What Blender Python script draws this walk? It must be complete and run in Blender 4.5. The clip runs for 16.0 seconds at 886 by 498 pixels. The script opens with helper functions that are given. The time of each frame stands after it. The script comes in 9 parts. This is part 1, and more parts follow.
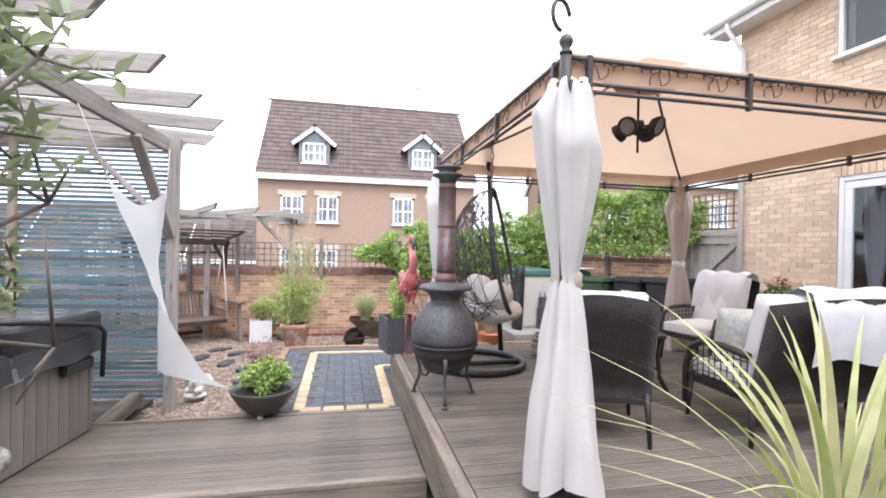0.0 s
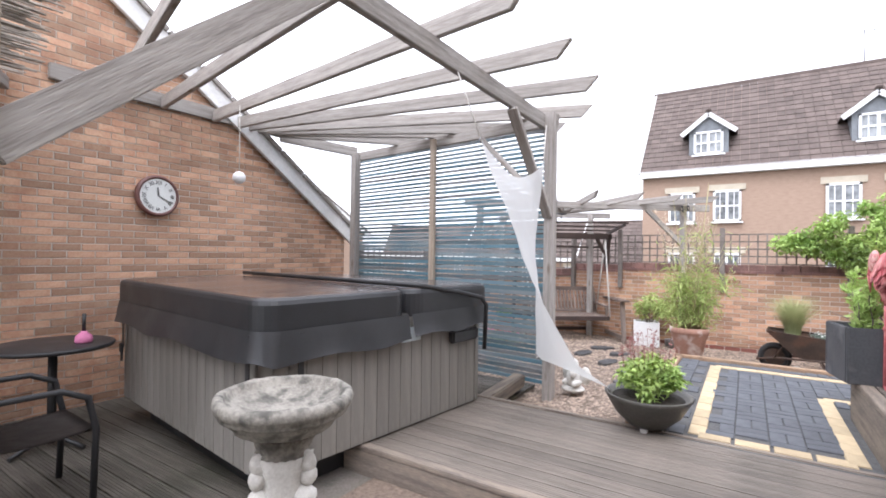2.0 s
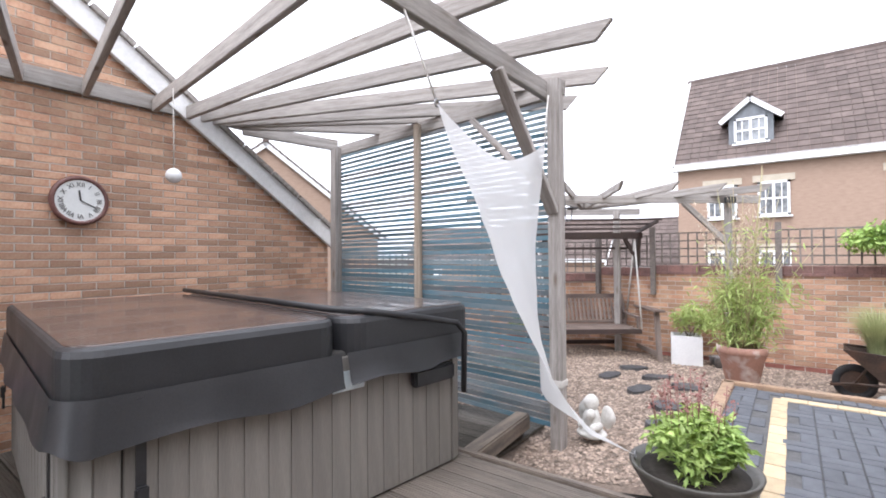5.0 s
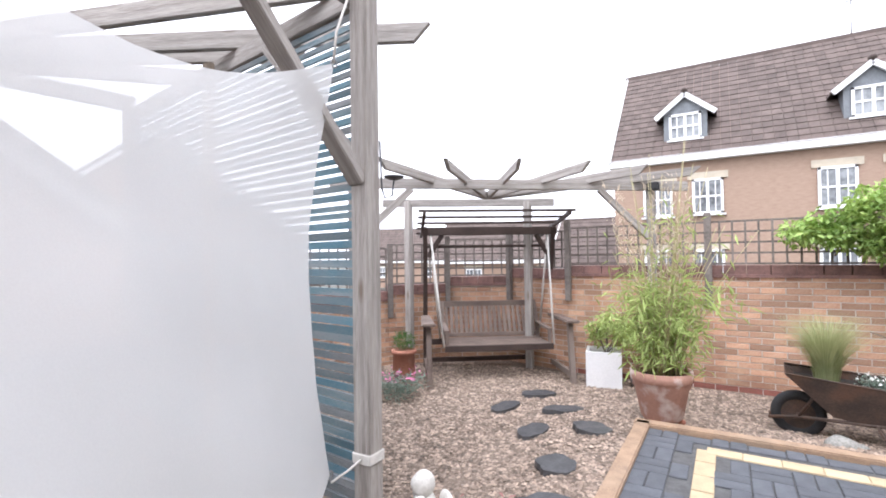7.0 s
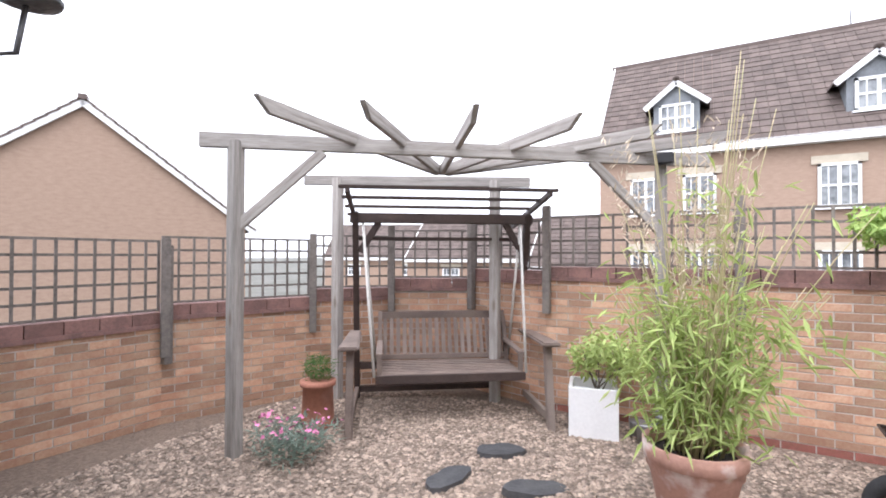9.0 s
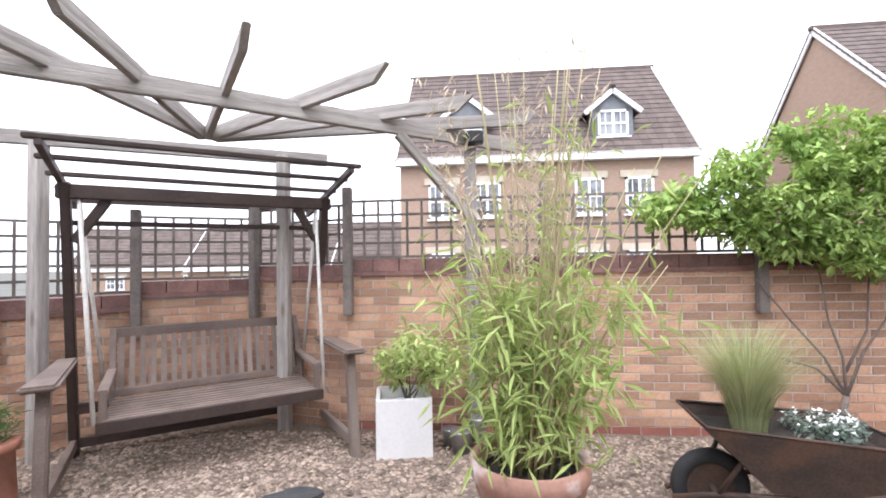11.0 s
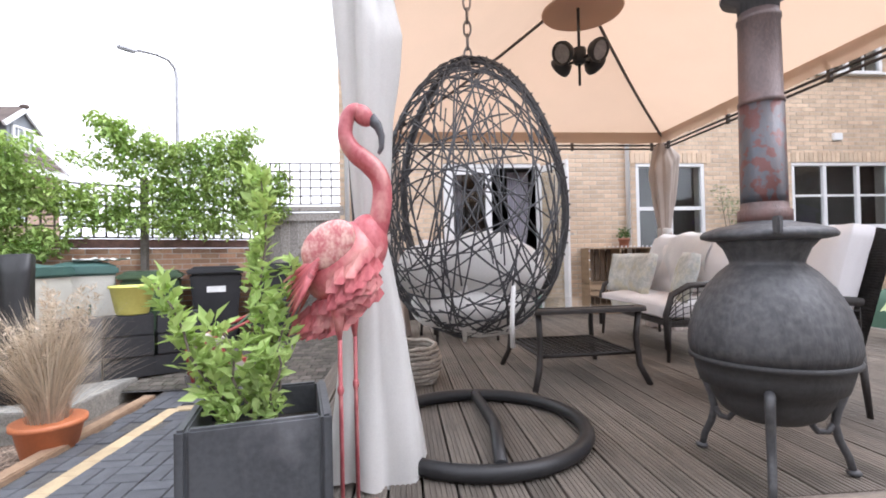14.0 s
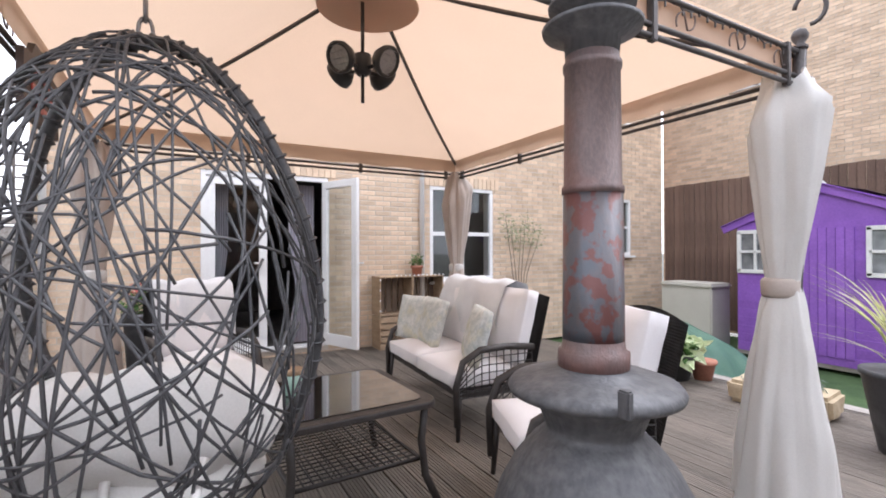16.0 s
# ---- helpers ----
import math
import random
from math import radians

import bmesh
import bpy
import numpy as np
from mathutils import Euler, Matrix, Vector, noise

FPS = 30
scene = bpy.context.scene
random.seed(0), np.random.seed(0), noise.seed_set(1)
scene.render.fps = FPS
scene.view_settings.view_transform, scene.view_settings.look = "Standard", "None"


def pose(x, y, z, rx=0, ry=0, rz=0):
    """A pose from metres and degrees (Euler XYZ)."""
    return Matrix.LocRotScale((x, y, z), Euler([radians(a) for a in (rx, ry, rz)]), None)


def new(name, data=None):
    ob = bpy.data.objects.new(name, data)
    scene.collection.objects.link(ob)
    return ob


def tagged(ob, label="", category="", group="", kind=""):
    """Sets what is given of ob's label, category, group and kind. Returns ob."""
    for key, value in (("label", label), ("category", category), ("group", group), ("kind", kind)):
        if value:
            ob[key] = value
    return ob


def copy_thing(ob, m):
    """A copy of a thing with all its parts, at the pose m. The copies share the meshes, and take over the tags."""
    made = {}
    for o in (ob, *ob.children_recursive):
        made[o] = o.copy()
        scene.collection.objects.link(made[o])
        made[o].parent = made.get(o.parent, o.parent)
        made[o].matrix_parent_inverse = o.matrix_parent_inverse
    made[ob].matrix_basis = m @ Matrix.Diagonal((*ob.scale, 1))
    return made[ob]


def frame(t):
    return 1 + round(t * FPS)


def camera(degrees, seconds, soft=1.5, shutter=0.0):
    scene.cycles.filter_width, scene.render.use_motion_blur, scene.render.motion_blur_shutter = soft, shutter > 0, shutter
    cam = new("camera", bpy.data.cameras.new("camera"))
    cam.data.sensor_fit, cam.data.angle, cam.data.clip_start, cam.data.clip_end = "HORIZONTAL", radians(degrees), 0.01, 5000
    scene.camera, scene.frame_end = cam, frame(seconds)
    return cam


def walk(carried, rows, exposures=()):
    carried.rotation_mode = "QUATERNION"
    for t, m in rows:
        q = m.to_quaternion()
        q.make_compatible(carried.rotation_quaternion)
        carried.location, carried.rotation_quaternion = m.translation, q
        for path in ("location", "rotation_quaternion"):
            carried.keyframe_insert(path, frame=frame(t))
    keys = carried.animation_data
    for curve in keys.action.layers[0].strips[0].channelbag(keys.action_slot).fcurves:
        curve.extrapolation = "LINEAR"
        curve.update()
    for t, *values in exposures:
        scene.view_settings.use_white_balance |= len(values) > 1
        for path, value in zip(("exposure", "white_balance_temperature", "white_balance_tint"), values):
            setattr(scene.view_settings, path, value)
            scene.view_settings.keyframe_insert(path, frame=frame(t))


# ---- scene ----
EXPOSURE = 1.85
cam = camera(87.12, 16.0, soft=1.8)
# seconds, x, y, z, yaw, pitch, roll
ROWS = [
    (0.0, -0.856, -0.453, 1.561, -12.04, -0.09, 1.18),
    (0.5, -0.849, -0.044, 1.467, 0.38, -0.10, 1.23),
    (1.0, -0.844, 0.269, 1.348, 12.96, 0.18, 0.86),
    (1.5, -0.883, 0.400, 1.273, 25.79, 0.38, 0.80),
    (2.0, -0.959, 0.428, 1.240, 33.09, 0.53, 0.78),
    (2.5, -0.998, 0.443, 1.218, 37.64, 0.65, 0.55),
    (3.0, -1.027, 0.471, 1.210, 38.84, 0.83, 0.37),
    (5.5, -1.154, 1.876, 1.297, 35.47, 0.94, -0.73),
    (6.0, -1.113, 2.290, 1.291, 34.15, 1.03, -0.86),
    (6.5, -1.119, 2.723, 1.263, 33.40, 1.03, -0.78),
    (7.0, -1.111, 3.174, 1.252, 31.28, 1.03, -0.82),
    (7.5, -1.131, 3.579, 1.241, 30.81, 1.10, -0.62),
    (8.0, -1.250, 3.962, 1.236, 30.17, 0.92, -0.18),
    (10.5, -1.762, 5.390, 1.135, 21.20, 1.40, -0.30),
    (11.0, -1.739, 5.411, 1.090, 5.15, 1.62, -0.97),
    (11.5, -1.719, 5.324, 1.137, -13.51, 1.70, -1.12),
    (12.0, -1.691, 5.229, 1.178, -30.36, 1.36, -1.04),
    (12.5, -1.636, 5.100, 1.163, -45.95, 1.43, -1.39),
    (13.0, -1.649, 4.982, 1.194, -62.66, 1.05, -0.72),
    (13.5, -1.687, 4.826, 1.164, -78.98, 0.94, -1.11),
    (14.0, -1.691, 4.672, 1.179, -95.07, 0.96, -1.15),
    (14.5, -1.646, 4.565, 1.211, -108.53, 0.94, -0.75),
    (15.0, -1.489, 4.484, 1.257, -116.61, 0.79, -0.31),
    (15.5, -1.218, 4.352, 1.442, -118.89, 0.43, 0.19),
    (16.0, -0.898, 4.216, 1.587, -119.03, 0.27, -0.15),
]
walk(cam, [(t, pose(x, y, z, 0, 0, yaw) @ pose(0, 0, 0, 90 + pitch) @ pose(0, 0, 0, 0, 0, roll)) for t, x, y, z, yaw, pitch, roll in ROWS], [(0.0, EXPOSURE, 6000, 15), (16.0, EXPOSURE, 6000, 15)])

# ---- light: bright overcast sky ----
world = bpy.data.worlds.new("sky")
scene.world = world
world.use_nodes = True
_n = world.node_tree.nodes
_sky = _n.new("ShaderNodeTexSky")
_sky.sky_type, _sky.sun_disc = "NISHITA", False
_sky.sun_elevation, _sky.sun_rotation = radians(52), radians(200)
_sky.air_density, _sky.dust_density = 1.0, 4.0
_hsv = _n.new("ShaderNodeHueSaturation")
_hsv.inputs["Saturation"].default_value = 0.04
_hsv.inputs["Value"].default_value = 1.0
world.node_tree.links.new(_sky.outputs[0], _hsv.inputs["Color"])
_mix = _n.new("ShaderNodeMix")
_mix.data_type = "RGBA"
_mix.inputs[0].default_value = 0.70
_mix.inputs[7].default_value = (5.2, 5.25, 5.35, 1)
world.node_tree.links.new(_hsv.outputs[0], _mix.inputs[6])
world.node_tree.links.new(_mix.outputs[2], _n["Background"].inputs[0])
_n["Background"].inputs[1].default_value = 0.15
_sun = bpy.data.lights.new("sun", "SUN")
_sun.energy, _sun.angle, _sun.color = 0.6, radians(40), (1.0, 0.98, 0.95)
_so = new("sun", _sun)
_so.rotation_euler = (radians(22), radians(14), 0)


# ---- materials ----
def srgb(h):
    return tuple(((int(h[i:i + 2], 16) / 255 + 0.055) / 1.055) ** 2.4 if int(h[i:i + 2], 16) > 10 else int(h[i:i + 2], 16) / 3295 for i in (0, 2, 4))


def soften(c, keep=0.78):
    """A colour drawn a little towards grey, as weathered surfaces are."""
    g = 0.3 * c[0] + 0.5 * c[1] + 0.2 * c[2]
    return tuple(g + (v - g) * keep for v in c)


def mat(name, a, b=None, rough=0.7, scale=8.0, fine=60.0, bump=0.15, metal=0.0, stretch=(1, 1, 1), island=0.0, obj=0.0,
        stain=None, stain_scale=1.5, stain_amount=0.5, stain_edge=(0.5, 0.68), coat=0.0, trans=0.0, spec=0.5):
    """A two-scale noise material between colours a and b, with optional stains and per-piece variation."""
    a = soften(a)
    b = soften(b) if b else None
    m = bpy.data.materials.new(name)
    m.use_nodes = True
    nt = m.node_tree
    N, L = nt.nodes.new, nt.links.new
    bsdf = nt.nodes["Principled BSDF"]
    b = b or tuple(min(1, c * 0.75) for c in a)
    tc, mp = N("ShaderNodeTexCoord"), N("ShaderNodeMapping")
    mp.inputs["Scale"].default_value = stretch
    L(tc.outputs["Object"], mp.inputs["Vector"])
    n1, n2 = N("ShaderNodeTexNoise"), N("ShaderNodeTexNoise")
    n1.inputs["Scale"].default_value, n1.inputs["Detail"].default_value = scale, 4
    n2.inputs["Scale"].default_value, n2.inputs["Detail"].default_value = fine, 3
    L(mp.outputs[0], n1.inputs["Vector"])
    L(mp.outputs[0], n2.inputs["Vector"])
    add = N("ShaderNodeMath")
    add.operation = "ADD"
    half = N("ShaderNodeMath")
    half.operation = "MULTIPLY_ADD"
    half.inputs[1].default_value, half.inputs[2].default_value = 0.8, -0.4
    L(n2.outputs[0], half.inputs[0])
    L(n1.outputs[0], add.inputs[0])
    L(half.outputs[0], add.inputs[1])
    ramp = N("ShaderNodeMapRange")
    ramp.inputs[1].default_value, ramp.inputs[2].default_value = 0.3, 0.7
    L(add.outputs[0], ramp.inputs[0])
    mix = N("ShaderNodeMix")
    mix.data_type = "RGBA"
    mix.inputs[6].default_value, mix.inputs[7].default_value = (*a, 1), (*b, 1)
    L(ramp.outputs[0], mix.inputs[0])
    col = mix.outputs[2]
    if stain:
        n3 = N("ShaderNodeTexNoise")
        n3.inputs["Scale"].default_value, n3.inputs["Detail"].default_value = stain_scale, 6
        L(tc.outputs["Object"], n3.inputs["Vector"])
        r3 = N("ShaderNodeMapRange")
        r3.inputs[1].default_value, r3.inputs[2].default_value = stain_edge
        r3.inputs[4].default_value = stain_amount
        L(n3.outputs[0], r3.inputs[0])
        m3 = N("ShaderNodeMix")
        m3.data_type = "RGBA"
        m3.inputs[7].default_value = (*stain, 1)
        L(r3.outputs[0], m3.inputs[0])
        L(col, m3.inputs[6])
        col = m3.outputs[2]
    if island or obj:
        h = N("ShaderNodeHueSaturation")
        v = N("ShaderNodeMapRange")
        amt = island or obj
        v.inputs[3].default_value, v.inputs[4].default_value = 1 - amt, 1 + amt
        src = N("ShaderNodeNewGeometry").outputs["Random Per Island"] if island else N("ShaderNodeObjectInfo").outputs["Random"]
        L(src, v.inputs[0])
        L(v.outputs[0], h.inputs["Value"])
        L(col, h.inputs["Color"])
        col = h.outputs[0]
    L(col, bsdf.inputs["Base Color"])
    rr = N("ShaderNodeMapRange")
    rr.inputs[3].default_value, rr.inputs[4].default_value = max(0, rough - 0.1), min(1, rough + 0.1)
    L(n1.outputs[0], rr.inputs[0])
    L(rr.outputs[0], bsdf.inputs["Roughness"])
    bsdf.inputs["Metallic"].default_value = metal
    bsdf.inputs["Coat Weight"].default_value = coat
    bsdf.inputs["Transmission Weight"].default_value = trans
    bsdf.inputs["Specular IOR Level"].default_value = spec
    if bump:
        bp = N("ShaderNodeBump")
        bp.inputs["Strength"].default_value, bp.inputs["Distance"].default_value = bump, 0.01
        L(add.outputs[0], bp.inputs["Height"])
        L(bp.outputs[0], bsdf.inputs["Normal"])
    return m


def cloth(name, a, b, through_light=0.35, **kw):
    """Cloth that lets some light through."""
    m = mat(name, a, b, rough=0.9, spec=0.2, **kw)
    nt = m.node_tree
    bsdf, out = nt.nodes["Principled BSDF"], nt.nodes["Material Output"]
    tr, mx = nt.nodes.new("ShaderNodeBsdfTranslucent"), nt.nodes.new("ShaderNodeMixShader")
    tr.inputs[0].default_value = (*a, 1)
    mx.inputs[0].default_value = through_light
    nt.links.new(bsdf.outputs[0], mx.inputs[1])
    nt.links.new(tr.outputs[0], mx.inputs[2])
    nt.links.new(mx.outputs[0], out.inputs[0])
    return m


def grain(name, a, b, knot):
    """Weathered softwood: fibres and checks along the object's x, and a few dark knots."""
    m = mat(name, a, b, 0.8, 5, 34, 0.5, stretch=(0.35, 7, 7), obj=0.14, stain=soften(tuple(v * 0.8 for v in a)), stain_scale=2.0)
    nt = m.node_tree
    N, L = nt.nodes.new, nt.links.new
    bsdf = nt.nodes["Principled BSDF"]
    src = bsdf.inputs["Base Color"].links[0].from_socket
    tc, mp, vo = N("ShaderNodeTexCoord"), N("ShaderNodeMapping"), N("ShaderNodeTexVoronoi")
    mp.inputs["Scale"].default_value = (2.2, 8.0, 8.0)
    vo.inputs["Scale"].default_value = 1.0
    r = N("ShaderNodeMapRange")
    r.inputs[1].default_value, r.inputs[2].default_value, r.inputs[3].default_value, r.inputs[4].default_value = 0.06, 0.17, 0.85, 0.0
    mx = N("ShaderNodeMix")
    mx.data_type = "RGBA"
    mx.inputs[7].default_value = (*knot, 1)
    L(tc.outputs["Object"], mp.inputs["Vector"])
    L(mp.outputs[0], vo.inputs["Vector"])
    L(vo.outputs["Distance"], r.inputs[0])
    L(r.outputs[0], mx.inputs[0])
    L(src, mx.inputs[6])
    L(mx.outputs[2], bsdf.inputs["Base Color"])
    return m


def leaf_mat(name, a, b, vary=0.35):
    return cloth(name, a, b, 0.3, scale=3.0, fine=20.0, bump=0.0, island=vary)


def glass_mat(name, tint=(0.8, 0.85, 0.85)):
    m = bpy.data.materials.new(name)
    m.use_nodes = True
    p = m.node_tree.nodes["Principled BSDF"]
    p.inputs["Base Color"].default_value = (*tint, 1)
    p.inputs["Roughness"].default_value, p.inputs["Transmission Weight"].default_value, p.inputs["IOR"].default_value = 0.02, 1.0, 1.45
    return m


M = {}
M["brick"] = mat("brick_orange", (0.44, 0.205, 0.105), (0.55, 0.325, 0.185), 0.85, 6, 45, 0.35, island=0.34)
M["brick_o"] = mat("brick_orange_piece", (0.44, 0.205, 0.105), (0.55, 0.325, 0.185), 0.85, 6, 45, 0.35, obj=0.34)
M["brick_buff"] = mat("brick_buff", (0.72, 0.535, 0.355), (0.62, 0.435, 0.275), 0.85, 6, 45, 0.35, island=0.16)
M["brick_buff_o"] = mat("brick_buff_piece", (0.72, 0.535, 0.355), (0.62, 0.435, 0.275), 0.85, 6, 45, 0.35, obj=0.16)
M["brick_red"] = mat("brick_red", (0.33, 0.09, 0.06), (0.25, 0.08, 0.05), 0.85, 6, 45, 0.3, island=0.2)
M["mortar"] = mat("mortar", (0.62, 0.55, 0.48), (0.52, 0.46, 0.39), 0.95, 8, 80, 0.3)
M["coping"] = mat("coping_brown_brick", (0.27, 0.125, 0.10), (0.17, 0.085, 0.07), 0.8, 8, 50, 0.3, island=0.2)
M["deck"] = mat("deck_weathered_wood", (0.205, 0.168, 0.132), (0.135, 0.11, 0.088), 0.6, 3, 30, 0.4, stretch=(0.6, 9, 9), obj=0.18, stain=(0.06, 0.055, 0.045), stain_scale=1.8, stain_amount=0.5)
M["deck_darker"] = mat("deck_darker_wood", (0.115, 0.098, 0.076), (0.062, 0.054, 0.043), 0.6, 3, 30, 0.4, stretch=(0.6, 9, 9), obj=0.18, stain=(0.035, 0.036, 0.024), stain_scale=2.2, stain_amount=0.7)
M["deck_edge"] = mat("deck_edge_wood", (0.28, 0.22, 0.16), (0.14, 0.11, 0.09), 0.7, 3, 30, 0.4, stretch=(0.8, 8, 8), obj=0.1)
M["deck_edge_y"] = mat("deck_edge_wood_long", (0.28, 0.22, 0.16), (0.14, 0.11, 0.09), 0.7, 3, 30, 0.4, stretch=(8, 0.8, 8), obj=0.1)
M["timber"] = grain("grey_timber", (0.43, 0.39, 0.35), (0.25, 0.22, 0.195), (0.16, 0.12, 0.09))
M["timber_warm"] = grain("fresh_timber", (0.46, 0.37, 0.27), (0.31, 0.24, 0.17), (0.17, 0.11, 0.07))
M["edging"] = mat("orange_brown_edging", (0.42, 0.26, 0.14), (0.28, 0.17, 0.095), 0.75, 4, 40, 0.3, stretch=(3, 3, 6), stain=(0.24, 0.19, 0.14))
M["slat"] = mat("teal_washed_slat", (0.085, 0.18, 0.22), (0.22, 0.25, 0.26), 0.8, 2.2, 40, 0.35, stretch=(1, 3, 8), obj=0.3, stain=(0.05, 0.14, 0.20), stain_scale=1.2, stain_amount=0.7)
M["slat_blue"] = mat("blue_washed_slat", (0.05, 0.175, 0.245), (0.13, 0.23, 0.275), 0.8, 2.2, 40, 0.35, stretch=(1, 3, 8), obj=0.25, stain=(0.20, 0.22, 0.23), stain_scale=2.2, stain_amount=0.6)
M["slat_grey"] = mat("bare_grey_slat", (0.24, 0.25, 0.26), (0.15, 0.17, 0.18), 0.8, 2.2, 40, 0.35, stretch=(1, 3, 8), obj=0.25, stain=(0.06, 0.16, 0.21), stain_scale=2.0, stain_amount=0.7)
# crate wood with the shade inside the open crates put into its colour
M["crate_shaded"] = mat("shaded_crate_slat", (0.22, 0.15, 0.10), (0.13, 0.09, 0.06), 0.85, 5, 40, 0.3, obj=0.2)
M["leaf_stripe_green"] = leaf_mat("phormium_green_blade", (0.36, 0.44, 0.12), (0.55, 0.55, 0.22), 0.3)
M["trellis"] = mat("trellis_wood", (0.21, 0.175, 0.15), (0.13, 0.11, 0.095), 0.85, 6, 40, 0.3, island=0.15)
M["paver"] = mat("paver_charcoal", (0.10, 0.108, 0.126), (0.078, 0.084, 0.098), 0.75, 10, 90, 0.3, obj=0.12)
M["paver_j"] = mat("paver_charcoal_joined", (0.10, 0.108, 0.126), (0.078, 0.084, 0.098), 0.75, 10, 90, 0.3, island=0.12)
M["paver_y"] = mat("paver_buff_yellow", (0.56, 0.42, 0.22), (0.47, 0.35, 0.19), 0.8, 10, 90, 0.3, obj=0.15)
M["sett"] = mat("mossy_sett", (0.16, 0.13, 0.11), (0.09, 0.085, 0.065), 0.8, 8, 60, 0.3, island=0.3, stain=(0.07, 0.08, 0.04))
M["sand"] = mat("joint_sand", (0.11, 0.108, 0.108), (0.075, 0.073, 0.072), 0.95, 20, 120, 0.3)
M["gravel_bed"] = mat("gravel_bed", (0.25, 0.175, 0.12), (0.13, 0.09, 0.065), 0.9, 45, 160, 0.6)
M["pebble"] = mat("pebbles", (0.36, 0.26, 0.185), (0.19, 0.13, 0.09), 0.75, 10, 50, 0.1, island=0.55)
M["stepstone"] = mat("wet_slate", (0.075, 0.075, 0.078), (0.045, 0.046, 0.05), 0.45, 8, 60, 0.3)
M["soil"] = mat("soil", (0.04, 0.03, 0.022), (0.025, 0.02, 0.015), 0.95, 20, 90, 0.8)
M["white_pvc"] = mat("white_upvc", (0.82, 0.82, 0.82), (0.76, 0.76, 0.76), 0.35, 3, 40, 0.02)
M["white_paint"] = mat("white_bargeboard", (0.80, 0.80, 0.79), (0.68, 0.68, 0.66), 0.5, 4, 30, 0.05)
M["glass"] = glass_mat("window_glass")
# wall colour kept dark to stand in for the dimness of unlit rooms
M["dark_room"] = mat("dim_interior", (0.16, 0.15, 0.14), (0.12, 0.11, 0.10), 0.9, 2, 20, 0.05)
M["roof_tile"] = mat("brown_roof_tile", (0.135, 0.095, 0.078), (0.09, 0.063, 0.053), 0.85, 3, 30, 0.3, island=0.16)
M["slate"] = mat("grey_dormer_cladding", (0.20, 0.22, 0.24), (0.15, 0.165, 0.18), 0.6, 4, 30, 0.1)
M["far_brick"] = mat("far_buff_brickwork", (0.39, 0.255, 0.17), (0.33, 0.21, 0.14), 0.9, 5, 25, 0.1, stretch=(1, 1, 3))
M["stone"] = mat("pale_lintel_stone", (0.55, 0.47, 0.34), (0.47, 0.40, 0.29), 0.85, 5, 50, 0.15)
M["grass"] = mat("lawn_green", (0.06, 0.13, 0.025), (0.035, 0.085, 0.02), 0.9, 6, 90, 0.6)
M["ground"] = mat("far_ground", (0.14, 0.13, 0.11), (0.08, 0.085, 0.06), 0.95, 0.4, 6, 0.1)
M["tub_side"] = mat("tub_grey_cladding", (0.235, 0.215, 0.185), (0.19, 0.172, 0.15), 0.6, 2, 30, 0.1, stretch=(8, 8, 0.7), obj=0.07)
M["tub_gap"] = mat("dark_panel_gap", (0.05, 0.047, 0.043), (0.035, 0.033, 0.03), 0.7, 4, 40, 0.1)
M["tub_cover"] = mat("tub_black_vinyl", (0.030, 0.031, 0.034), (0.022, 0.023, 0.025), 0.42, 5, 120, 0.08)
M["tub_top"] = mat("tub_brown_vinyl", (0.085, 0.055, 0.045), (0.065, 0.043, 0.036), 0.22, 3, 120, 0.05, coat=0.3)
M["black_plastic"] = mat("black_plastic", (0.025, 0.025, 0.027), (0.018, 0.018, 0.02), 0.45, 6, 80, 0.05)
M["canvas_white"] = cloth("white_curtain_canvas", (0.78, 0.76, 0.73), (0.70, 0.68, 0.65), 0.3, scale=4, fine=150, bump=0.05)
M["canvas_beige"] = cloth("beige_curtain_canvas", (0.62, 0.53, 0.47), (0.52, 0.44, 0.38), 0.3, scale=4, fine=150, bump=0.05)
M["sail"] = cloth("white_sail_cloth", (0.80, 0.80, 0.79), (0.74, 0.74, 0.73), 0.42, scale=3, fine=200, bump=0.05)
_sail_nodes = M["sail"].node_tree
_sheer, _clear = _sail_nodes.nodes.new("ShaderNodeMixShader"), _sail_nodes.nodes.new("ShaderNodeBsdfTransparent")
_sheer.inputs[0].default_value = 0.14
_sail_nodes.links.new(_sail_nodes.nodes["Material Output"].inputs[0].links[0].from_socket, _sheer.inputs[1])
_sail_nodes.links.new(_clear.outputs[0], _sheer.inputs[2])
_sail_nodes.links.new(_sheer.outputs[0], _sail_nodes.nodes["Material Output"].inputs[0])
M["canopy"] = cloth("terracotta_canopy", (0.69, 0.50, 0.36), (0.63, 0.45, 0.32), 0.42, scale=2, fine=120, bump=0.05, stain=(0.76, 0.50, 0.37), stain_scale=0.8)
M["gz_metal"] = mat("gazebo_dark_metal", (0.10, 0.086, 0.082), (0.065, 0.056, 0.054), 0.5, 8, 60, 0.1, metal=0.4)
M["gz_scroll"] = mat("rusted_scroll_metal", (0.16, 0.10, 0.08), (0.10, 0.07, 0.06), 0.6, 12, 60, 0.1, metal=0.3)
M["iron"] = mat("cast_iron", (0.10, 0.10, 0.108), (0.065, 0.065, 0.07), 0.55, 7, 70, 0.4, metal=0.3, stretch=(1, 1, 0.22), stain=(0.17, 0.168, 0.17), stain_scale=34.0, stain_amount=0.45, stain_edge=(0.42, 0.68))
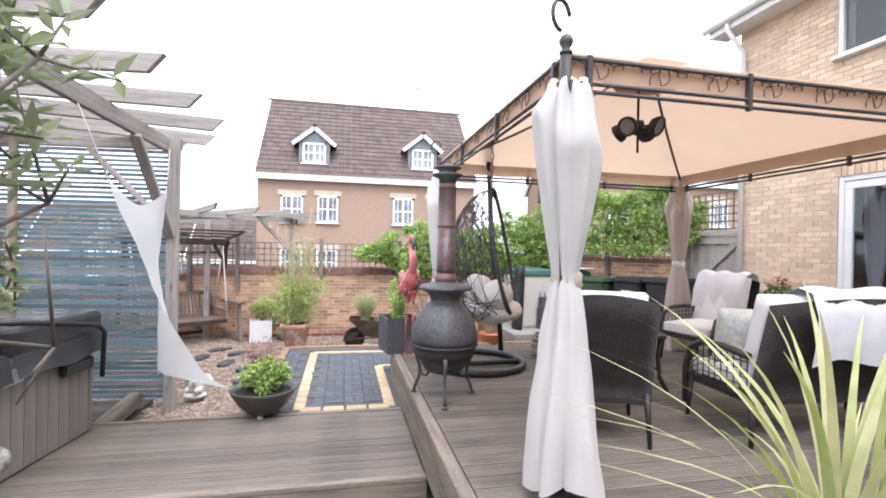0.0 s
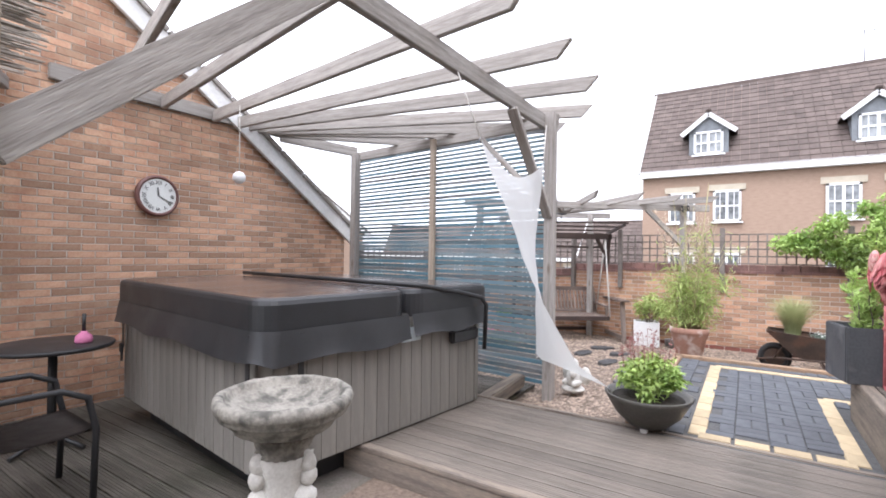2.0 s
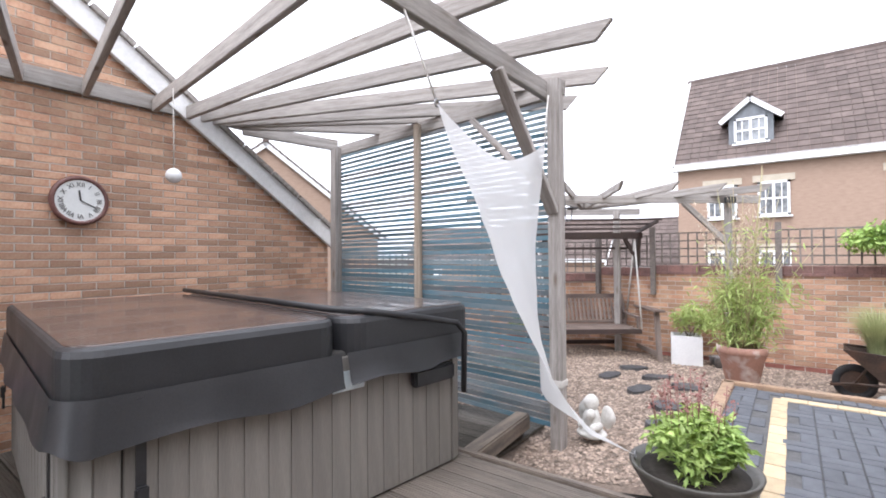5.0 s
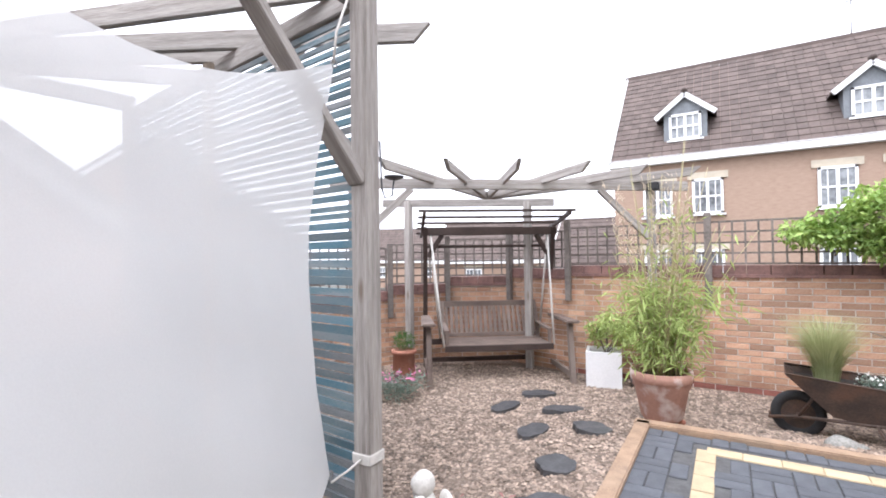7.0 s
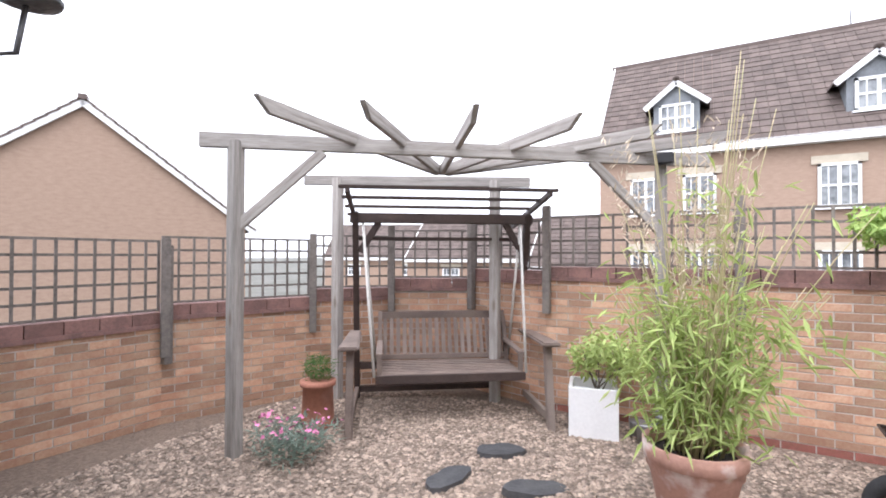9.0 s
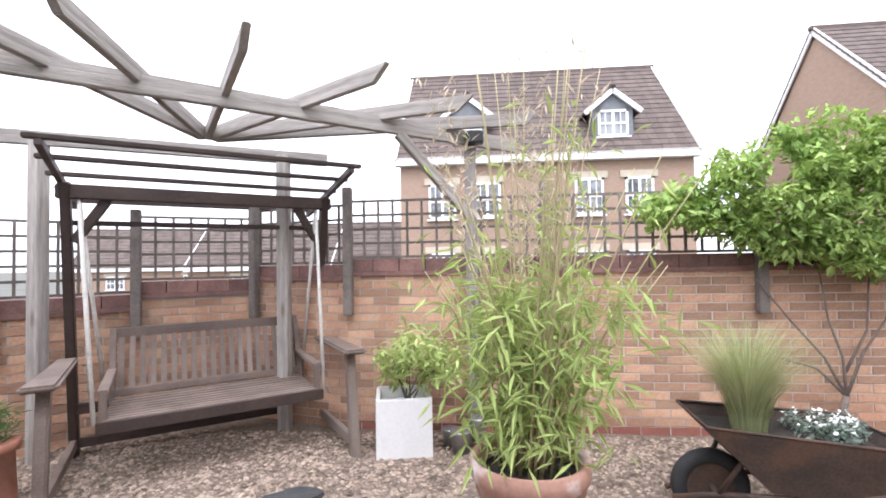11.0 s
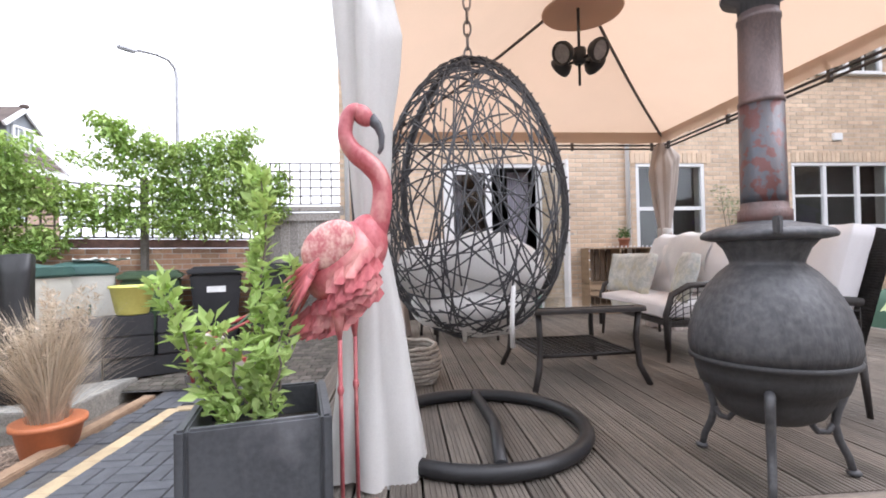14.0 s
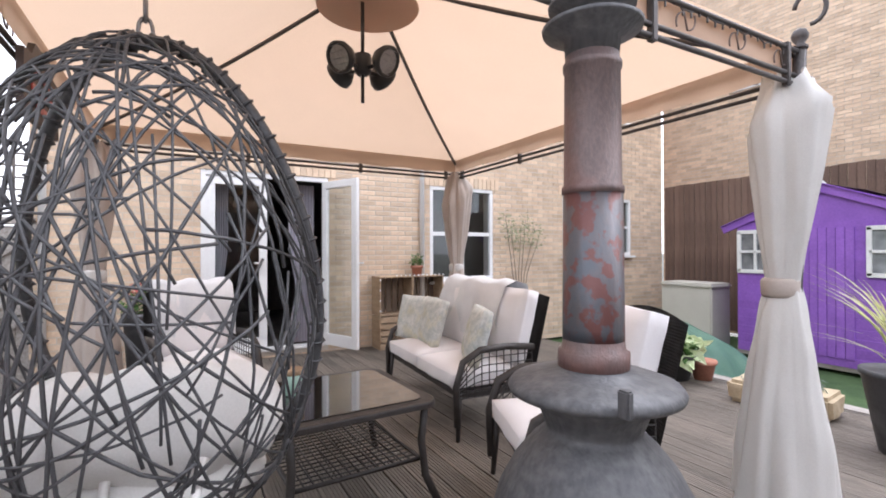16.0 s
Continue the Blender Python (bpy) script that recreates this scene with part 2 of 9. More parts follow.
M["rust_flue"] = mat("rusty_flue", (0.17, 0.11, 0.10), (0.115, 0.078, 0.074), 0.5, 9, 110, 0.3, metal=0.3, stretch=(1, 1, 0.5), stain=(0.19, 0.085, 0.07), stain_scale=6, stain_amount=0.6)
M["flue_patch"] = mat("rust_patched_steel", (0.085, 0.095, 0.115), (0.12, 0.10, 0.105), 0.4, 7, 60, 0.2, metal=0.4, stretch=(1, 1, 0.6), stain=(0.135, 0.05, 0.043), stain_scale=24.0, stain_amount=0.9, stain_edge=(0.50, 0.56))
M["rattan"] = mat("dark_rattan", (0.040, 0.033, 0.030), (0.025, 0.02, 0.018), 0.5, 12, 120, 0.3)
M["weave"] = mat("woven_rattan", (0.075, 0.066, 0.062), (0.045, 0.039, 0.036), 0.5, 12, 120, 0.2)
_wn = M["weave"].node_tree
_wb = _wn.nodes.new("ShaderNodeBump")
_wb.inputs["Strength"].default_value, _wb.inputs["Distance"].default_value = 0.9, 0.006
_wc, _ws = _wn.nodes.new("ShaderNodeTexCoord"), _wn.nodes.new("ShaderNodeMath")
_ws.operation = "MULTIPLY"
for _k, _dir in enumerate(("X", "Z")):
    _w = _wn.nodes.new("ShaderNodeTexWave")
    _w.bands_direction = _dir
    _w.inputs["Scale"].default_value = 22.0
    _wn.links.new(_wc.outputs["Object"], _w.inputs["Vector"])
    _wn.links.new(_w.outputs["Fac"], _ws.inputs[_k])
_wn.links.new(_ws.outputs[0], _wb.inputs["Height"])
_wn.links.new(_wb.outputs[0], _wn.nodes["Principled BSDF"].inputs["Normal"])
M["rattan_grey"] = mat("charcoal_rattan", (0.075, 0.075, 0.08), (0.045, 0.045, 0.05), 0.5, 12, 120, 0.25)
M["cushion"] = cloth("cream_cushion", (0.82, 0.79, 0.80), (0.77, 0.74, 0.75), 0.08, scale=4, fine=180, bump=0.08)
M["cushion_w"] = cloth("white_cushion", (0.80, 0.78, 0.75), (0.72, 0.70, 0.67), 0.08, scale=4, fine=180, bump=0.08)
M["throw"] = cloth("grey_throw", (0.62, 0.63, 0.66), (0.72, 0.72, 0.73), 0.08, scale=7, fine=180, bump=0.25)
M["terracotta"] = mat("terracotta", (0.48, 0.17, 0.09), (0.38, 0.13, 0.07), 0.8, 5, 50, 0.15, stain=(0.50, 0.38, 0.33), stain_scale=4.0, stain_amount=0.35)
M["terracotta_old"] = mat("weathered_terracotta", (0.50, 0.25, 0.17), (0.40, 0.19, 0.13), 0.85, 5, 50, 0.2, stain=(0.68, 0.60, 0.56), stain_scale=7.0, stain_amount=0.95)
M["orange_pot"] = mat("orange_plastic", (0.74, 0.20, 0.04), (0.66, 0.17, 0.035), 0.5, 4, 50, 0.05)
M["white_pot"] = mat("white_planter", (0.80, 0.80, 0.80), (0.73, 0.73, 0.73), 0.5, 4, 50, 0.05)
M["lead"] = mat("lead_grey_planter", (0.075, 0.08, 0.09), (0.05, 0.053, 0.06), 0.55, 4, 60, 0.15, stain=(0.30, 0.30, 0.32), stain_scale=3.5, stain_amount=0.45)
M["bowl"] = mat("dark_bowl_glaze", (0.075, 0.068, 0.055), (0.05, 0.045, 0.037), 0.4, 5, 50, 0.15)
M["concrete"] = mat("lichen_concrete", (0.36, 0.35, 0.315), (0.17, 0.165, 0.145), 0.9, 9, 70, 0.5, stain=(0.52, 0.50, 0.45), stain_scale=9, stain_amount=0.7)
M["bath_stone"] = mat("mossy_cast_stone", (0.30, 0.275, 0.23), (0.17, 0.155, 0.13), 0.9, 7, 60, 0.4, stain=(0.07, 0.068, 0.06), stain_scale=14.0, stain_amount=0.85)
# stove bowl below the seam: darker than the iron of the body
M["iron_bowl"] = mat("darker_cast_iron", (0.055, 0.053, 0.055), (0.035, 0.034, 0.035), 0.65, 5, 60, 0.2)
M["statue"] = mat("pale_garden_statue", (0.68, 0.66, 0.61), (0.52, 0.50, 0.45), 0.85, 6, 60, 0.3)
M["yellowstone"] = mat("yellow_stone", (0.55, 0.42, 0.25), (0.44, 0.33, 0.19), 0.85, 6, 60, 0.2)
M["swing"] = mat("swing_brown_wood", (0.22, 0.155, 0.12), (0.14, 0.095, 0.075), 0.65, 3, 40, 0.3, stretch=(2, 2, 2), obj=0.15, stain=(0.27, 0.23, 0.20))
M["swing_dark"] = mat("swing_dark_wood", (0.075, 0.045, 0.035), (0.05, 0.03, 0.025), 0.55, 4, 40, 0.2, obj=0.12)
M["rope"] = mat("white_rope", (0.66, 0.63, 0.58), (0.55, 0.52, 0.47), 0.9, 30, 150, 0.4)
M["barrow"] = mat("rusted_barrow", (0.11, 0.065, 0.045), (0.06, 0.042, 0.034), 0.75, 5, 60, 0.35, metal=0.3, stain=(0.17, 0.085, 0.05), stain_scale=4)
M["rubber"] = mat("black_rubber", (0.03, 0.03, 0.032), (0.02, 0.02, 0.022), 0.8, 10, 90, 0.2)
M["pink"] = mat("flamingo_pink", (0.66, 0.13, 0.145), (0.50, 0.055, 0.075), 0.42, 16, 60, 0.15, island=0.18, stain=(0.80, 0.46, 0.40), stain_scale=9.0, stain_amount=0.6)
M["pink_pale"] = mat("flamingo_pale_feather", (0.80, 0.46, 0.38), (0.58, 0.12, 0.13), 0.45, 30, 90, 0.15, island=0.2)
M["pink_dark"] = mat("flamingo_deep_red", (0.48, 0.06, 0.07), (0.58, 0.10, 0.11), 0.45, 9, 60, 0.15, island=0.25)
M["beak"] = mat("grey_beak", (0.12, 0.125, 0.14), (0.07, 0.07, 0.08), 0.45, 8, 50, 0.05)
M["purple"] = mat("purple_shed_paint", (0.30, 0.085, 0.60), (0.24, 0.065, 0.51), 0.6, 4, 40, 0.15, obj=0.08)
M["fence"] = mat("brown_fence_board", (0.20, 0.115, 0.078), (0.135, 0.078, 0.055), 0.85, 4, 40, 0.3, stretch=(3, 3, 0.5), obj=0.18)
M["store_body"] = mat("cream_plastic_store", (0.60, 0.58, 0.50), (0.54, 0.52, 0.45), 0.6, 3, 60, 0.08)
M["store_lid"] = mat("green_plastic_lid", (0.06, 0.16, 0.14), (0.045, 0.125, 0.11), 0.5, 4, 60, 0.08)
M["bin_green"] = mat("green_bin", (0.06, 0.12, 0.055), (0.045, 0.095, 0.045), 0.5, 4, 60, 0.05)
M["bin_black"] = mat("charcoal_bin", (0.035, 0.036, 0.042), (0.025, 0.026, 0.03), 0.5, 4, 60, 0.05)
M["yellow"] = mat("yellow_tub", (0.80, 0.74, 0.08), (0.72, 0.66, 0.06), 0.5, 4, 50, 0.02)
M["red_paint"] = mat("red_machine_paint", (0.50, 0.045, 0.035), (0.38, 0.035, 0.03), 0.45, 6, 50, 0.1, stain=(0.16, 0.08, 0.06), stain_scale=6)
M["engine"] = mat("engine_cream", (0.55, 0.50, 0.42), (0.45, 0.41, 0.35), 0.5, 6, 50, 0.1)
M["steel"] = mat("dull_steel", (0.36, 0.36, 0.37), (0.26, 0.26, 0.27), 0.4, 8, 60, 0.05, metal=0.8)
M["tarp"] = mat("green_tarpaulin", (0.075, 0.19, 0.125), (0.05, 0.145, 0.095), 0.45, 4, 60, 0.2)
M["crate"] = mat("crate_wood", (0.42, 0.28, 0.15), (0.30, 0.19, 0.10), 0.75, 4, 40, 0.3, stretch=(1, 1, 4), obj=0.15)
M["reed"] = mat("reed_screen", (0.44, 0.38, 0.31), (0.28, 0.235, 0.19), 0.85, 6, 50, 0.2, island=0.35)
M["drape"] = cloth("lilac_grey_drape", (0.66, 0.63, 0.73), (0.56, 0.54, 0.62), 0.2, scale=4, fine=120, bump=0.05)
M["table_glass"] = mat("dark_table_glass", (0.03, 0.024, 0.02), (0.025, 0.02, 0.017), 0.06, 3, 40, 0.0, coat=1.0)
M["jar_green"] = mat("mint_jar", (0.30, 0.52, 0.42), (0.26, 0.46, 0.37), 0.25, 4, 40, 0.02, coat=0.5)
M["pattern"] = cloth("patterned_cushion", (0.66, 0.66, 0.62), (0.42, 0.46, 0.44), 0.05, scale=14, fine=60, bump=0.06, stain=(0.62, 0.56, 0.36), stain_scale=9)
M["wreath"] = mat("clock_rim", (0.19, 0.07, 0.055), (0.13, 0.05, 0.04), 0.4, 6, 50, 0.1)
M["dial"] = mat("clock_dial", (0.72, 0.74, 0.72), (0.66, 0.68, 0.66), 0.4, 4, 40, 0.0)
M["sky_blue_label"] = mat("pale_label", (0.58, 0.66, 0.70), (0.5, 0.6, 0.64), 0.5, 10, 50, 0.0)
M["bark"] = mat("bark", (0.22, 0.19, 0.16), (0.13, 0.11, 0.09), 0.9, 10, 60, 0.5)
M["twig"] = mat("bare_twig", (0.20, 0.15, 0.12), (0.13, 0.10, 0.08), 0.9, 10, 60, 0.3)
M["cane"] = mat("bamboo_cane", (0.50, 0.38, 0.18), (0.36, 0.34, 0.12), 0.6, 6, 40, 0.1, island=0.25)
M["leaf_bamboo"] = leaf_mat("bamboo_leaf", (0.47, 0.56, 0.16), (0.31, 0.43, 0.09))
M["leaf_wist"] = leaf_mat("wisteria_leaf", (0.42, 0.56, 0.12), (0.19, 0.34, 0.06), 0.5)
M["leaf_dark"] = leaf_mat("shrub_leaf", (0.10, 0.22, 0.05), (0.065, 0.15, 0.035))
M["leaf_lime"] = leaf_mat("lime_leaf", (0.48, 0.63, 0.17), (0.34, 0.52, 0.11))
M["leaf_olive"] = leaf_mat("olive_leaf", (0.38, 0.43, 0.25), (0.28, 0.34, 0.19))
M["leaf_grey"] = leaf_mat("silver_leaf", (0.26, 0.33, 0.27), (0.18, 0.25, 0.19))
M["grass_fine"] = leaf_mat("feather_grass", (0.46, 0.47, 0.22), (0.34, 0.40, 0.15))
M["grass_dry"] = leaf_mat("dry_grass", (0.66, 0.55, 0.41), (0.50, 0.40, 0.28))
M["leaf_stripe"] = leaf_mat("phormium_blade", (0.62, 0.59, 0.30), (0.40, 0.42, 0.16), 0.3)
M["leaf_hosta"] = leaf_mat("variegated_hosta_leaf", (0.62, 0.70, 0.42), (0.40, 0.55, 0.20), 0.3)
M["flower_pink"] = mat("pink_petal", (0.70, 0.16, 0.36), (0.60, 0.12, 0.30), 0.7, 20, 90, 0.0, island=0.2)
M["flower_purple"] = mat("purple_petal", (0.34, 0.11, 0.58), (0.28, 0.09, 0.5), 0.7, 20, 90, 0.0, island=0.2)
M["flower_white"] = mat("white_petal", (0.80, 0.80, 0.76), (0.7, 0.7, 0.66), 0.7, 20, 90, 0.0)
M["flower_red"] = mat("red_seedhead", (0.34, 0.13, 0.11), (0.26, 0.10, 0.085), 0.8, 20, 90, 0.0, island=0.2)


# ---- mesh helpers ----
def box(bm, c, s, rot=None, bevel=0.0):
    """A box of size s with its centre at c."""
    m = Matrix.Translation(c) @ (rot.to_4x4() if rot else Matrix()) @ Matrix.Diagonal((*s, 1))
    g = bmesh.ops.create_cube(bm, size=1, matrix=m)
    if bevel:
        es = list({e for v in g["verts"] for e in v.link_edges})
        bmesh.ops.bevel(bm, geom=es, offset=bevel, segments=2, affect="EDGES")


def beam(bm, a, b, w, h, up=(0, 0, 1), bevel=0.004):
    """A timber of width w and height h from a to b."""
    a, b = Vector(a), Vector(b)
    d = b - a
    z = Vector(up) - d.normalized() * d.normalized().dot(Vector(up))
    z.normalize()
    y = z.cross(d.normalized())
    rot = Matrix((d.normalized(), y, z)).transposed()
    box(bm, (a + b) / 2, (d.length, w, h), rot, bevel)


def tube(bm, pts, r, seg=8, closed=False, r_end=None):
    """A round bar along points."""
    pts = [Vector(p) for p in pts]
    n = len(pts)
    rings = []
    prev = None
    for i, p in enumerate(pts):
        q0, q1 = (pts[i - 1], pts[(i + 1) % n]) if closed else (pts[max(i - 1, 0)], pts[min(i + 1, n - 1)])
        d = (q1 - q0).normalized() if (q1 - q0).length > 1e-9 else Vector((0, 0, 1))
        if prev is None:
            side = d.orthogonal().normalized()
        else:
            side = (prev - d * prev.dot(d))
            side = side.normalized() if side.length > 1e-6 else d.orthogonal().normalized()
        prev = side
        other = d.cross(side)
        rad = r if r_end is None else r + (r_end - r) * i / max(1, n - 1)
        rings.append([bm.verts.new(p + (side * math.cos(k * math.tau / seg) + other * math.sin(k * math.tau / seg)) * rad) for k in range(seg)])
    for i in range(n if closed else n - 1):
        A, B = rings[i], rings[(i + 1) % n]
        for k in range(seg):
            f = bm.faces.new((A[k], A[(k + 1) % seg], B[(k + 1) % seg], B[k]))
            f.smooth = True
    if not closed:
        bm.faces.new(rings[0][::-1])
        bm.faces.new(rings[-1])


def lathe(bm, profile, c=(0, 0, 0), seg=32, smooth=True, wobble=None):
    """A turned shape from (radius, z) rows about c; wobble(angle, z) scales the radius."""
    rings = []
    for r, z in profile:
        ring = []
        for k in range(seg):
            a = k * math.tau / seg
            rr = r * (wobble(a, z) if wobble else 1)
            ring.append(bm.verts.new((c[0] + rr * math.cos(a), c[1] + rr * math.sin(a), c[2] + z)))
        rings.append(ring)
    for A, B in zip(rings, rings[1:]):
        for k in range(seg):
            f = bm.faces.new((A[k], A[(k + 1) % seg], B[(k + 1) % seg], B[k]))
            f.smooth = smooth
    if profile[0][0] > 1e-4:
        bm.faces.new(rings[0][::-1])
    if profile[-1][0] > 1e-4:
        bm.faces.new(rings[-1])


def ball(bm, c, s, seg=16, rings=10, rot=None):
    g = bmesh.ops.create_uvsphere(bm, u_segments=seg, v_segments=rings, radius=1, matrix=Matrix.Translation(c) @ (rot.to_4x4() if rot else Matrix()) @ Matrix.Diagonal((*s, 1)))
    for f in {f for v in g["verts"] for f in v.link_faces}:
        f.smooth = True


def sheet(bm, grid, thick=0.0):
    """A surface through a grid of points."""
    vs = [[bm.verts.new(p) for p in row] for row in grid]
    for a, b in zip(vs, vs[1:]):
        for i in range(len(a) - 1):
            f = bm.faces.new((a[i], a[i + 1], b[i + 1], b[i]))
            f.smooth = True


def mesh_ob(name, bm, material):
    bmesh.ops.recalc_face_normals(bm, faces=bm.faces)
    me = bpy.data.meshes.new(name)
    bm.to_mesh(me)
    bm.free()
    me.materials.append(M[material] if isinstance(material, str) else material)
    return new(name, me)


def thing(name, at, label, category, group="", rz=0.0):
    """An empty at a thing's base, that carries its parts."""
    e = new(name)
    e.empty_display_size = 0.1
    e.matrix_world = pose(*at, 0, 0, rz)
    return tagged(e, label, category, group)


def part(name, bm, material, parent, label=""):
    o = mesh_ob(name, bm, material)
    o.parent = parent
    return tagged(o, label)


def solo(name, bm, material, label, category="", group="", kind=""):
    return tagged(mesh_ob(name, bm, material), label, category, group, kind)


def B():
    return bmesh.new()


def rough_mesh(name, verts, faces, material, parent=None, label="", kind=""):
    me = bpy.data.meshes.new(name)
    me.from_pydata(verts, [], faces)
    me.materials.append(M[material])
    o = new(name, me)
    if parent:
        o.parent = parent
    return tagged(o, label, kind=kind)


BOXF = [(0, 3, 2, 1), (4, 5, 6, 7), (0, 1, 5, 4), (1, 2, 6, 5), (2, 3, 7, 6), (3, 0, 4, 7)]


def add_box(V, F, o, u, v, w):
    """Appends a box spanned by u, v, w from the corner o."""
    n = len(V)
    o, u, v, w = Vector(o), Vector(u), Vector(v), Vector(w)
    V += [tuple(p) for p in (o, o + u, o + u + v, o + v, o + w, o + u + w, o + u + v + w, o + v + w)]
    F += [tuple(i + n for i in f) for f in BOXF]

# ---- ground ----
bm = B()
for x0, x1, y0, y1, z in [(-400, 400, -400, 400, -1.6)]:
    sheet(bm, [[(x0 + (x1 - x0) * i / 8, y0 + (y1 - y0) * j / 8, z) for i in range(9)] for j in range(9)])
solo("ground", bm, "ground", "dull grey-green ground running out to the horizon", "ground", kind="structure")


def gravel_z(x, y):
    """The gravel falls away a little towards the back wall."""
    return -0.06 - 0.17 * min(1, max(0, max((y - 6.9) / 1.2, (-1.7 - x) / 1.0)))


bm = B()
sheet(bm, [[(x, y, gravel_z(x, y) + 0.008 * noise.noise((x * 3, y * 3, 0))) for x in [-6 + 0.25 * i for i in range(40)]] for y in [4.3 + 0.25 * j for j in range(24)]])
gravel = solo("gravel_bed", bm, "gravel_bed", "mixed beige pea gravel covering the back garden", "gravel", kind="structure")

# ---- upper deck, lower platform, tub deck ----
DECK = 0.33
X0, X1, Y0, Y1 = -0.27, 4.98, -0.30, 5.24


def board_mesh(name, length, width, thick, axis="x", grooves=5):
    """A grooved deck board lying along an axis, its top at z = 0."""
    bm = B()
    prof = [(-width / 2, -thick), (-width / 2, -0.002), (-width / 2 + 0.003, 0)]
    for k in range(grooves):
        c = -width / 2 + width * (k + 1) / (grooves + 1)
        prof += [(c - 0.004, 0), (c - 0.002, -0.004), (c + 0.002, -0.004), (c + 0.004, 0)]
    prof += [(width / 2 - 0.003, 0), (width / 2, -0.002), (width / 2, -thick)]
    ends = []
    for e in (-length / 2, length / 2):
        ends.append([bm.verts.new((e, y, z) if axis == "x" else (y, e, z)) for y, z in prof])
    for i in range(len(prof)):
        j = (i + 1) % len(prof)
        bm.faces.new((ends[0][i], ends[0][j], ends[1][j], ends[1][i]))
    bm.faces.new(ends[0])
    bm.faces.new(ends[1][::-1])
    bmesh.ops.recalc_face_normals(bm, faces=bm.faces)
    me = bpy.data.meshes.new(name)
    bm.to_mesh(me)
    bm.free()
    me.materials.append(M["deck"])
    return me


def lay(parent, me, x, y, z):
    o = new("plank", me)
    o.location = (x, y, z)
    o.parent = parent
    return o


bm = B()
box(bm, ((X0 + X1) / 2, (Y0 + Y1) / 2, DECK - 0.19), (X1 - X0 - 0.1, Y1 - Y0 - 0.1, 0.3))
upper_deck = solo("deck_upper", bm, "soil", "raised weathered timber deck under the gazebo", "deck", kind="structure")
rnd = random.Random(4)
me_long, me_short = board_mesh("plank", 2.96, 0.116, 0.028), board_mesh("plank", 2.18, 0.116, 0.028)
row, y = 0, Y0 + 0.06
while y < Y1 - 0.03:
    flip = row % 2
    first, second = (me_long, me_short) if flip else (me_short, me_long)
    l1 = 2.96 if flip else 2.18
    lay(upper_deck, first, X0 + 0.09 + l1 / 2, y, DECK + rnd.uniform(-0.0015, 0.0015))
    lay(upper_deck, second, X0 + 0.095 + l1 + (5.14 - l1) / 2, y, DECK + rnd.uniform(-0.0015, 0.0015))
    y += 0.126
    row += 1
bm = B()
box(bm, (X0 + 0.04, (Y0 + Y1) / 2, DECK - 0.014), (0.085, Y1 - Y0, 0.034), bevel=0.005)
part("edge_board", bm, "deck_edge_y", upper_deck)
bm = B()
box(bm, (X0 + 0.016, (Y0 + Y1) / 2, DECK - 0.19), (0.032, Y1 - Y0, 0.31), bevel=0.004)
part("riser_board", bm, "deck_edge_y", upper_deck)
bm = B()
box(bm, ((X0 + X1) / 2, Y1 - 0.016, DECK - 0.18), (X1 - X0, 0.03, 0.32), bevel=0.004)
part("riser_board", bm, "deck_edge", upper_deck)

bm = B()
box(bm, (-1.71, 3.36, -0.17), (2.85, 1.34, 0.27))
platform = solo("deck_platform", bm, "soil", "low weathered timber platform one step high", "deck", kind="structure")
me_p = board_mesh("plank", 2.88, 0.116, 0.026)
for i in range(10):
    lay(platform, me_p, -1.72, 2.80 + i * 0.126, 0.0 + rnd.uniform(-0.0015, 0.0015))
bm = B()
box(bm, (-1.72, 2.695, -0.012), (2.90, 0.075, 0.03), bevel=0.005)
part("edge_board", bm, "deck_edge", platform)
bm = B()
box(bm, (-1.72, 2.672, -0.16), (2.90, 0.028, 0.26), bevel=0.004)
part("riser_board", bm, "deck_edge", platform)
bm = B()
box(bm, (-3.168, 3.37, -0.10), (0.03, 1.40, 0.20), bevel=0.004)
part("riser_board", bm, "deck_edge_y", platform)
bm = B()
box(bm, (-1.72, 4.065, -0.03), (2.90, 0.05, 0.055), bevel=0.006)
part("edge_board", bm, "deck_edge", platform)

bm = B()
box(bm, (-4.6, 1.9, -0.325), (2.9, 7.0, 0.22))
tub_deck = solo("deck_lower", bm, "soil", "low weathered deck around the hot tub", "deck", kind="structure")
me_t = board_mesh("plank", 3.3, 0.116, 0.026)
# the lower deck's boards are darker than the upper deck's
me_t.materials[0] = M["deck_darker"]
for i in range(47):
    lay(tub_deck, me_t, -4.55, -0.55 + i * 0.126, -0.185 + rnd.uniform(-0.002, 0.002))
bm = B()
box(bm, (-2.92, 4.45, -0.08), (0.13, 1.10, 0.13), Matrix.Rotation(radians(4), 3, "Z"), bevel=0.012)
solo("sleeper", bm, "deck_edge_y", "weathered grey timber sleeper beside the gravel", "sleeper", kind="structure")

# paved ground in front of the platform
bm = B()
box(bm, (-1.5, 0.5, -0.24), (3.4, 4.32, 0.12))
solo("pavement_front", bm, "sett", "dark block paving below the platform", "paving", kind="structure")
bm = B()
sheet(bm, [[(-2.9 + 0.2 * i, 2.2 + 0.15 * j, -0.165 + 0.01 * noise.noise((i, j, 3))) for i in range(6)] for j in range(4)])
solo("gravel_strip", bm, "gravel_bed", "strip of pale gravel below the platform step", "gravel", kind="structure")

# ---- block paving ----
bm = B()
box(bm, (-0.80, 5.43, -0.075), (1.66, 2.86, 0.13))
box(bm, (1.45, 6.05, -0.076), (2.84, 1.64, 0.13))
paving = solo("pavement", bm, "sand", "charcoal block paving with a buff yellow border line", "paving", kind="structure")
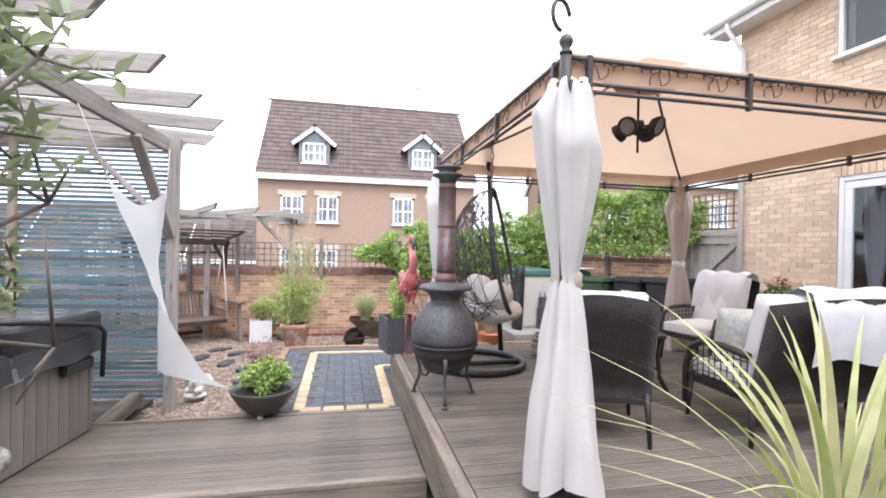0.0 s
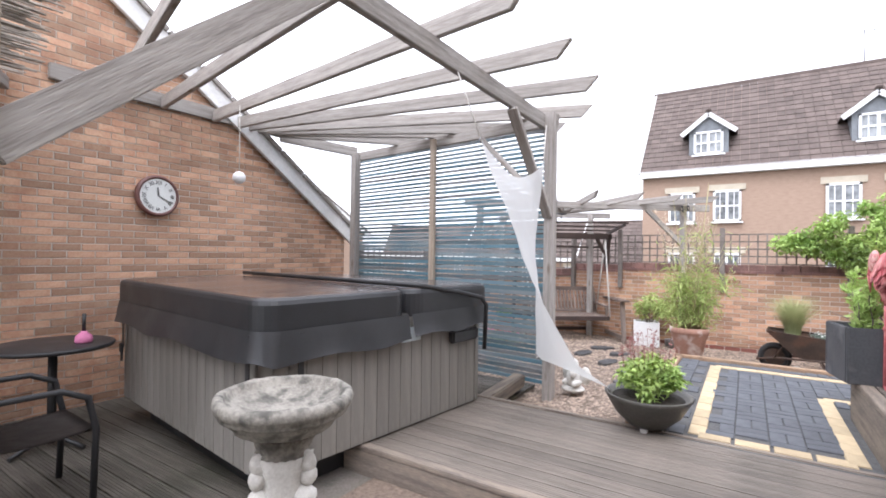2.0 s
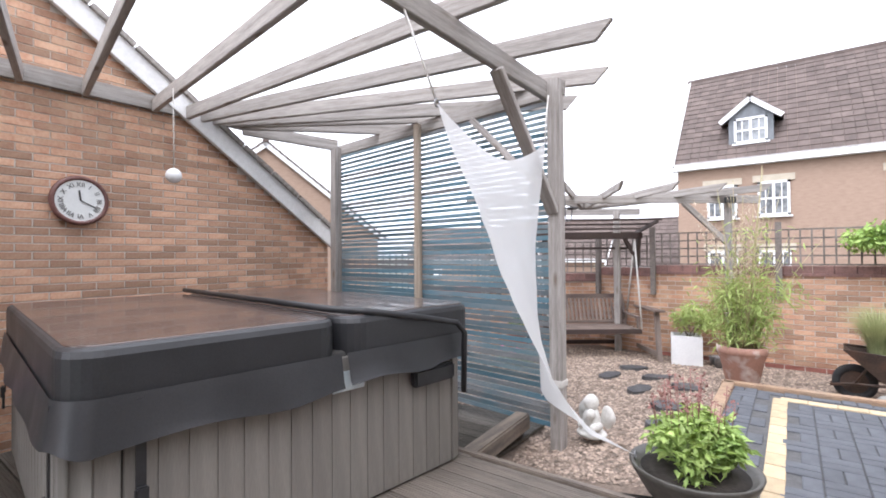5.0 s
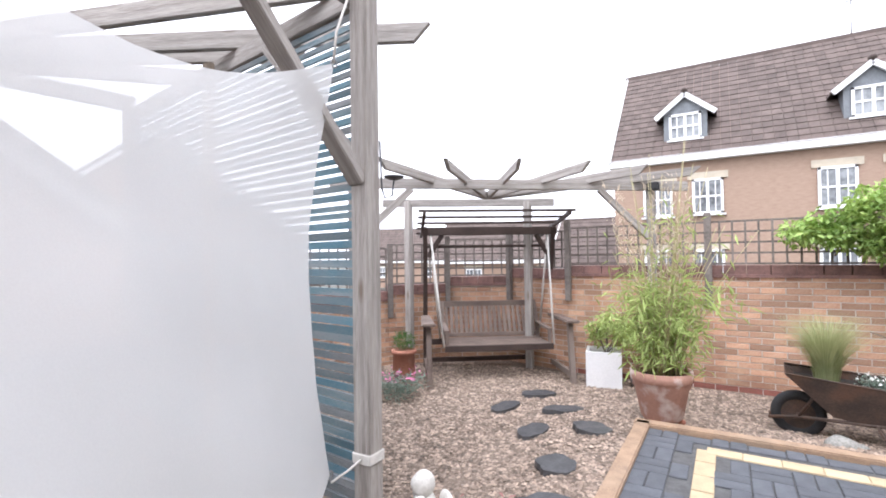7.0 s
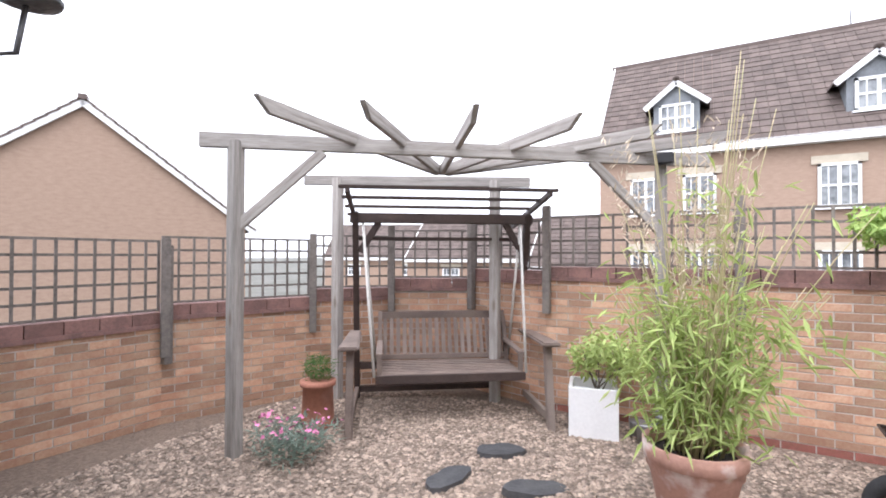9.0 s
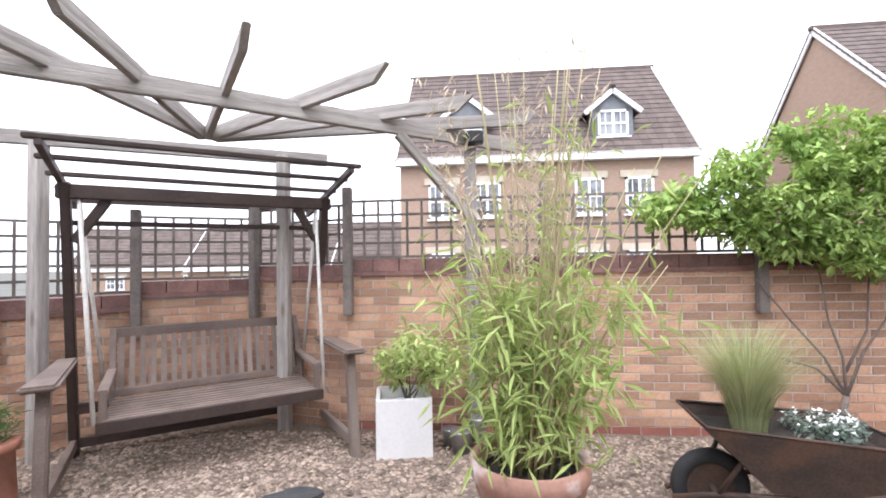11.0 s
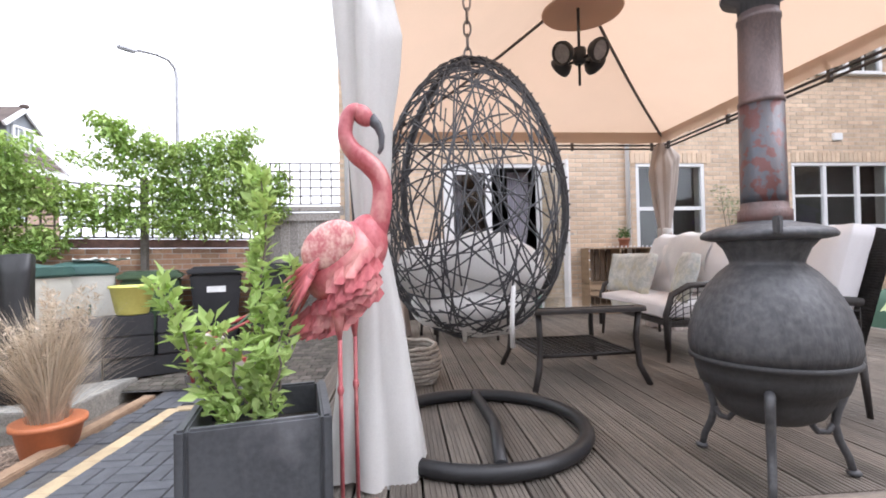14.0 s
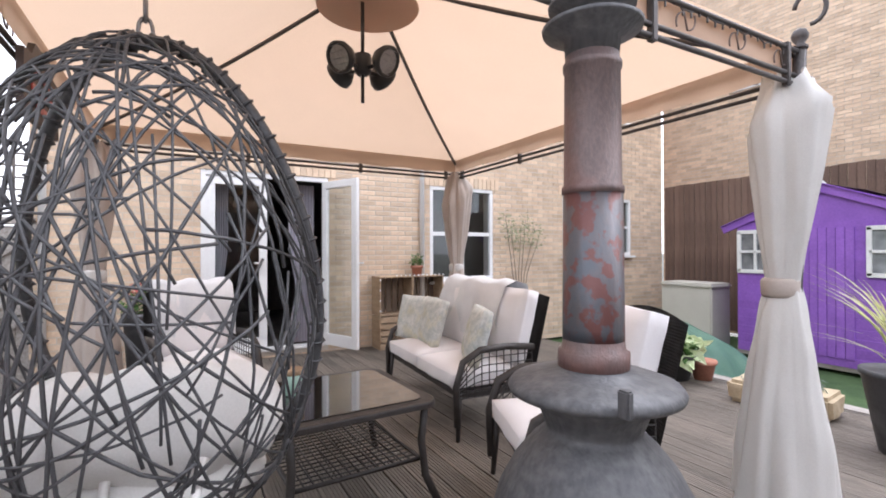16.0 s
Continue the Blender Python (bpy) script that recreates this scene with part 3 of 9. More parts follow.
BAND = [(-1.245, 4.15), (-0.38, 4.15), (-0.38, 5.72), (2.36, 5.69), (2.27, 6.52), (-1.245, 6.60)]


def paver_mesh(l, w, m):
    bm = B()
    box(bm, (0, 0, -0.03), (l - 0.007, w - 0.007, 0.06))
    bmesh.ops.bevel(bm, geom=[e for e in bm.edges if all(v.co.z > -0.01 for v in e.verts)], offset=0.004, segments=1, affect="EDGES")
    me = bpy.data.meshes.new("paver")
    bm.to_mesh(me)
    bm.free()
    me.materials.append(M[m])
    return me


PV_D, PV_Y = paver_mesh(0.20, 0.10, "paver"), paver_mesh(0.20, 0.115, "paver_y")
PV_J = paver_mesh(0.20, 0.10, "paver_j")


def near_line(x, y, pad):
    for (ax, ay), (bx, by) in zip(BAND, BAND[1:] + BAND[:1]):
        d = Vector((bx - ax, by - ay))
        k = max(0, min(1, (Vector((x - ax, y - ay)).dot(d)) / d.length_squared))
        if (Vector((x - ax, y - ay)) - d * k).length < pad:
            return True
    return False


def inside_paving(x, y):
    return (-1.62 < x < -0.30 and 4.10 < y < 6.82) or (-0.35 < x < 2.80 and 5.27 < y < 6.82)


# ---- brick walls ----
COURSE, BRICK = 0.066, 0.205


def brick_wall(name, p0, p1, z0, z1, thick, mats, label, holes=(), top=None, pieces=(1e9, 0, 0, 0), base=0.0):
    """A wall whose face runs from p0 to p1 (its right-hand side is outside): mortar core, bricks proud of it.
    pieces: the stretch (u0, u1, z0, z1) whose bricks are objects of their own."""
    p0, p1 = Vector((*p0, 0)), Vector((*p1, 0))
    u = (p1 - p0).normalized()
    length = (p1 - p0).length
    nrm = Vector((u.y, -u.x, 0))
    up = Vector((0, 0, 1))
    V, F = [], []
    us = sorted({0.0, length, *[h[0] for h in holes], *[h[1] for h in holes]})
    zs = sorted({z0, z1, *[h[2] for h in holes], *[h[3] for h in holes]})
    if top:
        n = 24
        pts = [(length * i / n, top(length * i / n)) for i in range(n + 1)]
        bmc = B()
        rows = [[bmc.verts.new(p0 + u * a - nrm * d + up * z) for a, z in [(a, z0) for a, _ in pts] + [(a, t) for a, t in pts[::-1]]] for d in (0, thick)]
        bmc.faces.new(rows[0])
        bmc.faces.new(rows[1][::-1])
        for i in range(len(rows[0])):
            j = (i + 1) % len(rows[0])
            bmc.faces.new((rows[0][i], rows[1][i], rows[1][j], rows[0][j]))
        wall = mesh_ob(name, bmc, "mortar")
    else:
        for a, b in zip(us, us[1:]):
            for c, d in zip(zs, zs[1:]):
                if any(h[0] - 1e-6 <= a and b <= h[1] + 1e-6 and h[2] - 1e-6 <= c and d <= h[3] + 1e-6 for h in holes):
                    continue
                add_box(V, F, p0 + u * a + up * c, u * (b - a), -nrm * thick, up * (d - c))
        wall = rough_mesh(name, V, F, "mortar")
    tagged(wall, label, "wall", kind="structure")
    rng = random.Random(name)
    V, F = [], []
    cells = []
    k = 0
    z = z0 + 0.004
    while z < z1 - 0.03:
        off = -(BRICK + 0.01) / 2 if k % 2 else 0.0
        a = off
        while a < length - 0.02:
            s, e = max(a, 0.0), min(a + BRICK, length)
            spans = [(s, e)]
            for h in holes:
                if z + COURSE - 0.01 > h[2] and z < h[3]:
                    spans = [q for s1, e1 in spans for q in ((s1, min(e1, h[0])), (max(s1, h[1]), e1)) if q[1] - q[0] > 0.02]
            for s1, e1 in spans:
                if e1 - s1 > 0.02 and (not top or z + COURSE < top((s1 + e1) / 2)):
                    cells.append((s1, e1, z))
            a += BRICK + 0.010
        z += COURSE
        k += 1
    shared = {}
    count = 0
    for s1, e1, zz in cells:
        proud = 0.006 + rng.uniform(-0.0015, 0.0015)
        red = base and zz < z0 + base
        if pieces[0] <= s1 <= pieces[1] and pieces[2] <= zz <= pieces[3] and count < 290 and e1 - s1 > BRICK - 0.01 and not red:
            if "m" not in shared:
                bb = B()
                box(bb, (0, 0, 0), (BRICK, 0.03, COURSE - 0.010))
                bmesh.ops.bevel(bb, geom=[e for e in bb.edges if all(v.co.y < 0 for v in e.verts)], offset=0.003, segments=1, affect="EDGES")
                me = bpy.data.meshes.new("brick")
                bb.to_mesh(me)
                bb.free()
                me.materials.append(M[mats[1]])
                shared["m"] = me
            o = new("brick", shared["m"])
            o.matrix_world = Matrix.Translation(p0 + u * (s1 + e1) / 2 + nrm * (proud - 0.015) + up * (zz + (COURSE - 0.010) / 2)) @ Matrix((u, -nrm, up)).transposed().to_4x4()
            o.parent = wall
            count += 1
        elif not red:
            add_box(V, F, p0 + u * s1 + nrm * proud + up * zz, u * (e1 - s1), -nrm * 0.02, up * (COURSE - 0.010))
    rough_mesh("brickwork", V, F, mats[0], wall, kind="stuff")
    if base:
        V, F = [], []
        for s1, e1, zz in cells:
            if zz < z0 + base:
                add_box(V, F, p0 + u * s1 + nrm * 0.007 + up * zz, u * (e1 - s1), -nrm * 0.02, up * (COURSE - 0.010))
        rough_mesh("base_course", V, F, "brick_red", wall, kind="stuff")
    return wall


# the back boundary, stepping down to the left
WALL = [((3.35, 9.02), (-2.85, 9.10), 0.99), ((-2.85, 9.10), (-3.75, 9.36), 0.95), ((-3.75, 9.36), (-4.55, 8.92), 0.84), ((-4.55, 8.92), (-5.12, 8.30), 0.74), ((-5.12, 8.30), (-5.62, 7.05), 0.66), ((-5.62, 7.05), (-5.72, 5.45), 0.60)]


def trellis(parent, a, b, z0, z1, step=0.115, mat_name="trellis"):
    V, F = [], []
    a, b = Vector((*a, 0)), Vector((*b, 0))
    u = (b - a).normalized()
    n = Vector((u.y, -u.x, 0))
    length = (b - a).length
    k = int(length / step)
    for i in range(k + 1):
        add_box(V, F, a + u * min(i * length / k, length - 0.02) + Vector((0, 0, z0)), u * 0.02, n * 0.012, Vector((0, 0, z1 - z0)))
    rows = max(2, round((z1 - z0) / step))
    for j in range(rows + 1):
        add_box(V, F, a + n * -0.012 + Vector((0, 0, z0 + (z1 - z0 - 0.02) * j / rows)), u * length, n * 0.012, Vector((0, 0, 0.02)))
    return rough_mesh("lattice", V, F, mat_name, parent)


for i, (a, b, zt) in enumerate(WALL):
    a, b = b, a
    w = brick_wall(f"wall_back_{i + 1}", a, b, -0.30, zt, 0.2, ("brick", "brick_o"), "orange brick garden boundary wall", base=0.12 if i == 0 else 0.0,
                   pieces=(1.7, 4.9, 0.1, 0.95) if i == 0 else (1e9, 0, 0, 0))
    av, bv = Vector((*a, 0)), Vector((*b, 0))
    u = (bv - av).normalized()
    n = Vector((u.y, -u.x, 0))
    V, F = [], []
    length = (bv - av).length
    add_box(V, F, av + n * 0.022 + Vector((0, 0, zt)), u * length, -n * 0.244, Vector((0, 0, 0.035)))
    k = max(1, round(length / 0.215))
    for j in range(k):
        add_box(V, F, av + u * (j * length / k) + n * 0.004 + Vector((0, 0, zt + 0.037)), u * (length / k - 0.008), -n * 0.21, Vector((0, 0, 0.095)))
    rough_mesh("coping", V, F, "coping", w)
    t = thing("trellis_panel", (0, 0, 0), "dark weathered square lattice trellis on the garden wall", "trellis", "wall trellis")
    k = max(1, round(length / 1.55))
    for j in range(k):
        p, q = av + u * length * j / k, av + u * length * (j + 1) / k
        trellis(t, (p - n * 0.05).xy, (q - n * 0.05).xy, zt + 0.14, zt + 0.62 + 0.35 * (0.99 - zt))
    for j in range(k + (i == 5)):
        p = av + u * (length * j / k + 0.02) + n * 0.02
        bm = B()
        box(bm, (p.x + n.x * 0.03, p.y + n.y * 0.03, zt + 0.20), (0.07, 0.07, 1.02), Matrix.Rotation(math.atan2(u.y, u.x), 3, "Z"), 0.006)
        part("trellis_post", bm, "trellis", t)

# side wall and gate towards the house
side = brick_wall("wall_side", (3.35, 9.02), (5.05, 6.52), -0.1, 1.35, 0.2, ("brick", "brick_o"), "orange brick side boundary wall behind the bins")
bm = B()
beam(bm, (5.15, 6.52, 1.41), (3.40, 9.10, 1.41), 0.26, 0.10)
part("coping", bm, "coping", side)
t = thing("trellis_panel", (0, 0, 0), "dark lattice trellis on the side wall under wisteria", "trellis", "wall trellis")
trellis(t, (5.08, 6.55), (3.38, 9.02), 1.47, 2.1)
for k in (0.02, 0.5, 0.97):
    bm = B()
    p = Vector((5.03, 6.50)).lerp(Vector((3.33, 8.98)), k)
    box(bm, (p.x - 0.03, p.y - 0.02, 1.5), (0.07, 0.07, 1.4), bevel=0.006)
    part("trellis_post", bm, "trellis", t)
bm = B()
sheet(bm, [[(2.82 + 0.22 * i, 5.27 + 0.22 * j, 0.0 + 0.19 * min(1, i / 9)) for i in range(11)] for j in range(10)])
solo("pavement_side", bm, "sand", "mossy sett paving by the gate", "paving", kind="structure")
V, F = [], []
for i in range(22):
    for j in range(32):
        x, y = 2.84 + 0.105 * i, 5.30 + 0.115 * j + (0.05 if i % 2 else 0)
        if x < 5.0 - max(0, (y - 6.5) * 0.66) and y < 7.2:
            add_box(V, F, (x, y, 0.19 * min(1, (x - 2.82) / 1.98) - 0.01), (0.095, 0, 0.009), (0, 0.105, 0), (0, 0, 0.02))
rough_mesh("setts", V, F, "sett", bpy.data.objects["pavement_side"], kind="stuff")

gate = thing("garden_gate", (5.02, 6.0, 0.19), "weathered grey ledged and braced wooden gate, shut", "gate")
for i in range(8):
    bm = B()
    box(bm, (0.02, -0.42 + i * 0.12, 0.84), (0.022, 0.116, 1.62), bevel=0.003)
    part("board", bm, "timber", gate)
for z in (0.10, 0.82, 1.58):
    bm = B()
    box(bm, (-0.012, 0, z), (0.035, 0.94, 0.10), bevel=0.005)
    part("ledge", bm, "timber", gate)
for z0, z1 in ((0.15, 0.77), (0.87, 1.53)):
    bm = B()
    beam(bm, (-0.012, 0.42, z0), (-0.012, -0.42, z1), 0.035, 0.09)
    part("brace", bm, "timber", gate)
for yy in (-0.50, 0.50):
    bm = B()
    box(bm, (0, yy, 0.86), (0.09, 0.075, 1.72), bevel=0.006)
    part("gate_post", bm, "timber", gate)
bm = B()
box(bm, (0, 0, 1.70), (0.10, 1.06, 0.07), bevel=0.006)
part("head_rail", bm, "timber", gate)
t = trellis(gate, (0, -0.50), (0, 0.50), 1.76, 2.36, 0.13)


# ---- windows and doors ----
def window(name, y0, y1, z0, z1, x=4.98, bars=(1, 2), label="white casement window with glazing bars", sash=None, depth=0.26):
    """A window in the house front, which faces -x."""
    w = thing(name, (x, (y0 + y1) / 2, z0), label, "window")
    w["kind"] = "structure"
    ww, hh = y1 - y0, z1 - z0
    f = 0.055
    bm = B()
    for c, s in (((0.03, 0, f / 2), (0.07, ww, f)), ((0.03, 0, hh - f / 2), (0.07, ww, f)), ((0.03, -ww / 2 + f / 2, hh / 2), (0.07, f, hh - 2 * f)), ((0.03, ww / 2 - f / 2, hh / 2), (0.07, f, hh - 2 * f))):
        box(bm, c, s, bevel=0.006)
    cols, rows = bars
    for i in range(1, cols):
        box(bm, (0.03, -ww / 2 + ww * i / cols, hh / 2), (0.062, 0.06, hh - 2 * f), bevel=0.005)
    part("window_frame", bm, "white_pvc", w)
    bm = B()
    for i in range(cols):
        c = -ww / 2 + ww * (i + 0.5) / cols
        for j in range(1, rows):
            box(bm, (0.035, c, hh * j / rows), (0.03, ww / cols - 0.09, 0.034 if not sash else 0.055))
        if ww / cols > 0.58:
            box(bm, (0.035, c, hh / 2), (0.028, 0.02, hh - 2 * f))
    if bm.verts:
        part("glazing_bar", bm, "white_pvc", w)
    else:
        bm.free()
    for i in range(cols):
        bm = B()
        box(bm, (0.04, -ww / 2 + ww * (i + 0.5) / cols, hh / 2), (0.006, ww / cols - 0.08, hh - 2 * f))
        o = part("pane", bm, "glass", w)
        o.visible_shadow = False
    bm = B()
    box(bm, (-0.03, 0, -0.02), (0.14, ww + 0.06, 0.04), bevel=0.008)
    part("window_sill", bm, "white_pvc", w)
    # added box behind the panes, coloured dark in place of indoor shade
    bm = B()
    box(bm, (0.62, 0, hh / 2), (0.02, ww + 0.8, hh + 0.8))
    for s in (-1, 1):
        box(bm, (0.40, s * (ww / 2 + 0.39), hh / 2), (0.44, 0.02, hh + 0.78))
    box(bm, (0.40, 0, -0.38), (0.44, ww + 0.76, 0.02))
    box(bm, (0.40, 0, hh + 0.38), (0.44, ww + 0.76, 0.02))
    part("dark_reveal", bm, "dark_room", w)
    return w


HOUSE_H = 5.0
HOLES = [(1.17, 0.08, 1.16, 2.52), (-1.34, -3.03, 1.50, 2.53), (4.06, 2.62, 0.40, 2.52), (-1.75, -2.95, 3.92, 4.20 + 0.55), (4.10, 3.0, 3.97, 4.95)]
hu = [(5.53 - a, 5.53 - b, c, d) for a, b, c, d in HOLES]
house = brick_wall("wall_house", (4.98, 5.53), (4.98, -3.93), 0.15, HOUSE_H, 0.26, ("brick_buff", "brick_buff_o"), "buff brick rear wall of the house", holes=hu, pieces=(2.95, 5.6, 0.5, 2.6))
bm = B()
box(bm, (7.6, 5.40, 2.6), (4.8, 0.24, 5.0))
box(bm, (7.6, -3.8, 2.6), (4.8, 0.24, 5.0))
box(bm, (10.1, 0.8, 2.6), (0.24, 9.4, 5.0))
solo("wall_house_sides", bm, "far_brick", "buff brick side walls of the house", "wall", kind="structure")
bm = B()
sheet(bm, [[(4.55, y, HOUSE_H + 0.02) for y in (-4.0, 5.9)], [(7.5, y, HOUSE_H + 2.1) for y in (-4.0, 5.9)], [(10.5, y, HOUSE_H + 0.02) for y in (-4.0, 5.9)]])
bmesh.ops.solidify(bm, geom=bm.faces[:], thickness=0.08)
solo("roof_house", bm, "roof_tile", "brown tiled roof of the house", "roof", kind="structure")
bm = B()
box(bm, (4.66, 0.9, HOUSE_H - 0.02), (0.03, 9.8, 0.20), bevel=0.004)
box(bm, (4.82, 0.9, HOUSE_H - 0.10), (0.32, 9.8, 0.02))
fas = solo("fascia", bm, "white_paint", "white fascia and soffit along the eaves", "trim", kind="structure")
bm = B()
tube(bm, [(4.60, -4.0, HOUSE_H + 0.02), (4.60, 5.85, HOUSE_H + 0.02)], 0.055, 10)
part("gutter", bm, "white_pvc", fas)
for yy, x in ((5.42, 4.92), (1.32, 4.92)):
    bm = B()
    tube(bm, [(4.62, yy, HOUSE_H - 0.02), (4.62, yy, HOUSE_H - 0.12), (x, yy, HOUSE_H - 0.45), (x, yy, 0.35)], 0.034, 10)
    solo("downpipe", bm, "white_pvc", "white plastic downpipe on the house wall", "downpipe", "downpipes")
window("window_1", 0.08, 1.17, 1.16, 2.52, bars=(2, 2), sash=True, label="white kitchen window with four panes")
window("window_2", -3.03, -1.34, 1.50, 2.53, bars=(3, 2), label="white three-light window in the house wall")
window("window_3", -2.95, -1.75, 3.92, 4.75, bars=(2, 2), label="white upstairs window under the eaves")
window("window_4", 3.0, 4.10, 3.97, 4.95, bars=(2, 1), label="white upstairs window above the garden doors")
for a, b, c, d in HOLES[:3]:
    bm = B()
    for k in range(int((a - b + 0.2) / 0.075)):
        box(bm, (4.972, b - 0.1 + 0.0375 + k * 0.075, d + 0.075), (0.02, 0.066, 0.15))
    solo("lintel_bricks", bm, "brick_buff", "soldier course of buff bricks over an opening", "lintel", kind="structure")

# garden doors: frame, fixed light, one leaf swung open
doors = thing("door_1", (4.98, 3.34, 0.40), "white double garden doors, one leaf standing open", "door")
doors["kind"] = "structure"
bm = B()
for c, s in (((0.04, 0.69, 1.06), (0.08, 0.06, 2.12)), ((0.04, -0.69, 1.06), (0.08, 0.06, 2.12)), ((0.04, 0, 2.09), (0.08, 1.32, 0.06)), ((0.02, 0, 0.02), (0.12, 1.32, 0.04))):
    box(bm, c, s, bevel=0.006)
part("door_frame", bm, "white_pvc", doors)


def leaf(parent, m, width, handle):
    bm = B()
    for c, s in (((0, width / 2, 0.07), (0.05, width, 0.14)), ((0, width / 2, 1.98), (0.05, width, 0.09)), ((0, 0.045, 1.03), (0.05, 0.09, 1.82)), ((0, width - 0.045, 1.03), (0.05, 0.09, 1.82))):
        box(bm, c, s, bevel=0.006)
    bmesh.ops.transform(bm, matrix=m, verts=bm.verts)
    d = part("door_leaf", bm, "white_pvc", parent)
    bm = B()
    box(bm, (0, width / 2, 1.03), (0.012, width - 0.17, 1.82))
    bmesh.ops.transform(bm, matrix=m, verts=bm.verts)
    o = part("pane", bm, "glass", d)
    o.visible_shadow = False
    bm = B()
    for s in (-1, 1):
        box(bm, (s * 0.032, handle, 1.0), (0.012, 0.03, 0.22), bevel=0.004)
        box(bm, (s * 0.05, handle + 0.04, 1.02), (0.02, 0.11, 0.022), bevel=0.006)
    bmesh.ops.transform(bm, matrix=m, verts=bm.verts)
    part("door_handle", bm, "white_pvc", d)


leaf(doors, pose(0.04, 0.01, 0.03, 0, 0, 0), 0.65, 0.05)
leaf(doors, pose(-0.01, -0.66, 0.03, 0, 0, 112), 0.65, 0.60)
# the dark room behind the doors: an added box, its dimness put into the colour
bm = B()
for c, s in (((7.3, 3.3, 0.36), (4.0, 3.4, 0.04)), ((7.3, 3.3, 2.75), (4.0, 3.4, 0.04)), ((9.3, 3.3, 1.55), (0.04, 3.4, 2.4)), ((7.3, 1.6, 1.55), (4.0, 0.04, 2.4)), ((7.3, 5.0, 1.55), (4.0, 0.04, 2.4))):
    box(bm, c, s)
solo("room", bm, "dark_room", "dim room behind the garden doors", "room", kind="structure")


def drape(name, a, b, z0, z1, label, material="drape", folds=9, tie=None):
    """A hanging curtain between plan points, folded; tie: height at which it is gathered."""
    bm = B()
    a, b = Vector((*a, 0)), Vector((*b, 0))
    u = b - a
    n = Vector((u.y, -u.x, 0)).normalized()
    grid = []
    for j in range(19):
        z = z0 + (z1 - z0) * j / 18
        g = 1.0
        if tie:
            g = 1 - 0.55 * math.exp(-((z - tie) / 0.35) ** 2)
        grid.append([a + u * (0.5 + (i / 48 - 0.5) * g) + n * (0.035 * math.sin(i / 48 * folds * math.tau) * (1 + 0.2 * math.sin(z * 3))) + Vector((0, 0, z)) for i in range(49)])
    sheet(bm, grid)
    return solo(name, bm, material, label, "curtain")


drape("door_curtain", (5.30, 3.05), (5.30, 2.72), 0.42, 2.45, "lilac grey curtain hanging inside the garden doors", tie=1.1)
drape("door_curtain", (5.30, 3.98), (5.30, 3.75), 0.42, 2.45, "lilac grey curtain tied inside the garden doors", tie=1.1)

# ---- neighbouring wall, fence, lawn, shed ----
nb = brick_wall("wall_neighbour", (5.7, -5.0), (-3.0, -5.0), 0.0, 7.0, 0.25, ("brick_buff", "brick_buff_o"), "buff brick wall of the neighbouring house", holes=[(1.47, 2.03, 4.63, 5.50)],
                top=None)
w = window("window_5", -0.28, 0.28, 4.63, 5.50, x=0, bars=(2, 2), label="small white upstairs window next door")
w.matrix_world = pose(3.95, -5.0, 4.63, 0, 0, -90)
bm = B()
beam(bm, (6.3, -4.85, 6.3), (2.3, -4.85, 8.9), 0.05, 0.22)
solo("bargeboard", bm, "white_paint", "white bargeboard on the neighbouring gable", "trim", kind="structure")
fence = thing("fence_back", (0, -4.02, 0), "tall dark brown close-board fence", "fence")
fence["kind"] = "structure"
bm = B()
box(bm, (0, 0, 0), (0.098, 0.02, 2.62), bevel=0.003)
fb = bpy.data.meshes.new("board")
bm.to_mesh(fb)
bm.free()
fb.materials.append(M["fence"])
for i in range(80):
    o = new("board", fb)
    o.parent = fence
    o.location = (4.92 - 0.103 * i, 0.008 * (i % 2), 1.51 + rnd.uniform(-0.008, 0.008))
bm = B()
sheet(bm, [[(-3.2 + 0.5 * i, -4.1 + 0.4 * j, 0.10 + 0.01 * noise.noise((i * 1.3, j * 1.7, 2))) for i in range(18)] for j in range(10)])
lawn = solo("lawn", bm, "grass", "short green lawn beyond the deck", "lawn", kind="structure")
bm = B()
box(bm, (0.6, -0.55, 0.20), (5.0, 0.16, 0.20), bevel=0.012)
solo("sleeper", bm, "timber", "grey timber sleeper edging the lawn", "sleeper", kind="structure")

# ---- left-hand gable of the neighbouring garage ----
GX = -6.0


def gable_top(u):
    y = 5.45 - u
    return 1.50 + (5.45 - y) * 0.69 if y > 0.75 else 4.74 - (0.75 - y) * 0.69


gable = brick_wall("wall_gable", (GX, -3.95), (GX, 5.45), -0.3, 4.8, 0.25, ("brick", "brick_o"), "orange brick gable wall beside the hot tub", top=lambda u: gable_top(9.4 - u), pieces=(5.6, 8.6, 0.75, 2.2))
for y0, y1, z0, z1 in ((5.62, 0.75, 1.42, 4.78), (-4.1, 0.75, 1.45, 4.78)):
    bm = B()
    beam(bm, (GX + 0.06, y0, z0), (GX + 0.06, y1, z1), 0.05, 0.20)
    v = solo("bargeboard", bm, "white_paint", "white bargeboard along the garage verge", "trim", kind="structure")
    bm = B()
    n = 14
    for k in range(n):
        a = Vector((GX + 0.02, y0, z0 + 0.13)).lerp(Vector((GX + 0.02, y1, z1 + 0.13)), k / n)
        b = Vector((GX + 0.02, y0, z0 + 0.13)).lerp(Vector((GX + 0.02, y1, z1 + 0.13)), (k + 0.96) / n)
        beam(bm, a, b, 0.20, 0.05)
    part("verge_tile", bm, "timber", v)
bm = B()
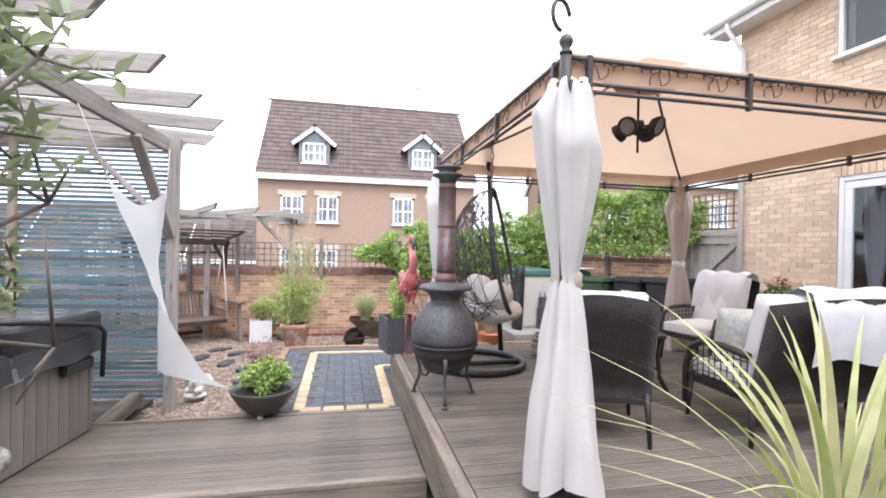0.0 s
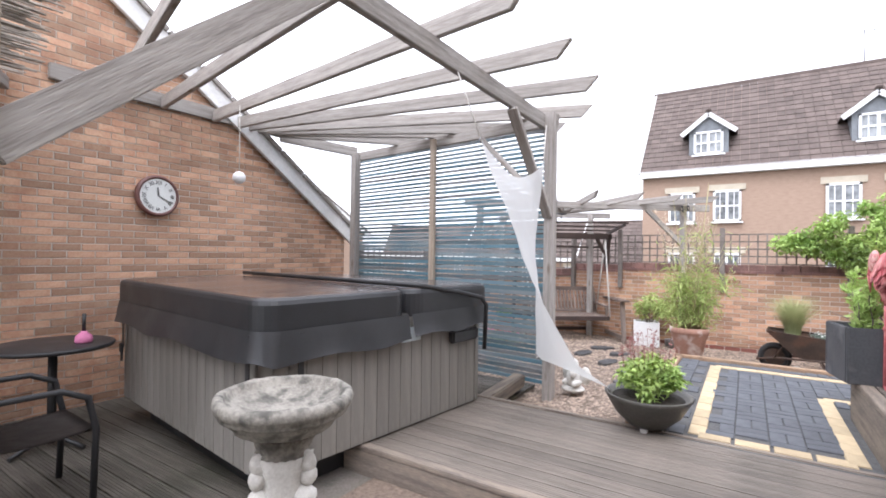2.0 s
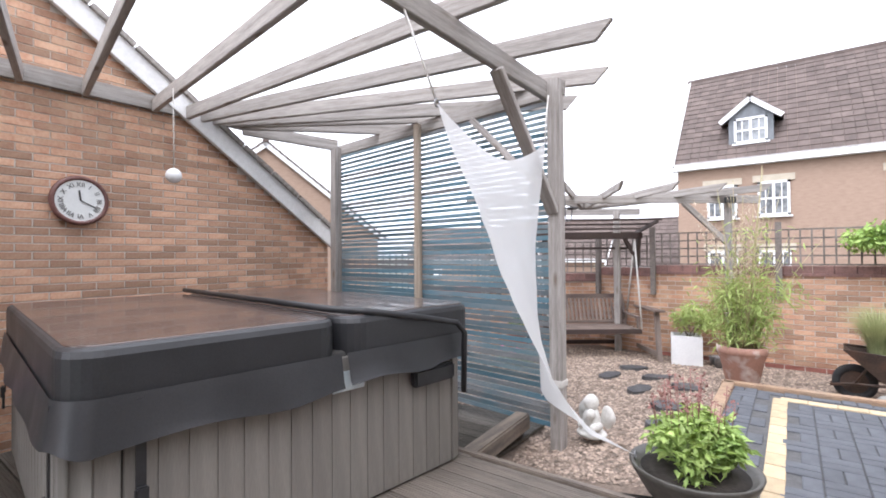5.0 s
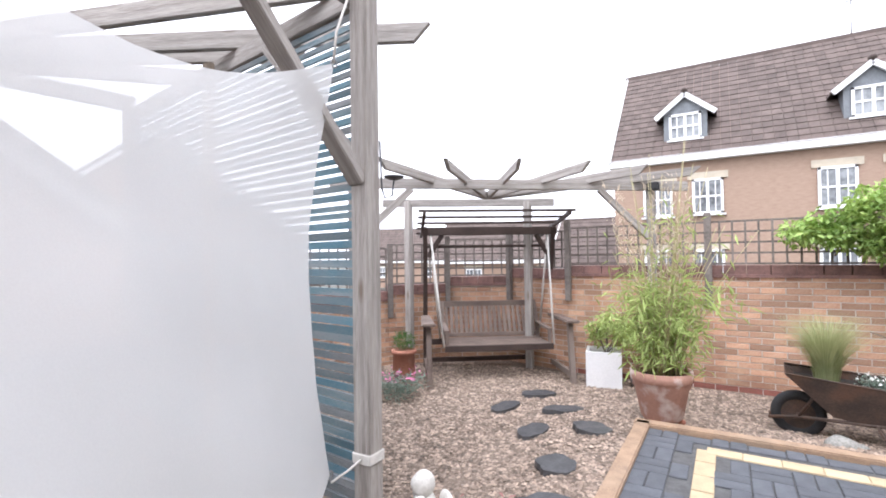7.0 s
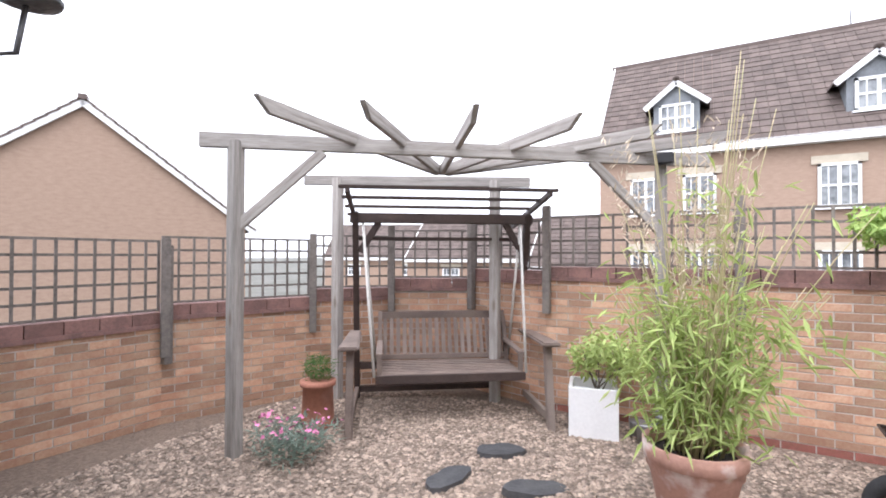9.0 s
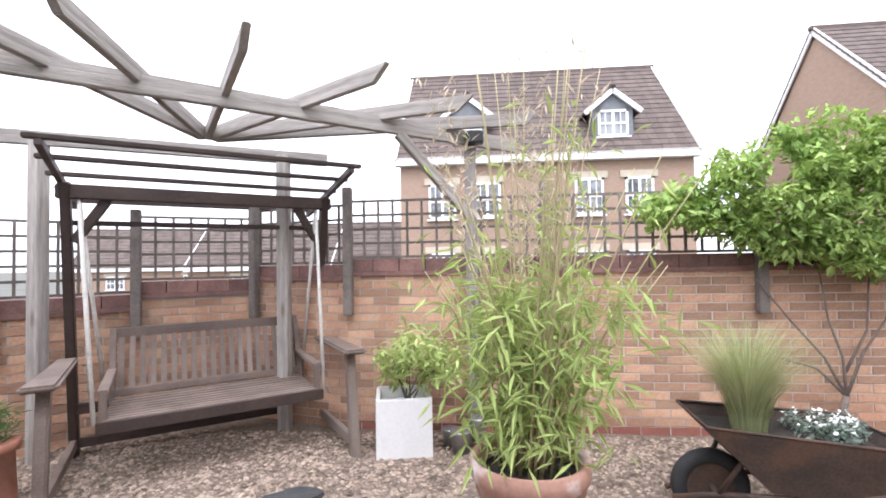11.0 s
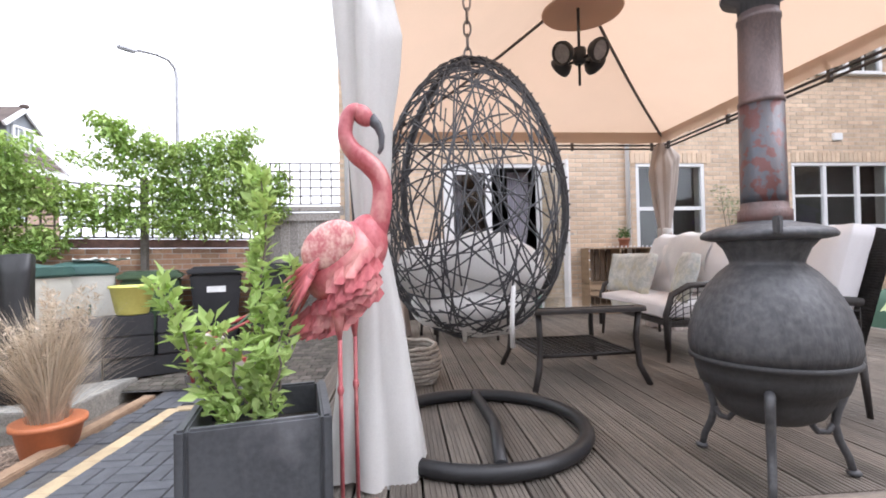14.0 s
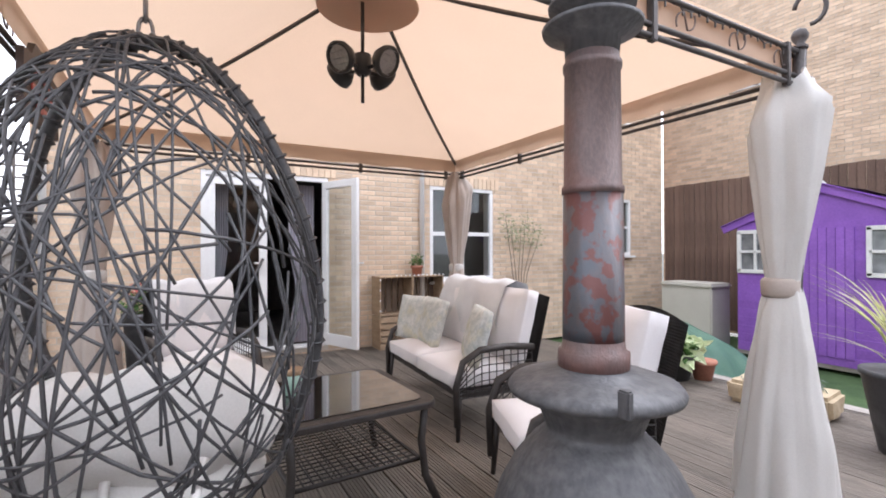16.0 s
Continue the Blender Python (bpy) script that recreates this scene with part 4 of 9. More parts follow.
sheet(bm, [[(GX - 6, y, z) for y, z in ((5.7, 1.50), (0.75, 4.90), (-4.2, 1.5))], [(GX + 0.0, y, z) for y, z in ((5.7, 1.50), (0.75, 4.90), (-4.2, 1.5))]])
solo("roof_garage", bm, "roof_tile", "brown tiled garage roof", "roof", kind="structure")

# ---- pergola over the hot tub ----
perg = thing("pergola", (-4.2, 3.2, -0.18), "weathered grey timber pergola with rafters fanning from the wall", "pergola")


def member(parent, name, a, b, w, h, material="timber", label="", up=(0, 0, 1), cut=0.0):
    """A timber in world places, as a part of parent, its grain along its own x; cut: slanted end."""
    inv = parent.matrix_world.inverted()
    a, b = inv @ Vector(a), inv @ Vector(b)
    d = (b - a).normalized()
    z = Vector(up) - d * d.dot(Vector(up))
    z.normalize()
    turn = Matrix((d, z.cross(d), z)).transposed().to_4x4()
    half = (b - a).length / 2
    bm = B()
    box(bm, (0, 0, 0), (2 * half, w, h), bevel=0.005)
    if cut:
        for v in bm.verts:
            if v.co.x > half - 0.02 and v.co.z < 0:
                v.co.x -= cut
    o = part(name, bm, material, parent, label)
    o.matrix_basis = Matrix.Translation((a + b) / 2) @ turn
    return o


POST_R, POST_M, POST_L, POST_C = (-2.61, 4.92), (-4.15, 5.08), (-5.60, 5.26), (-2.56, 0.74)
for p, z in ((POST_R, 2.66), (POST_L, 2.62)):
    member(perg, "post", (*p, -0.22), (*p, z), 0.10, 0.10, up=(0, 1, 0))
member(perg, "post", (POST_M[0], POST_M[1], -0.2), (POST_M[0], POST_M[1], 2.62), 0.07, 0.05, "timber_warm", up=(0, 1, 0))
member(perg, "beam", (-2.68, 5.0, 2.58), (-2.68, 0.6, 2.58), 0.05, 0.14)
member(perg, "beam", (-2.55, 4.96, 2.60), (-5.68, 5.34, 2.60), 0.05, 0.12)
member(perg, "ledger", (-5.965, 1.9, 2.76), (-5.965, 4.30, 2.76), 0.05, 0.14)
member(perg, "ledger", (-5.95, 4.25, 2.70), (-5.62, 5.30, 2.66), 0.05, 0.13)
RAFT = [((-5.93, 2.40), (-2.0, 1.35)), ((-5.93, 2.82), (-2.0, 2.11)), ((-5.93, 3.36), (-2.0, 2.86)), ((-5.93, 3.66), (-2.0, 3.66)), ((-5.93, 3.80), (-2.02, 4.45)), ((-5.93, 3.92), (-2.28, 5.20)),
        ((-5.93, 4.02), (-2.72, 5.70)), ((-5.90, 4.10), (-3.62, 5.50)), ((-5.88, 4.18), (-4.55, 5.48))]
for a, b in RAFT:
    member(perg, "rafter", (*a, 2.73), (*b, 2.71), 0.045, 0.125, cut=0.10)
member(perg, "brace", (-2.66, 4.10, 2.50), (-2.62, 4.88, 1.62), 0.05, 0.09, up=(1, 0, 0))
member(perg, "brace", (-3.45, 5.02, 2.52), (-2.68, 4.93, 1.75), 0.05, 0.07, up=(0, 1, 0))

screen = thing("slatted_screen", (-4.1, 5.12, -0.2), "slatted screen washed in teal, fixed to pergola posts", "screen")
ang = math.degrees(math.atan2(5.26 - 4.92, -5.60 + 2.61))
srng = random.Random(8)
for i in range(53):
    z = -0.06 + i * 0.0495
    for p, q in ((POST_R, POST_M), (POST_M, POST_L)):
        a, b = Vector((*p, z)), Vector((*q, z))
        d = (b - a).normalized()
        off = Vector((-d.y, d.x, 0)) * -0.055
        j = srng.uniform(-0.006, 0.006)
        inv = screen.matrix_world.inverted()
        bm = B()
        beam(bm, inv @ (a + off + Vector((0, 0, j))), inv @ (b + off + Vector((0, 0, srng.uniform(-0.006, 0.006)))), 0.014, (0.031 if z > 1.45 else 0.040) + srng.uniform(-0.004, 0.004), bevel=0.0)
        part("slat", bm, srng.choice(("slat", "slat", "slat_blue", "slat_grey")), screen)

# seating corner under the reed roof
corner = thing("reed_canopy", (-4.45, 1.10, -0.18), "timber canopy with a dry reed roof", "canopy")
member(corner, "post", (*POST_C, -0.2), (*POST_C, 2.60), 0.10, 0.10, "timber_warm", up=(0, 1, 0))
member(corner, "brace", (-2.60, 0.78, 1.50), (-2.67, 1.95, 2.50), 0.045, 0.12, up=(0, 0, 1))
member(corner, "rafter", (-4.62, 1.10, 2.38), (-5.95, 1.62, 2.56), 0.05, 0.10)
member(corner, "rafter", (-4.3, -0.2, 2.42), (-5.95, -0.2, 2.60), 0.05, 0.10)
V, F = [], []
for i in range(150):
    x = -5.95 + i * 0.0145
    add_box(V, F, (x, -0.9 + srng.uniform(-0.08, 0.08), 2.66 - 0.05 * i / 150 + srng.uniform(0, 0.015)), (0.010, 0, 0), (srng.uniform(-0.03, 0.03), 2.6 + srng.uniform(-0.1, 0.06) - 0.4 * i / 150, 0), (0, 0, 0.009))
for i in range(110):
    y = -0.9 + i * 0.02
    add_box(V, F, (-5.9, y, 0.6), (0.008, 0, 0), (0, 0.012, 0), (srng.uniform(-0.03, 0.03), srng.uniform(-0.02, 0.02), 2.0))
o = rough_mesh("reeds", [tuple(Vector(v) - Vector((-4.45, 1.10, -0.18))) for v in V], F, "reed", corner, kind="stuff")

# ---- corner pergola round the swing seat ----
perg2 = thing("pergola", (-3.6, 8.4, -0.25), "weathered grey corner pergola with fanned rafters over a swing seat", "pergola")
PF, PL, BR, BL = (-1.84, 9.00), (-4.50, 6.93), (-3.36, 9.05), (-4.80, 8.35)
for p, z in ((PF, 2.06), (PL, 2.06), (BR, 1.98), (BL, 2.02)):
    member(perg2, "post", (*p, -0.28), (*p, z), 0.09, 0.09, up=(0, 1, 0))
d = (Vector(PF) - Vector(PL)).normalized()
member(perg2, "beam", (*(Vector(PL) - d * 0.25), 2.06), (*(Vector(PF) + d * 0.45), 2.04), 0.045, 0.11)
d2 = (Vector(BR) - Vector(BL)).normalized()
member(perg2, "beam", (*(Vector(BL) - d2 * 0.35), 2.00), (*(Vector(BR) + d2 * 0.35), 1.96), 0.045, 0.10)
hub = Vector((-3.72, 8.58))
for tip in ((-3.9, 6.6), (-3.4, 7.0), (-2.8, 7.42), (-2.25, 7.93), (-1.79, 8.5), (-1.32, 8.95)):
    e = Vector(tip)
    member(perg2, "rafter", (*(hub + (e - hub).normalized() * 0.06), 2.03), (*e, 2.16), 0.04, 0.095, cut=0.10)
for p, s in ((PL, 1), (PF, -1)):
    q = Vector(p) + d * s * 0.62
    member(perg2, "brace", (*p, 1.42), (*q, 2.0), 0.045, 0.075, up=(0, 0, 1))

# ---- far houses ----
def far_house(name, at, rz, width, depth, eave, ridge, ground, label, dormers=(), windows=(), gable_win=(), brick="far_brick", tiles=(18, 34)):
    """A house with its ridge along local x, its front facing local -y; at: middle of the front wall's foot."""
    h = thing(name, (at[0], at[1], ground), label, "house", rz=rz)
    e, r = eave - ground, ridge - ground
    bm = B()
    w2 = width / 2
    prof = [(0, 0), (depth, 0), (depth, e), (depth / 2, r - 0.12), (0, e)]
    L = [bm.verts.new((-w2, y, z)) for y, z in prof]
    R = [bm.verts.new((w2, y, z)) for y, z in prof]
    bm.faces.new(L)
    bm.faces.new(R[::-1])
    for i in range(5):
        j = (i + 1) % 5
        bm.faces.new((L[i], R[i], R[j], L[j]))
    part("wall", bm, brick, h)
    slope = Vector((0, depth / 2 + 0.25, r - e + 0.05))
    V, F = [], []
    rows, cols = tiles
    for side in (1, -1):
        o0 = Vector((-w2 - 0.15, -0.25 if side > 0 else depth + 0.25, e - 0.05))
        sl = Vector((0, slope.y * side, slope.z))
        up = Vector((0, -sl.z * side, sl.y * side)).normalized() * (0.05)
        if side < 0:
            up = Vector((0, sl.z, -sl.y)).normalized() * 0.05
        if up.z < 0:
            up = -up
        for i in range(rows):
            for j in range(cols):
                a = o0 + sl * (i / rows) + Vector(((width + 0.3) * j / cols, 0, 0)) + up * 0.4
                add_box(V, F, a, Vector(((width + 0.3) / cols * 0.97, 0, 0)), sl * (1.12 / rows) - up * 0.5, up)
    rough_mesh("roof", V, F, "roof_tile", h)
    bm = B()
    beam(bm, (-w2 - 0.2, depth / 2, r + 0.05), (w2 + 0.2, depth / 2, r + 0.05), 0.2, 0.14)
    part("ridge_tiles", bm, "roof_tile", h)
    bm = B()
    box(bm, (0, -0.26, e - 0.10), (width + 0.3, 0.06, 0.26))
    box(bm, (0, -0.12, e - 0.22), (width + 0.3, 0.26, 0.03))
    part("fascia", bm, "white_paint", h)
    for s in (-1, 1):
        bm = B()
        beam(bm, (s * (w2 + 0.1), -0.3, e - 0.08), (s * (w2 + 0.1), depth / 2, r - 0.04), 0.06, 0.24)
        beam(bm, (s * (w2 + 0.1), depth + 0.3, e - 0.08), (s * (w2 + 0.1), depth / 2, r - 0.04), 0.06, 0.24)
        part("bargeboard", bm, "white_paint", h)
    for x, z0, ww, hh in windows:
        far_window(h, x, -0.02, z0 - ground, ww, hh, lintel=True)
    for x, zb, ww, hh in dormers:
        zb -= ground
        y0 = (zb - e) / (slope.z) * slope.y - 0.25
        yb = y0 + 1.9
        bm = B()
        dw = ww + 0.36
        box(bm, (x, (y0 + yb) / 2, zb + hh / 2 + 0.02), (dw, yb - y0, hh + 0.14))
        vs = [bm.verts.new((x + a, y0, z)) for a, z in ((-dw / 2, zb + hh + 0.08), (dw / 2, zb + hh + 0.08), (0, zb + hh + 0.08 + dw * 0.42))]
        bm.faces.new(vs)
        dm = part("dormer", bm, "slate", h)
        for s in (-1, 1):
            bm = B()
            beam(bm, (x + s * (dw / 2 + 0.28), y0 - 0.12, zb + hh - 0.10), (x, y0 - 0.12, zb + hh + 0.08 + dw * 0.44), 0.10, 0.17)
            part("bargeboard", bm, "white_paint", dm)
            bm = B()
            a0, a1 = Vector((x + s * (dw / 2 + 0.3), y0 - 0.1, zb + hh - 0.06)), Vector((x, y0 - 0.1, zb + hh + 0.16 + dw * 0.44))
            bm.free()
            V, F = [], []
            add_box(V, F, a0, a1 - a0, Vector((0, 2.0, 0)), Vector((0, 0, 0.07)))
            rough_mesh("dormer_roof", V, F, "roof_tile", dm)
        bm = B()
        ball(bm, (x, y0 - 0.1, zb + hh + 0.22 + dw * 0.44), (0.12, 0.2, 0.10), 10, 6)
        part("ridge_cap", bm, "roof_tile", dm)
        far_window(h, x, y0 - 0.03, zb, ww, hh)
    return h


def far_window(h, x, y, z0, ww, hh, lintel=False):
    bm = B()
    f = 0.08
    for c, s in (((x, y - 0.03, z0 + f / 2), (ww, 0.08, f)), ((x, y - 0.03, z0 + hh - f / 2), (ww, 0.08, f)), ((x - ww / 2 + f / 2, y - 0.03, z0 + hh / 2), (f, 0.08, hh)), ((x + ww / 2 - f / 2, y - 0.03, z0 + hh / 2), (f, 0.08, hh)),
                 ((x, y - 0.03, z0 + hh / 2), (0.09, 0.07, hh)), ((x, y - 0.03, z0 + hh * 0.5), (ww, 0.05, 0.06))):
        box(bm, c, s)
    for s in (-1, 1):
        box(bm, (x + s * ww / 4, y - 0.03, z0 + hh / 2), (0.03, 0.04, hh))
    w = part("window", bm, "white_pvc", h, "white window with glazing bars")
    bm = B()
    box(bm, (x, y - 0.015, z0 + hh / 2), (ww - 0.04, 0.02, hh - 0.04))
    part("pane", bm, "far_glass", w)
    bm = B()
    box(bm, (x, y - 0.06, z0 - 0.03), (ww + 0.14, 0.14, 0.06))
    part("sill", bm, "white_pvc", w)
    if lintel:
        bm = B()
        box(bm, (x, y - 0.0, z0 + hh + 0.12), (ww + 0.3, 0.06, 0.24))
        part("lintel", bm, "stone", w)


M["far_glass"] = mat("far_window_glass", (0.10, 0.11, 0.12), (0.30, 0.32, 0.33), 0.08, 1.2, 6, 0.0)
far_house("house", (0.36, 22.0), 0, 10.2, 8.2, 4.78, 9.33, -1.6, "buff brick house with a brown tiled roof and two dormers",
          dormers=((-2.66, 5.45, 1.05, 0.95), (2.52, 5.45, 1.05, 0.95)),
          windows=((-3.58, 2.62, 0.98, 1.24), (-1.98, 2.65, 0.95, 1.24), (1.55, 2.65, 0.98, 1.28), (3.25, 2.65, 0.95, 1.28), (-3.58, 0.2, 0.98, 1.2), (-1.98, 0.2, 0.95, 1.2), (1.55, 0.2, 0.98, 1.2), (3.25, 0.2, 0.95, 1.2)))
far_house("house", (14.95, 19.25), -1, 9.1, 8.2, 5.0, 9.38, -1.6, "buff brick house with a white-edged gable and dormers beyond the wisteria",
          dormers=((-1.1, 5.7, 1.05, 0.95), (3.2, 5.7, 1.05, 0.95)), windows=((-3.2, 2.9, 1.0, 1.2), (-1.4, 2.9, 1.0, 1.2), (2.2, 2.9, 1.0, 1.2)))
far_house("house", (-22.1, 9.8), -30, 10.0, 8.0, 2.0, 5.3, -1.6, "brick house with a white-edged gable seen beyond the trellis", windows=((3.2, 0.2, 1.0, 1.2), (0.4, 0.2, 1.0, 1.2)))
far_house("house", (-14.5, 33.0), 10, 10.5, 7.0, 1.0, 3.8, -1.6, "low house with a brown tiled roof in the distance", windows=((3.2, -0.6, 1.2, 1.0), (-2.0, -0.6, 1.2, 1.0)), tiles=(12, 30))
far_house("house", (-27.0, 40.0), 25, 12.0, 8.0, 1.0, 4.2, -1.6, "pale house with a tiled roof in the distance", windows=((-3.2, -0.6, 1.2, 1.0), (2.0, -0.6, 1.2, 1.0)), tiles=(12, 30))
far_house("house", (-6.2, 30.0), 4, 7.5, 7.0, 0.6, 3.5, -1.6, "low garage block with a grey tiled roof", tiles=(12, 26))
aer = thing("roof_aerial", (3.1, 26.1, 9.3), "thin grey television aerial on the ridge of the house", "aerial")
bm = B()
tube(bm, [(0, 0, 0), (0, 0, 1.5)], 0.025, 6)
part("mast", bm, "steel", aer)
bm = B()
tube(bm, [(-0.35, -0.3, 1.30), (0.45, 0.35, 1.55)], 0.014, 6)
for k in range(6):
    c = Vector((-0.35, -0.3, 1.30)).lerp(Vector((0.45, 0.35, 1.55)), k / 5)
    tube(bm, [c + Vector((0.14, -0.17, 0)), c - Vector((0.14, -0.17, 0))], 0.010, 5)
part("antenna", bm, "steel", aer)
lamp = thing("street_lamp", (17.9, 13.6, -1.6), "grey steel street lamp standing beyond the garden wall", "street lamp")
bm = B()
tube(bm, [(0, 0, 0), (0, 0, 6), (0, 0, 10.2), (-0.05, 0.05, 10.6), (-0.25, 0.2, 10.85), (-0.6, 0.5, 10.92), (-1.1, 0.95, 10.85)], 0.085, 10, r_end=0.05)
part("pole", bm, "steel", lamp)
bm = B()
box(bm, (-1.35, 1.17, 10.78), (0.62, 0.24, 0.14), Matrix.Rotation(radians(-41), 3, "Z"), 0.04)
part("lamp_head", bm, "steel", lamp)

# ---- gazebo ----
GX0, GX1, GY0, GY1 = 0.20, 3.38, 1.68, 4.80
gz = thing("gazebo", (1.79, 3.24, DECK), "metal gazebo with a terracotta canopy and scrollwork rails", "gazebo")
GC = [(GX0, GY0), (GX1, GY0), (GX1, GY1), (GX0, GY1)]


def loc(p):
    return Vector(p) - Vector((1.79, 3.24, DECK))


for x, y in GC:
    fx, fy = (0.06, 0.06) if (x, y) == GC[0] else (0.0, 0.0)  # one leg stands askew
    bm = B()
    for dx, dy in ((-0.024, -0.024), (0.024, -0.024), (-0.024, 0.024), (0.024, 0.024)):
        tube(bm, [loc((x + dx + fx, y + dy + fy, DECK)), loc((x + dx, y + dy, 2.40))], 0.012, 8)
    tube(bm, [loc((x + fx, y + fy, DECK)), loc((x, y, 2.54))], 0.028, 10)
    box(bm, loc((x + fx, y + fy, DECK + 0.01)), (0.16, 0.16, 0.02))
    pst = part("post", bm, "gz_metal", gz)
    bm = B()
    lathe(bm, [(0.03, 0), (0.034, 0.012), (0.018, 0.03), (0.032, 0.05), (0.036, 0.07), (0.026, 0.092), (0.004, 0.104)], loc((x, y, 2.53)), 14)
    sx, sy = (1 if x > 1.8 else -1), (1 if y > 3 else -1)
    pts = []
    for k in range(15):
        a = math.pi * 1.45 * k / 14
        pts.append(loc((x + sx * (0.035 + 0.055 * math.sin(a)), y + sy * (0.035 + 0.055 * math.sin(a)) * 0.4, 2.64 + 0.075 * (1 - math.cos(a)))))
    tube(bm, pts, 0.010, 8)
    part("finial", bm, "gz_metal", pst)
for i in range(4):
    a, b = Vector((*GC[i], 0)), Vector((*GC[(i + 1) % 4], 0))
    u = (b - a).normalized()
    bm = B()
    for z in (2.36, 2.40, 2.52):
        tube(bm, [loc(a + Vector((0, 0, z))), loc(b + Vector((0, 0, z)))], 0.011, 8)
    rail = part("rail", bm, "gz_metal", gz)
    L = (b - a).length
    for f in (0.04, 0.34, 0.66, 0.96):
        bm = B()
        box(bm, loc(a + u * L * f + Vector((0, 0, 2.44))), (0.03, 0.03, 0.20), bevel=0.004)
        part("bracket", bm, "gz_metal", rail)
    n = 9
    for k in range(n):
        c = a + u * (L * (k + 0.5) / n) + Vector((0, 0, 2.46))
        pts = []
        for q in range(18):
            t = -1 + 2 * q / 17
            th = t * 2.6
            r = 0.042
            pts.append(loc(c + u * (t * 0.075 + r * 0.55 * math.sin(th * 1.6)) + Vector((0, 0, 0.042 * math.cos(th * 1.3) * (1 if t < 0 else -1) * 0.8))))
        bm = B()
        tube(bm, pts, 0.0036, 5)
        part("scroll", bm, "gz_scroll", rail)
    bm = B()
    pts = [loc(a + u * L * k / 60 + Vector((0, 0, 2.53 - 0.03 * abs(math.sin(k * 0.9)) + 0.004 * math.sin(k * 2.3)))) for k in range(61)]
    tube(bm, pts, 0.004, 5)
    for k in range(60):
        box(bm, pts[k] + Vector((0, 0, -0.012)), (0.006, 0.006, 0.022))
    part("fairy_light_string", bm, "gz_metal", gz, "dark string of small fairy lights")
PEAK = Vector((1.79, 3.24, 3.26))
bm = B()
N = 14
for i in range(4):
    a, b = Vector((*GC[i], 2.545)), Vector((*GC[(i + 1) % 4], 2.545))
    rows = []
    for j in range(N):
        t = j / (N - 1) * 0.93
        row = []
        for k in range(N):
            p = a.lerp(b, k / (N - 1)).lerp(PEAK, t)
            p.z -= 0.07 * math.sin(math.pi * t / 0.93) * math.sin(math.pi * k / (N - 1)) + 0.05 * math.sin(math.pi * t / 0.93)
            row.append(loc(p))
        rows.append(row)
    sheet(bm, rows)
    inward = (Vector((1.79, 3.24, 0)) - Vector((*((a + b) / 2).xy, 0))).normalized() * 0.022
    sheet(bm, [[loc(a.lerp(b, k / 30) + inward + Vector((0, 0, z + (0.006 * math.sin(k * 1.3) if z < 0 else 0)))) for k in range(31)] for z in (0.0, -0.06, -0.125)])
part("canopy", bm, "canopy", gz, "faded terracotta canopy cloth")
bm = B()
for i in range(4):
    q0, q1 = Vector((*GC[i], 2.62)).lerp(PEAK + Vector((0, 0, 0.03)), 0.86), Vector((*GC[(i + 1) % 4], 2.62)).lerp(PEAK + Vector((0, 0, 0.03)), 0.86)
    sheet(bm, [[loc(q0.lerp(q1, k / 6)) for k in range(7)], [loc(q0.lerp(q1, k / 6).lerp(PEAK + Vector((0, 0, 0.06)), 0.97)) for k in range(7)]])
part("vent_cap", bm, "canopy", gz)
for i in range(4):
    bm = B()
    a = Vector((*GC[i], 2.52))
    pts = []
    for k in range(12):
        t = k / 11
        p = a.lerp(PEAK, t)
        p.z -= 0.05 * math.sin(math.pi * t) + 0.02
        pts.append(loc(p))
    tube(bm, pts, 0.013, 8)
    part("roof_rib", bm, "gz_metal", gz)
bm = B()
lathe(bm, [(0.02, 0), (0.30, 0.004), (0.31, 0.016), (0.24, 0.02)], loc((1.79, 3.24, 3.05)), 28)
part("vent_ring", bm, "canopy", gz)


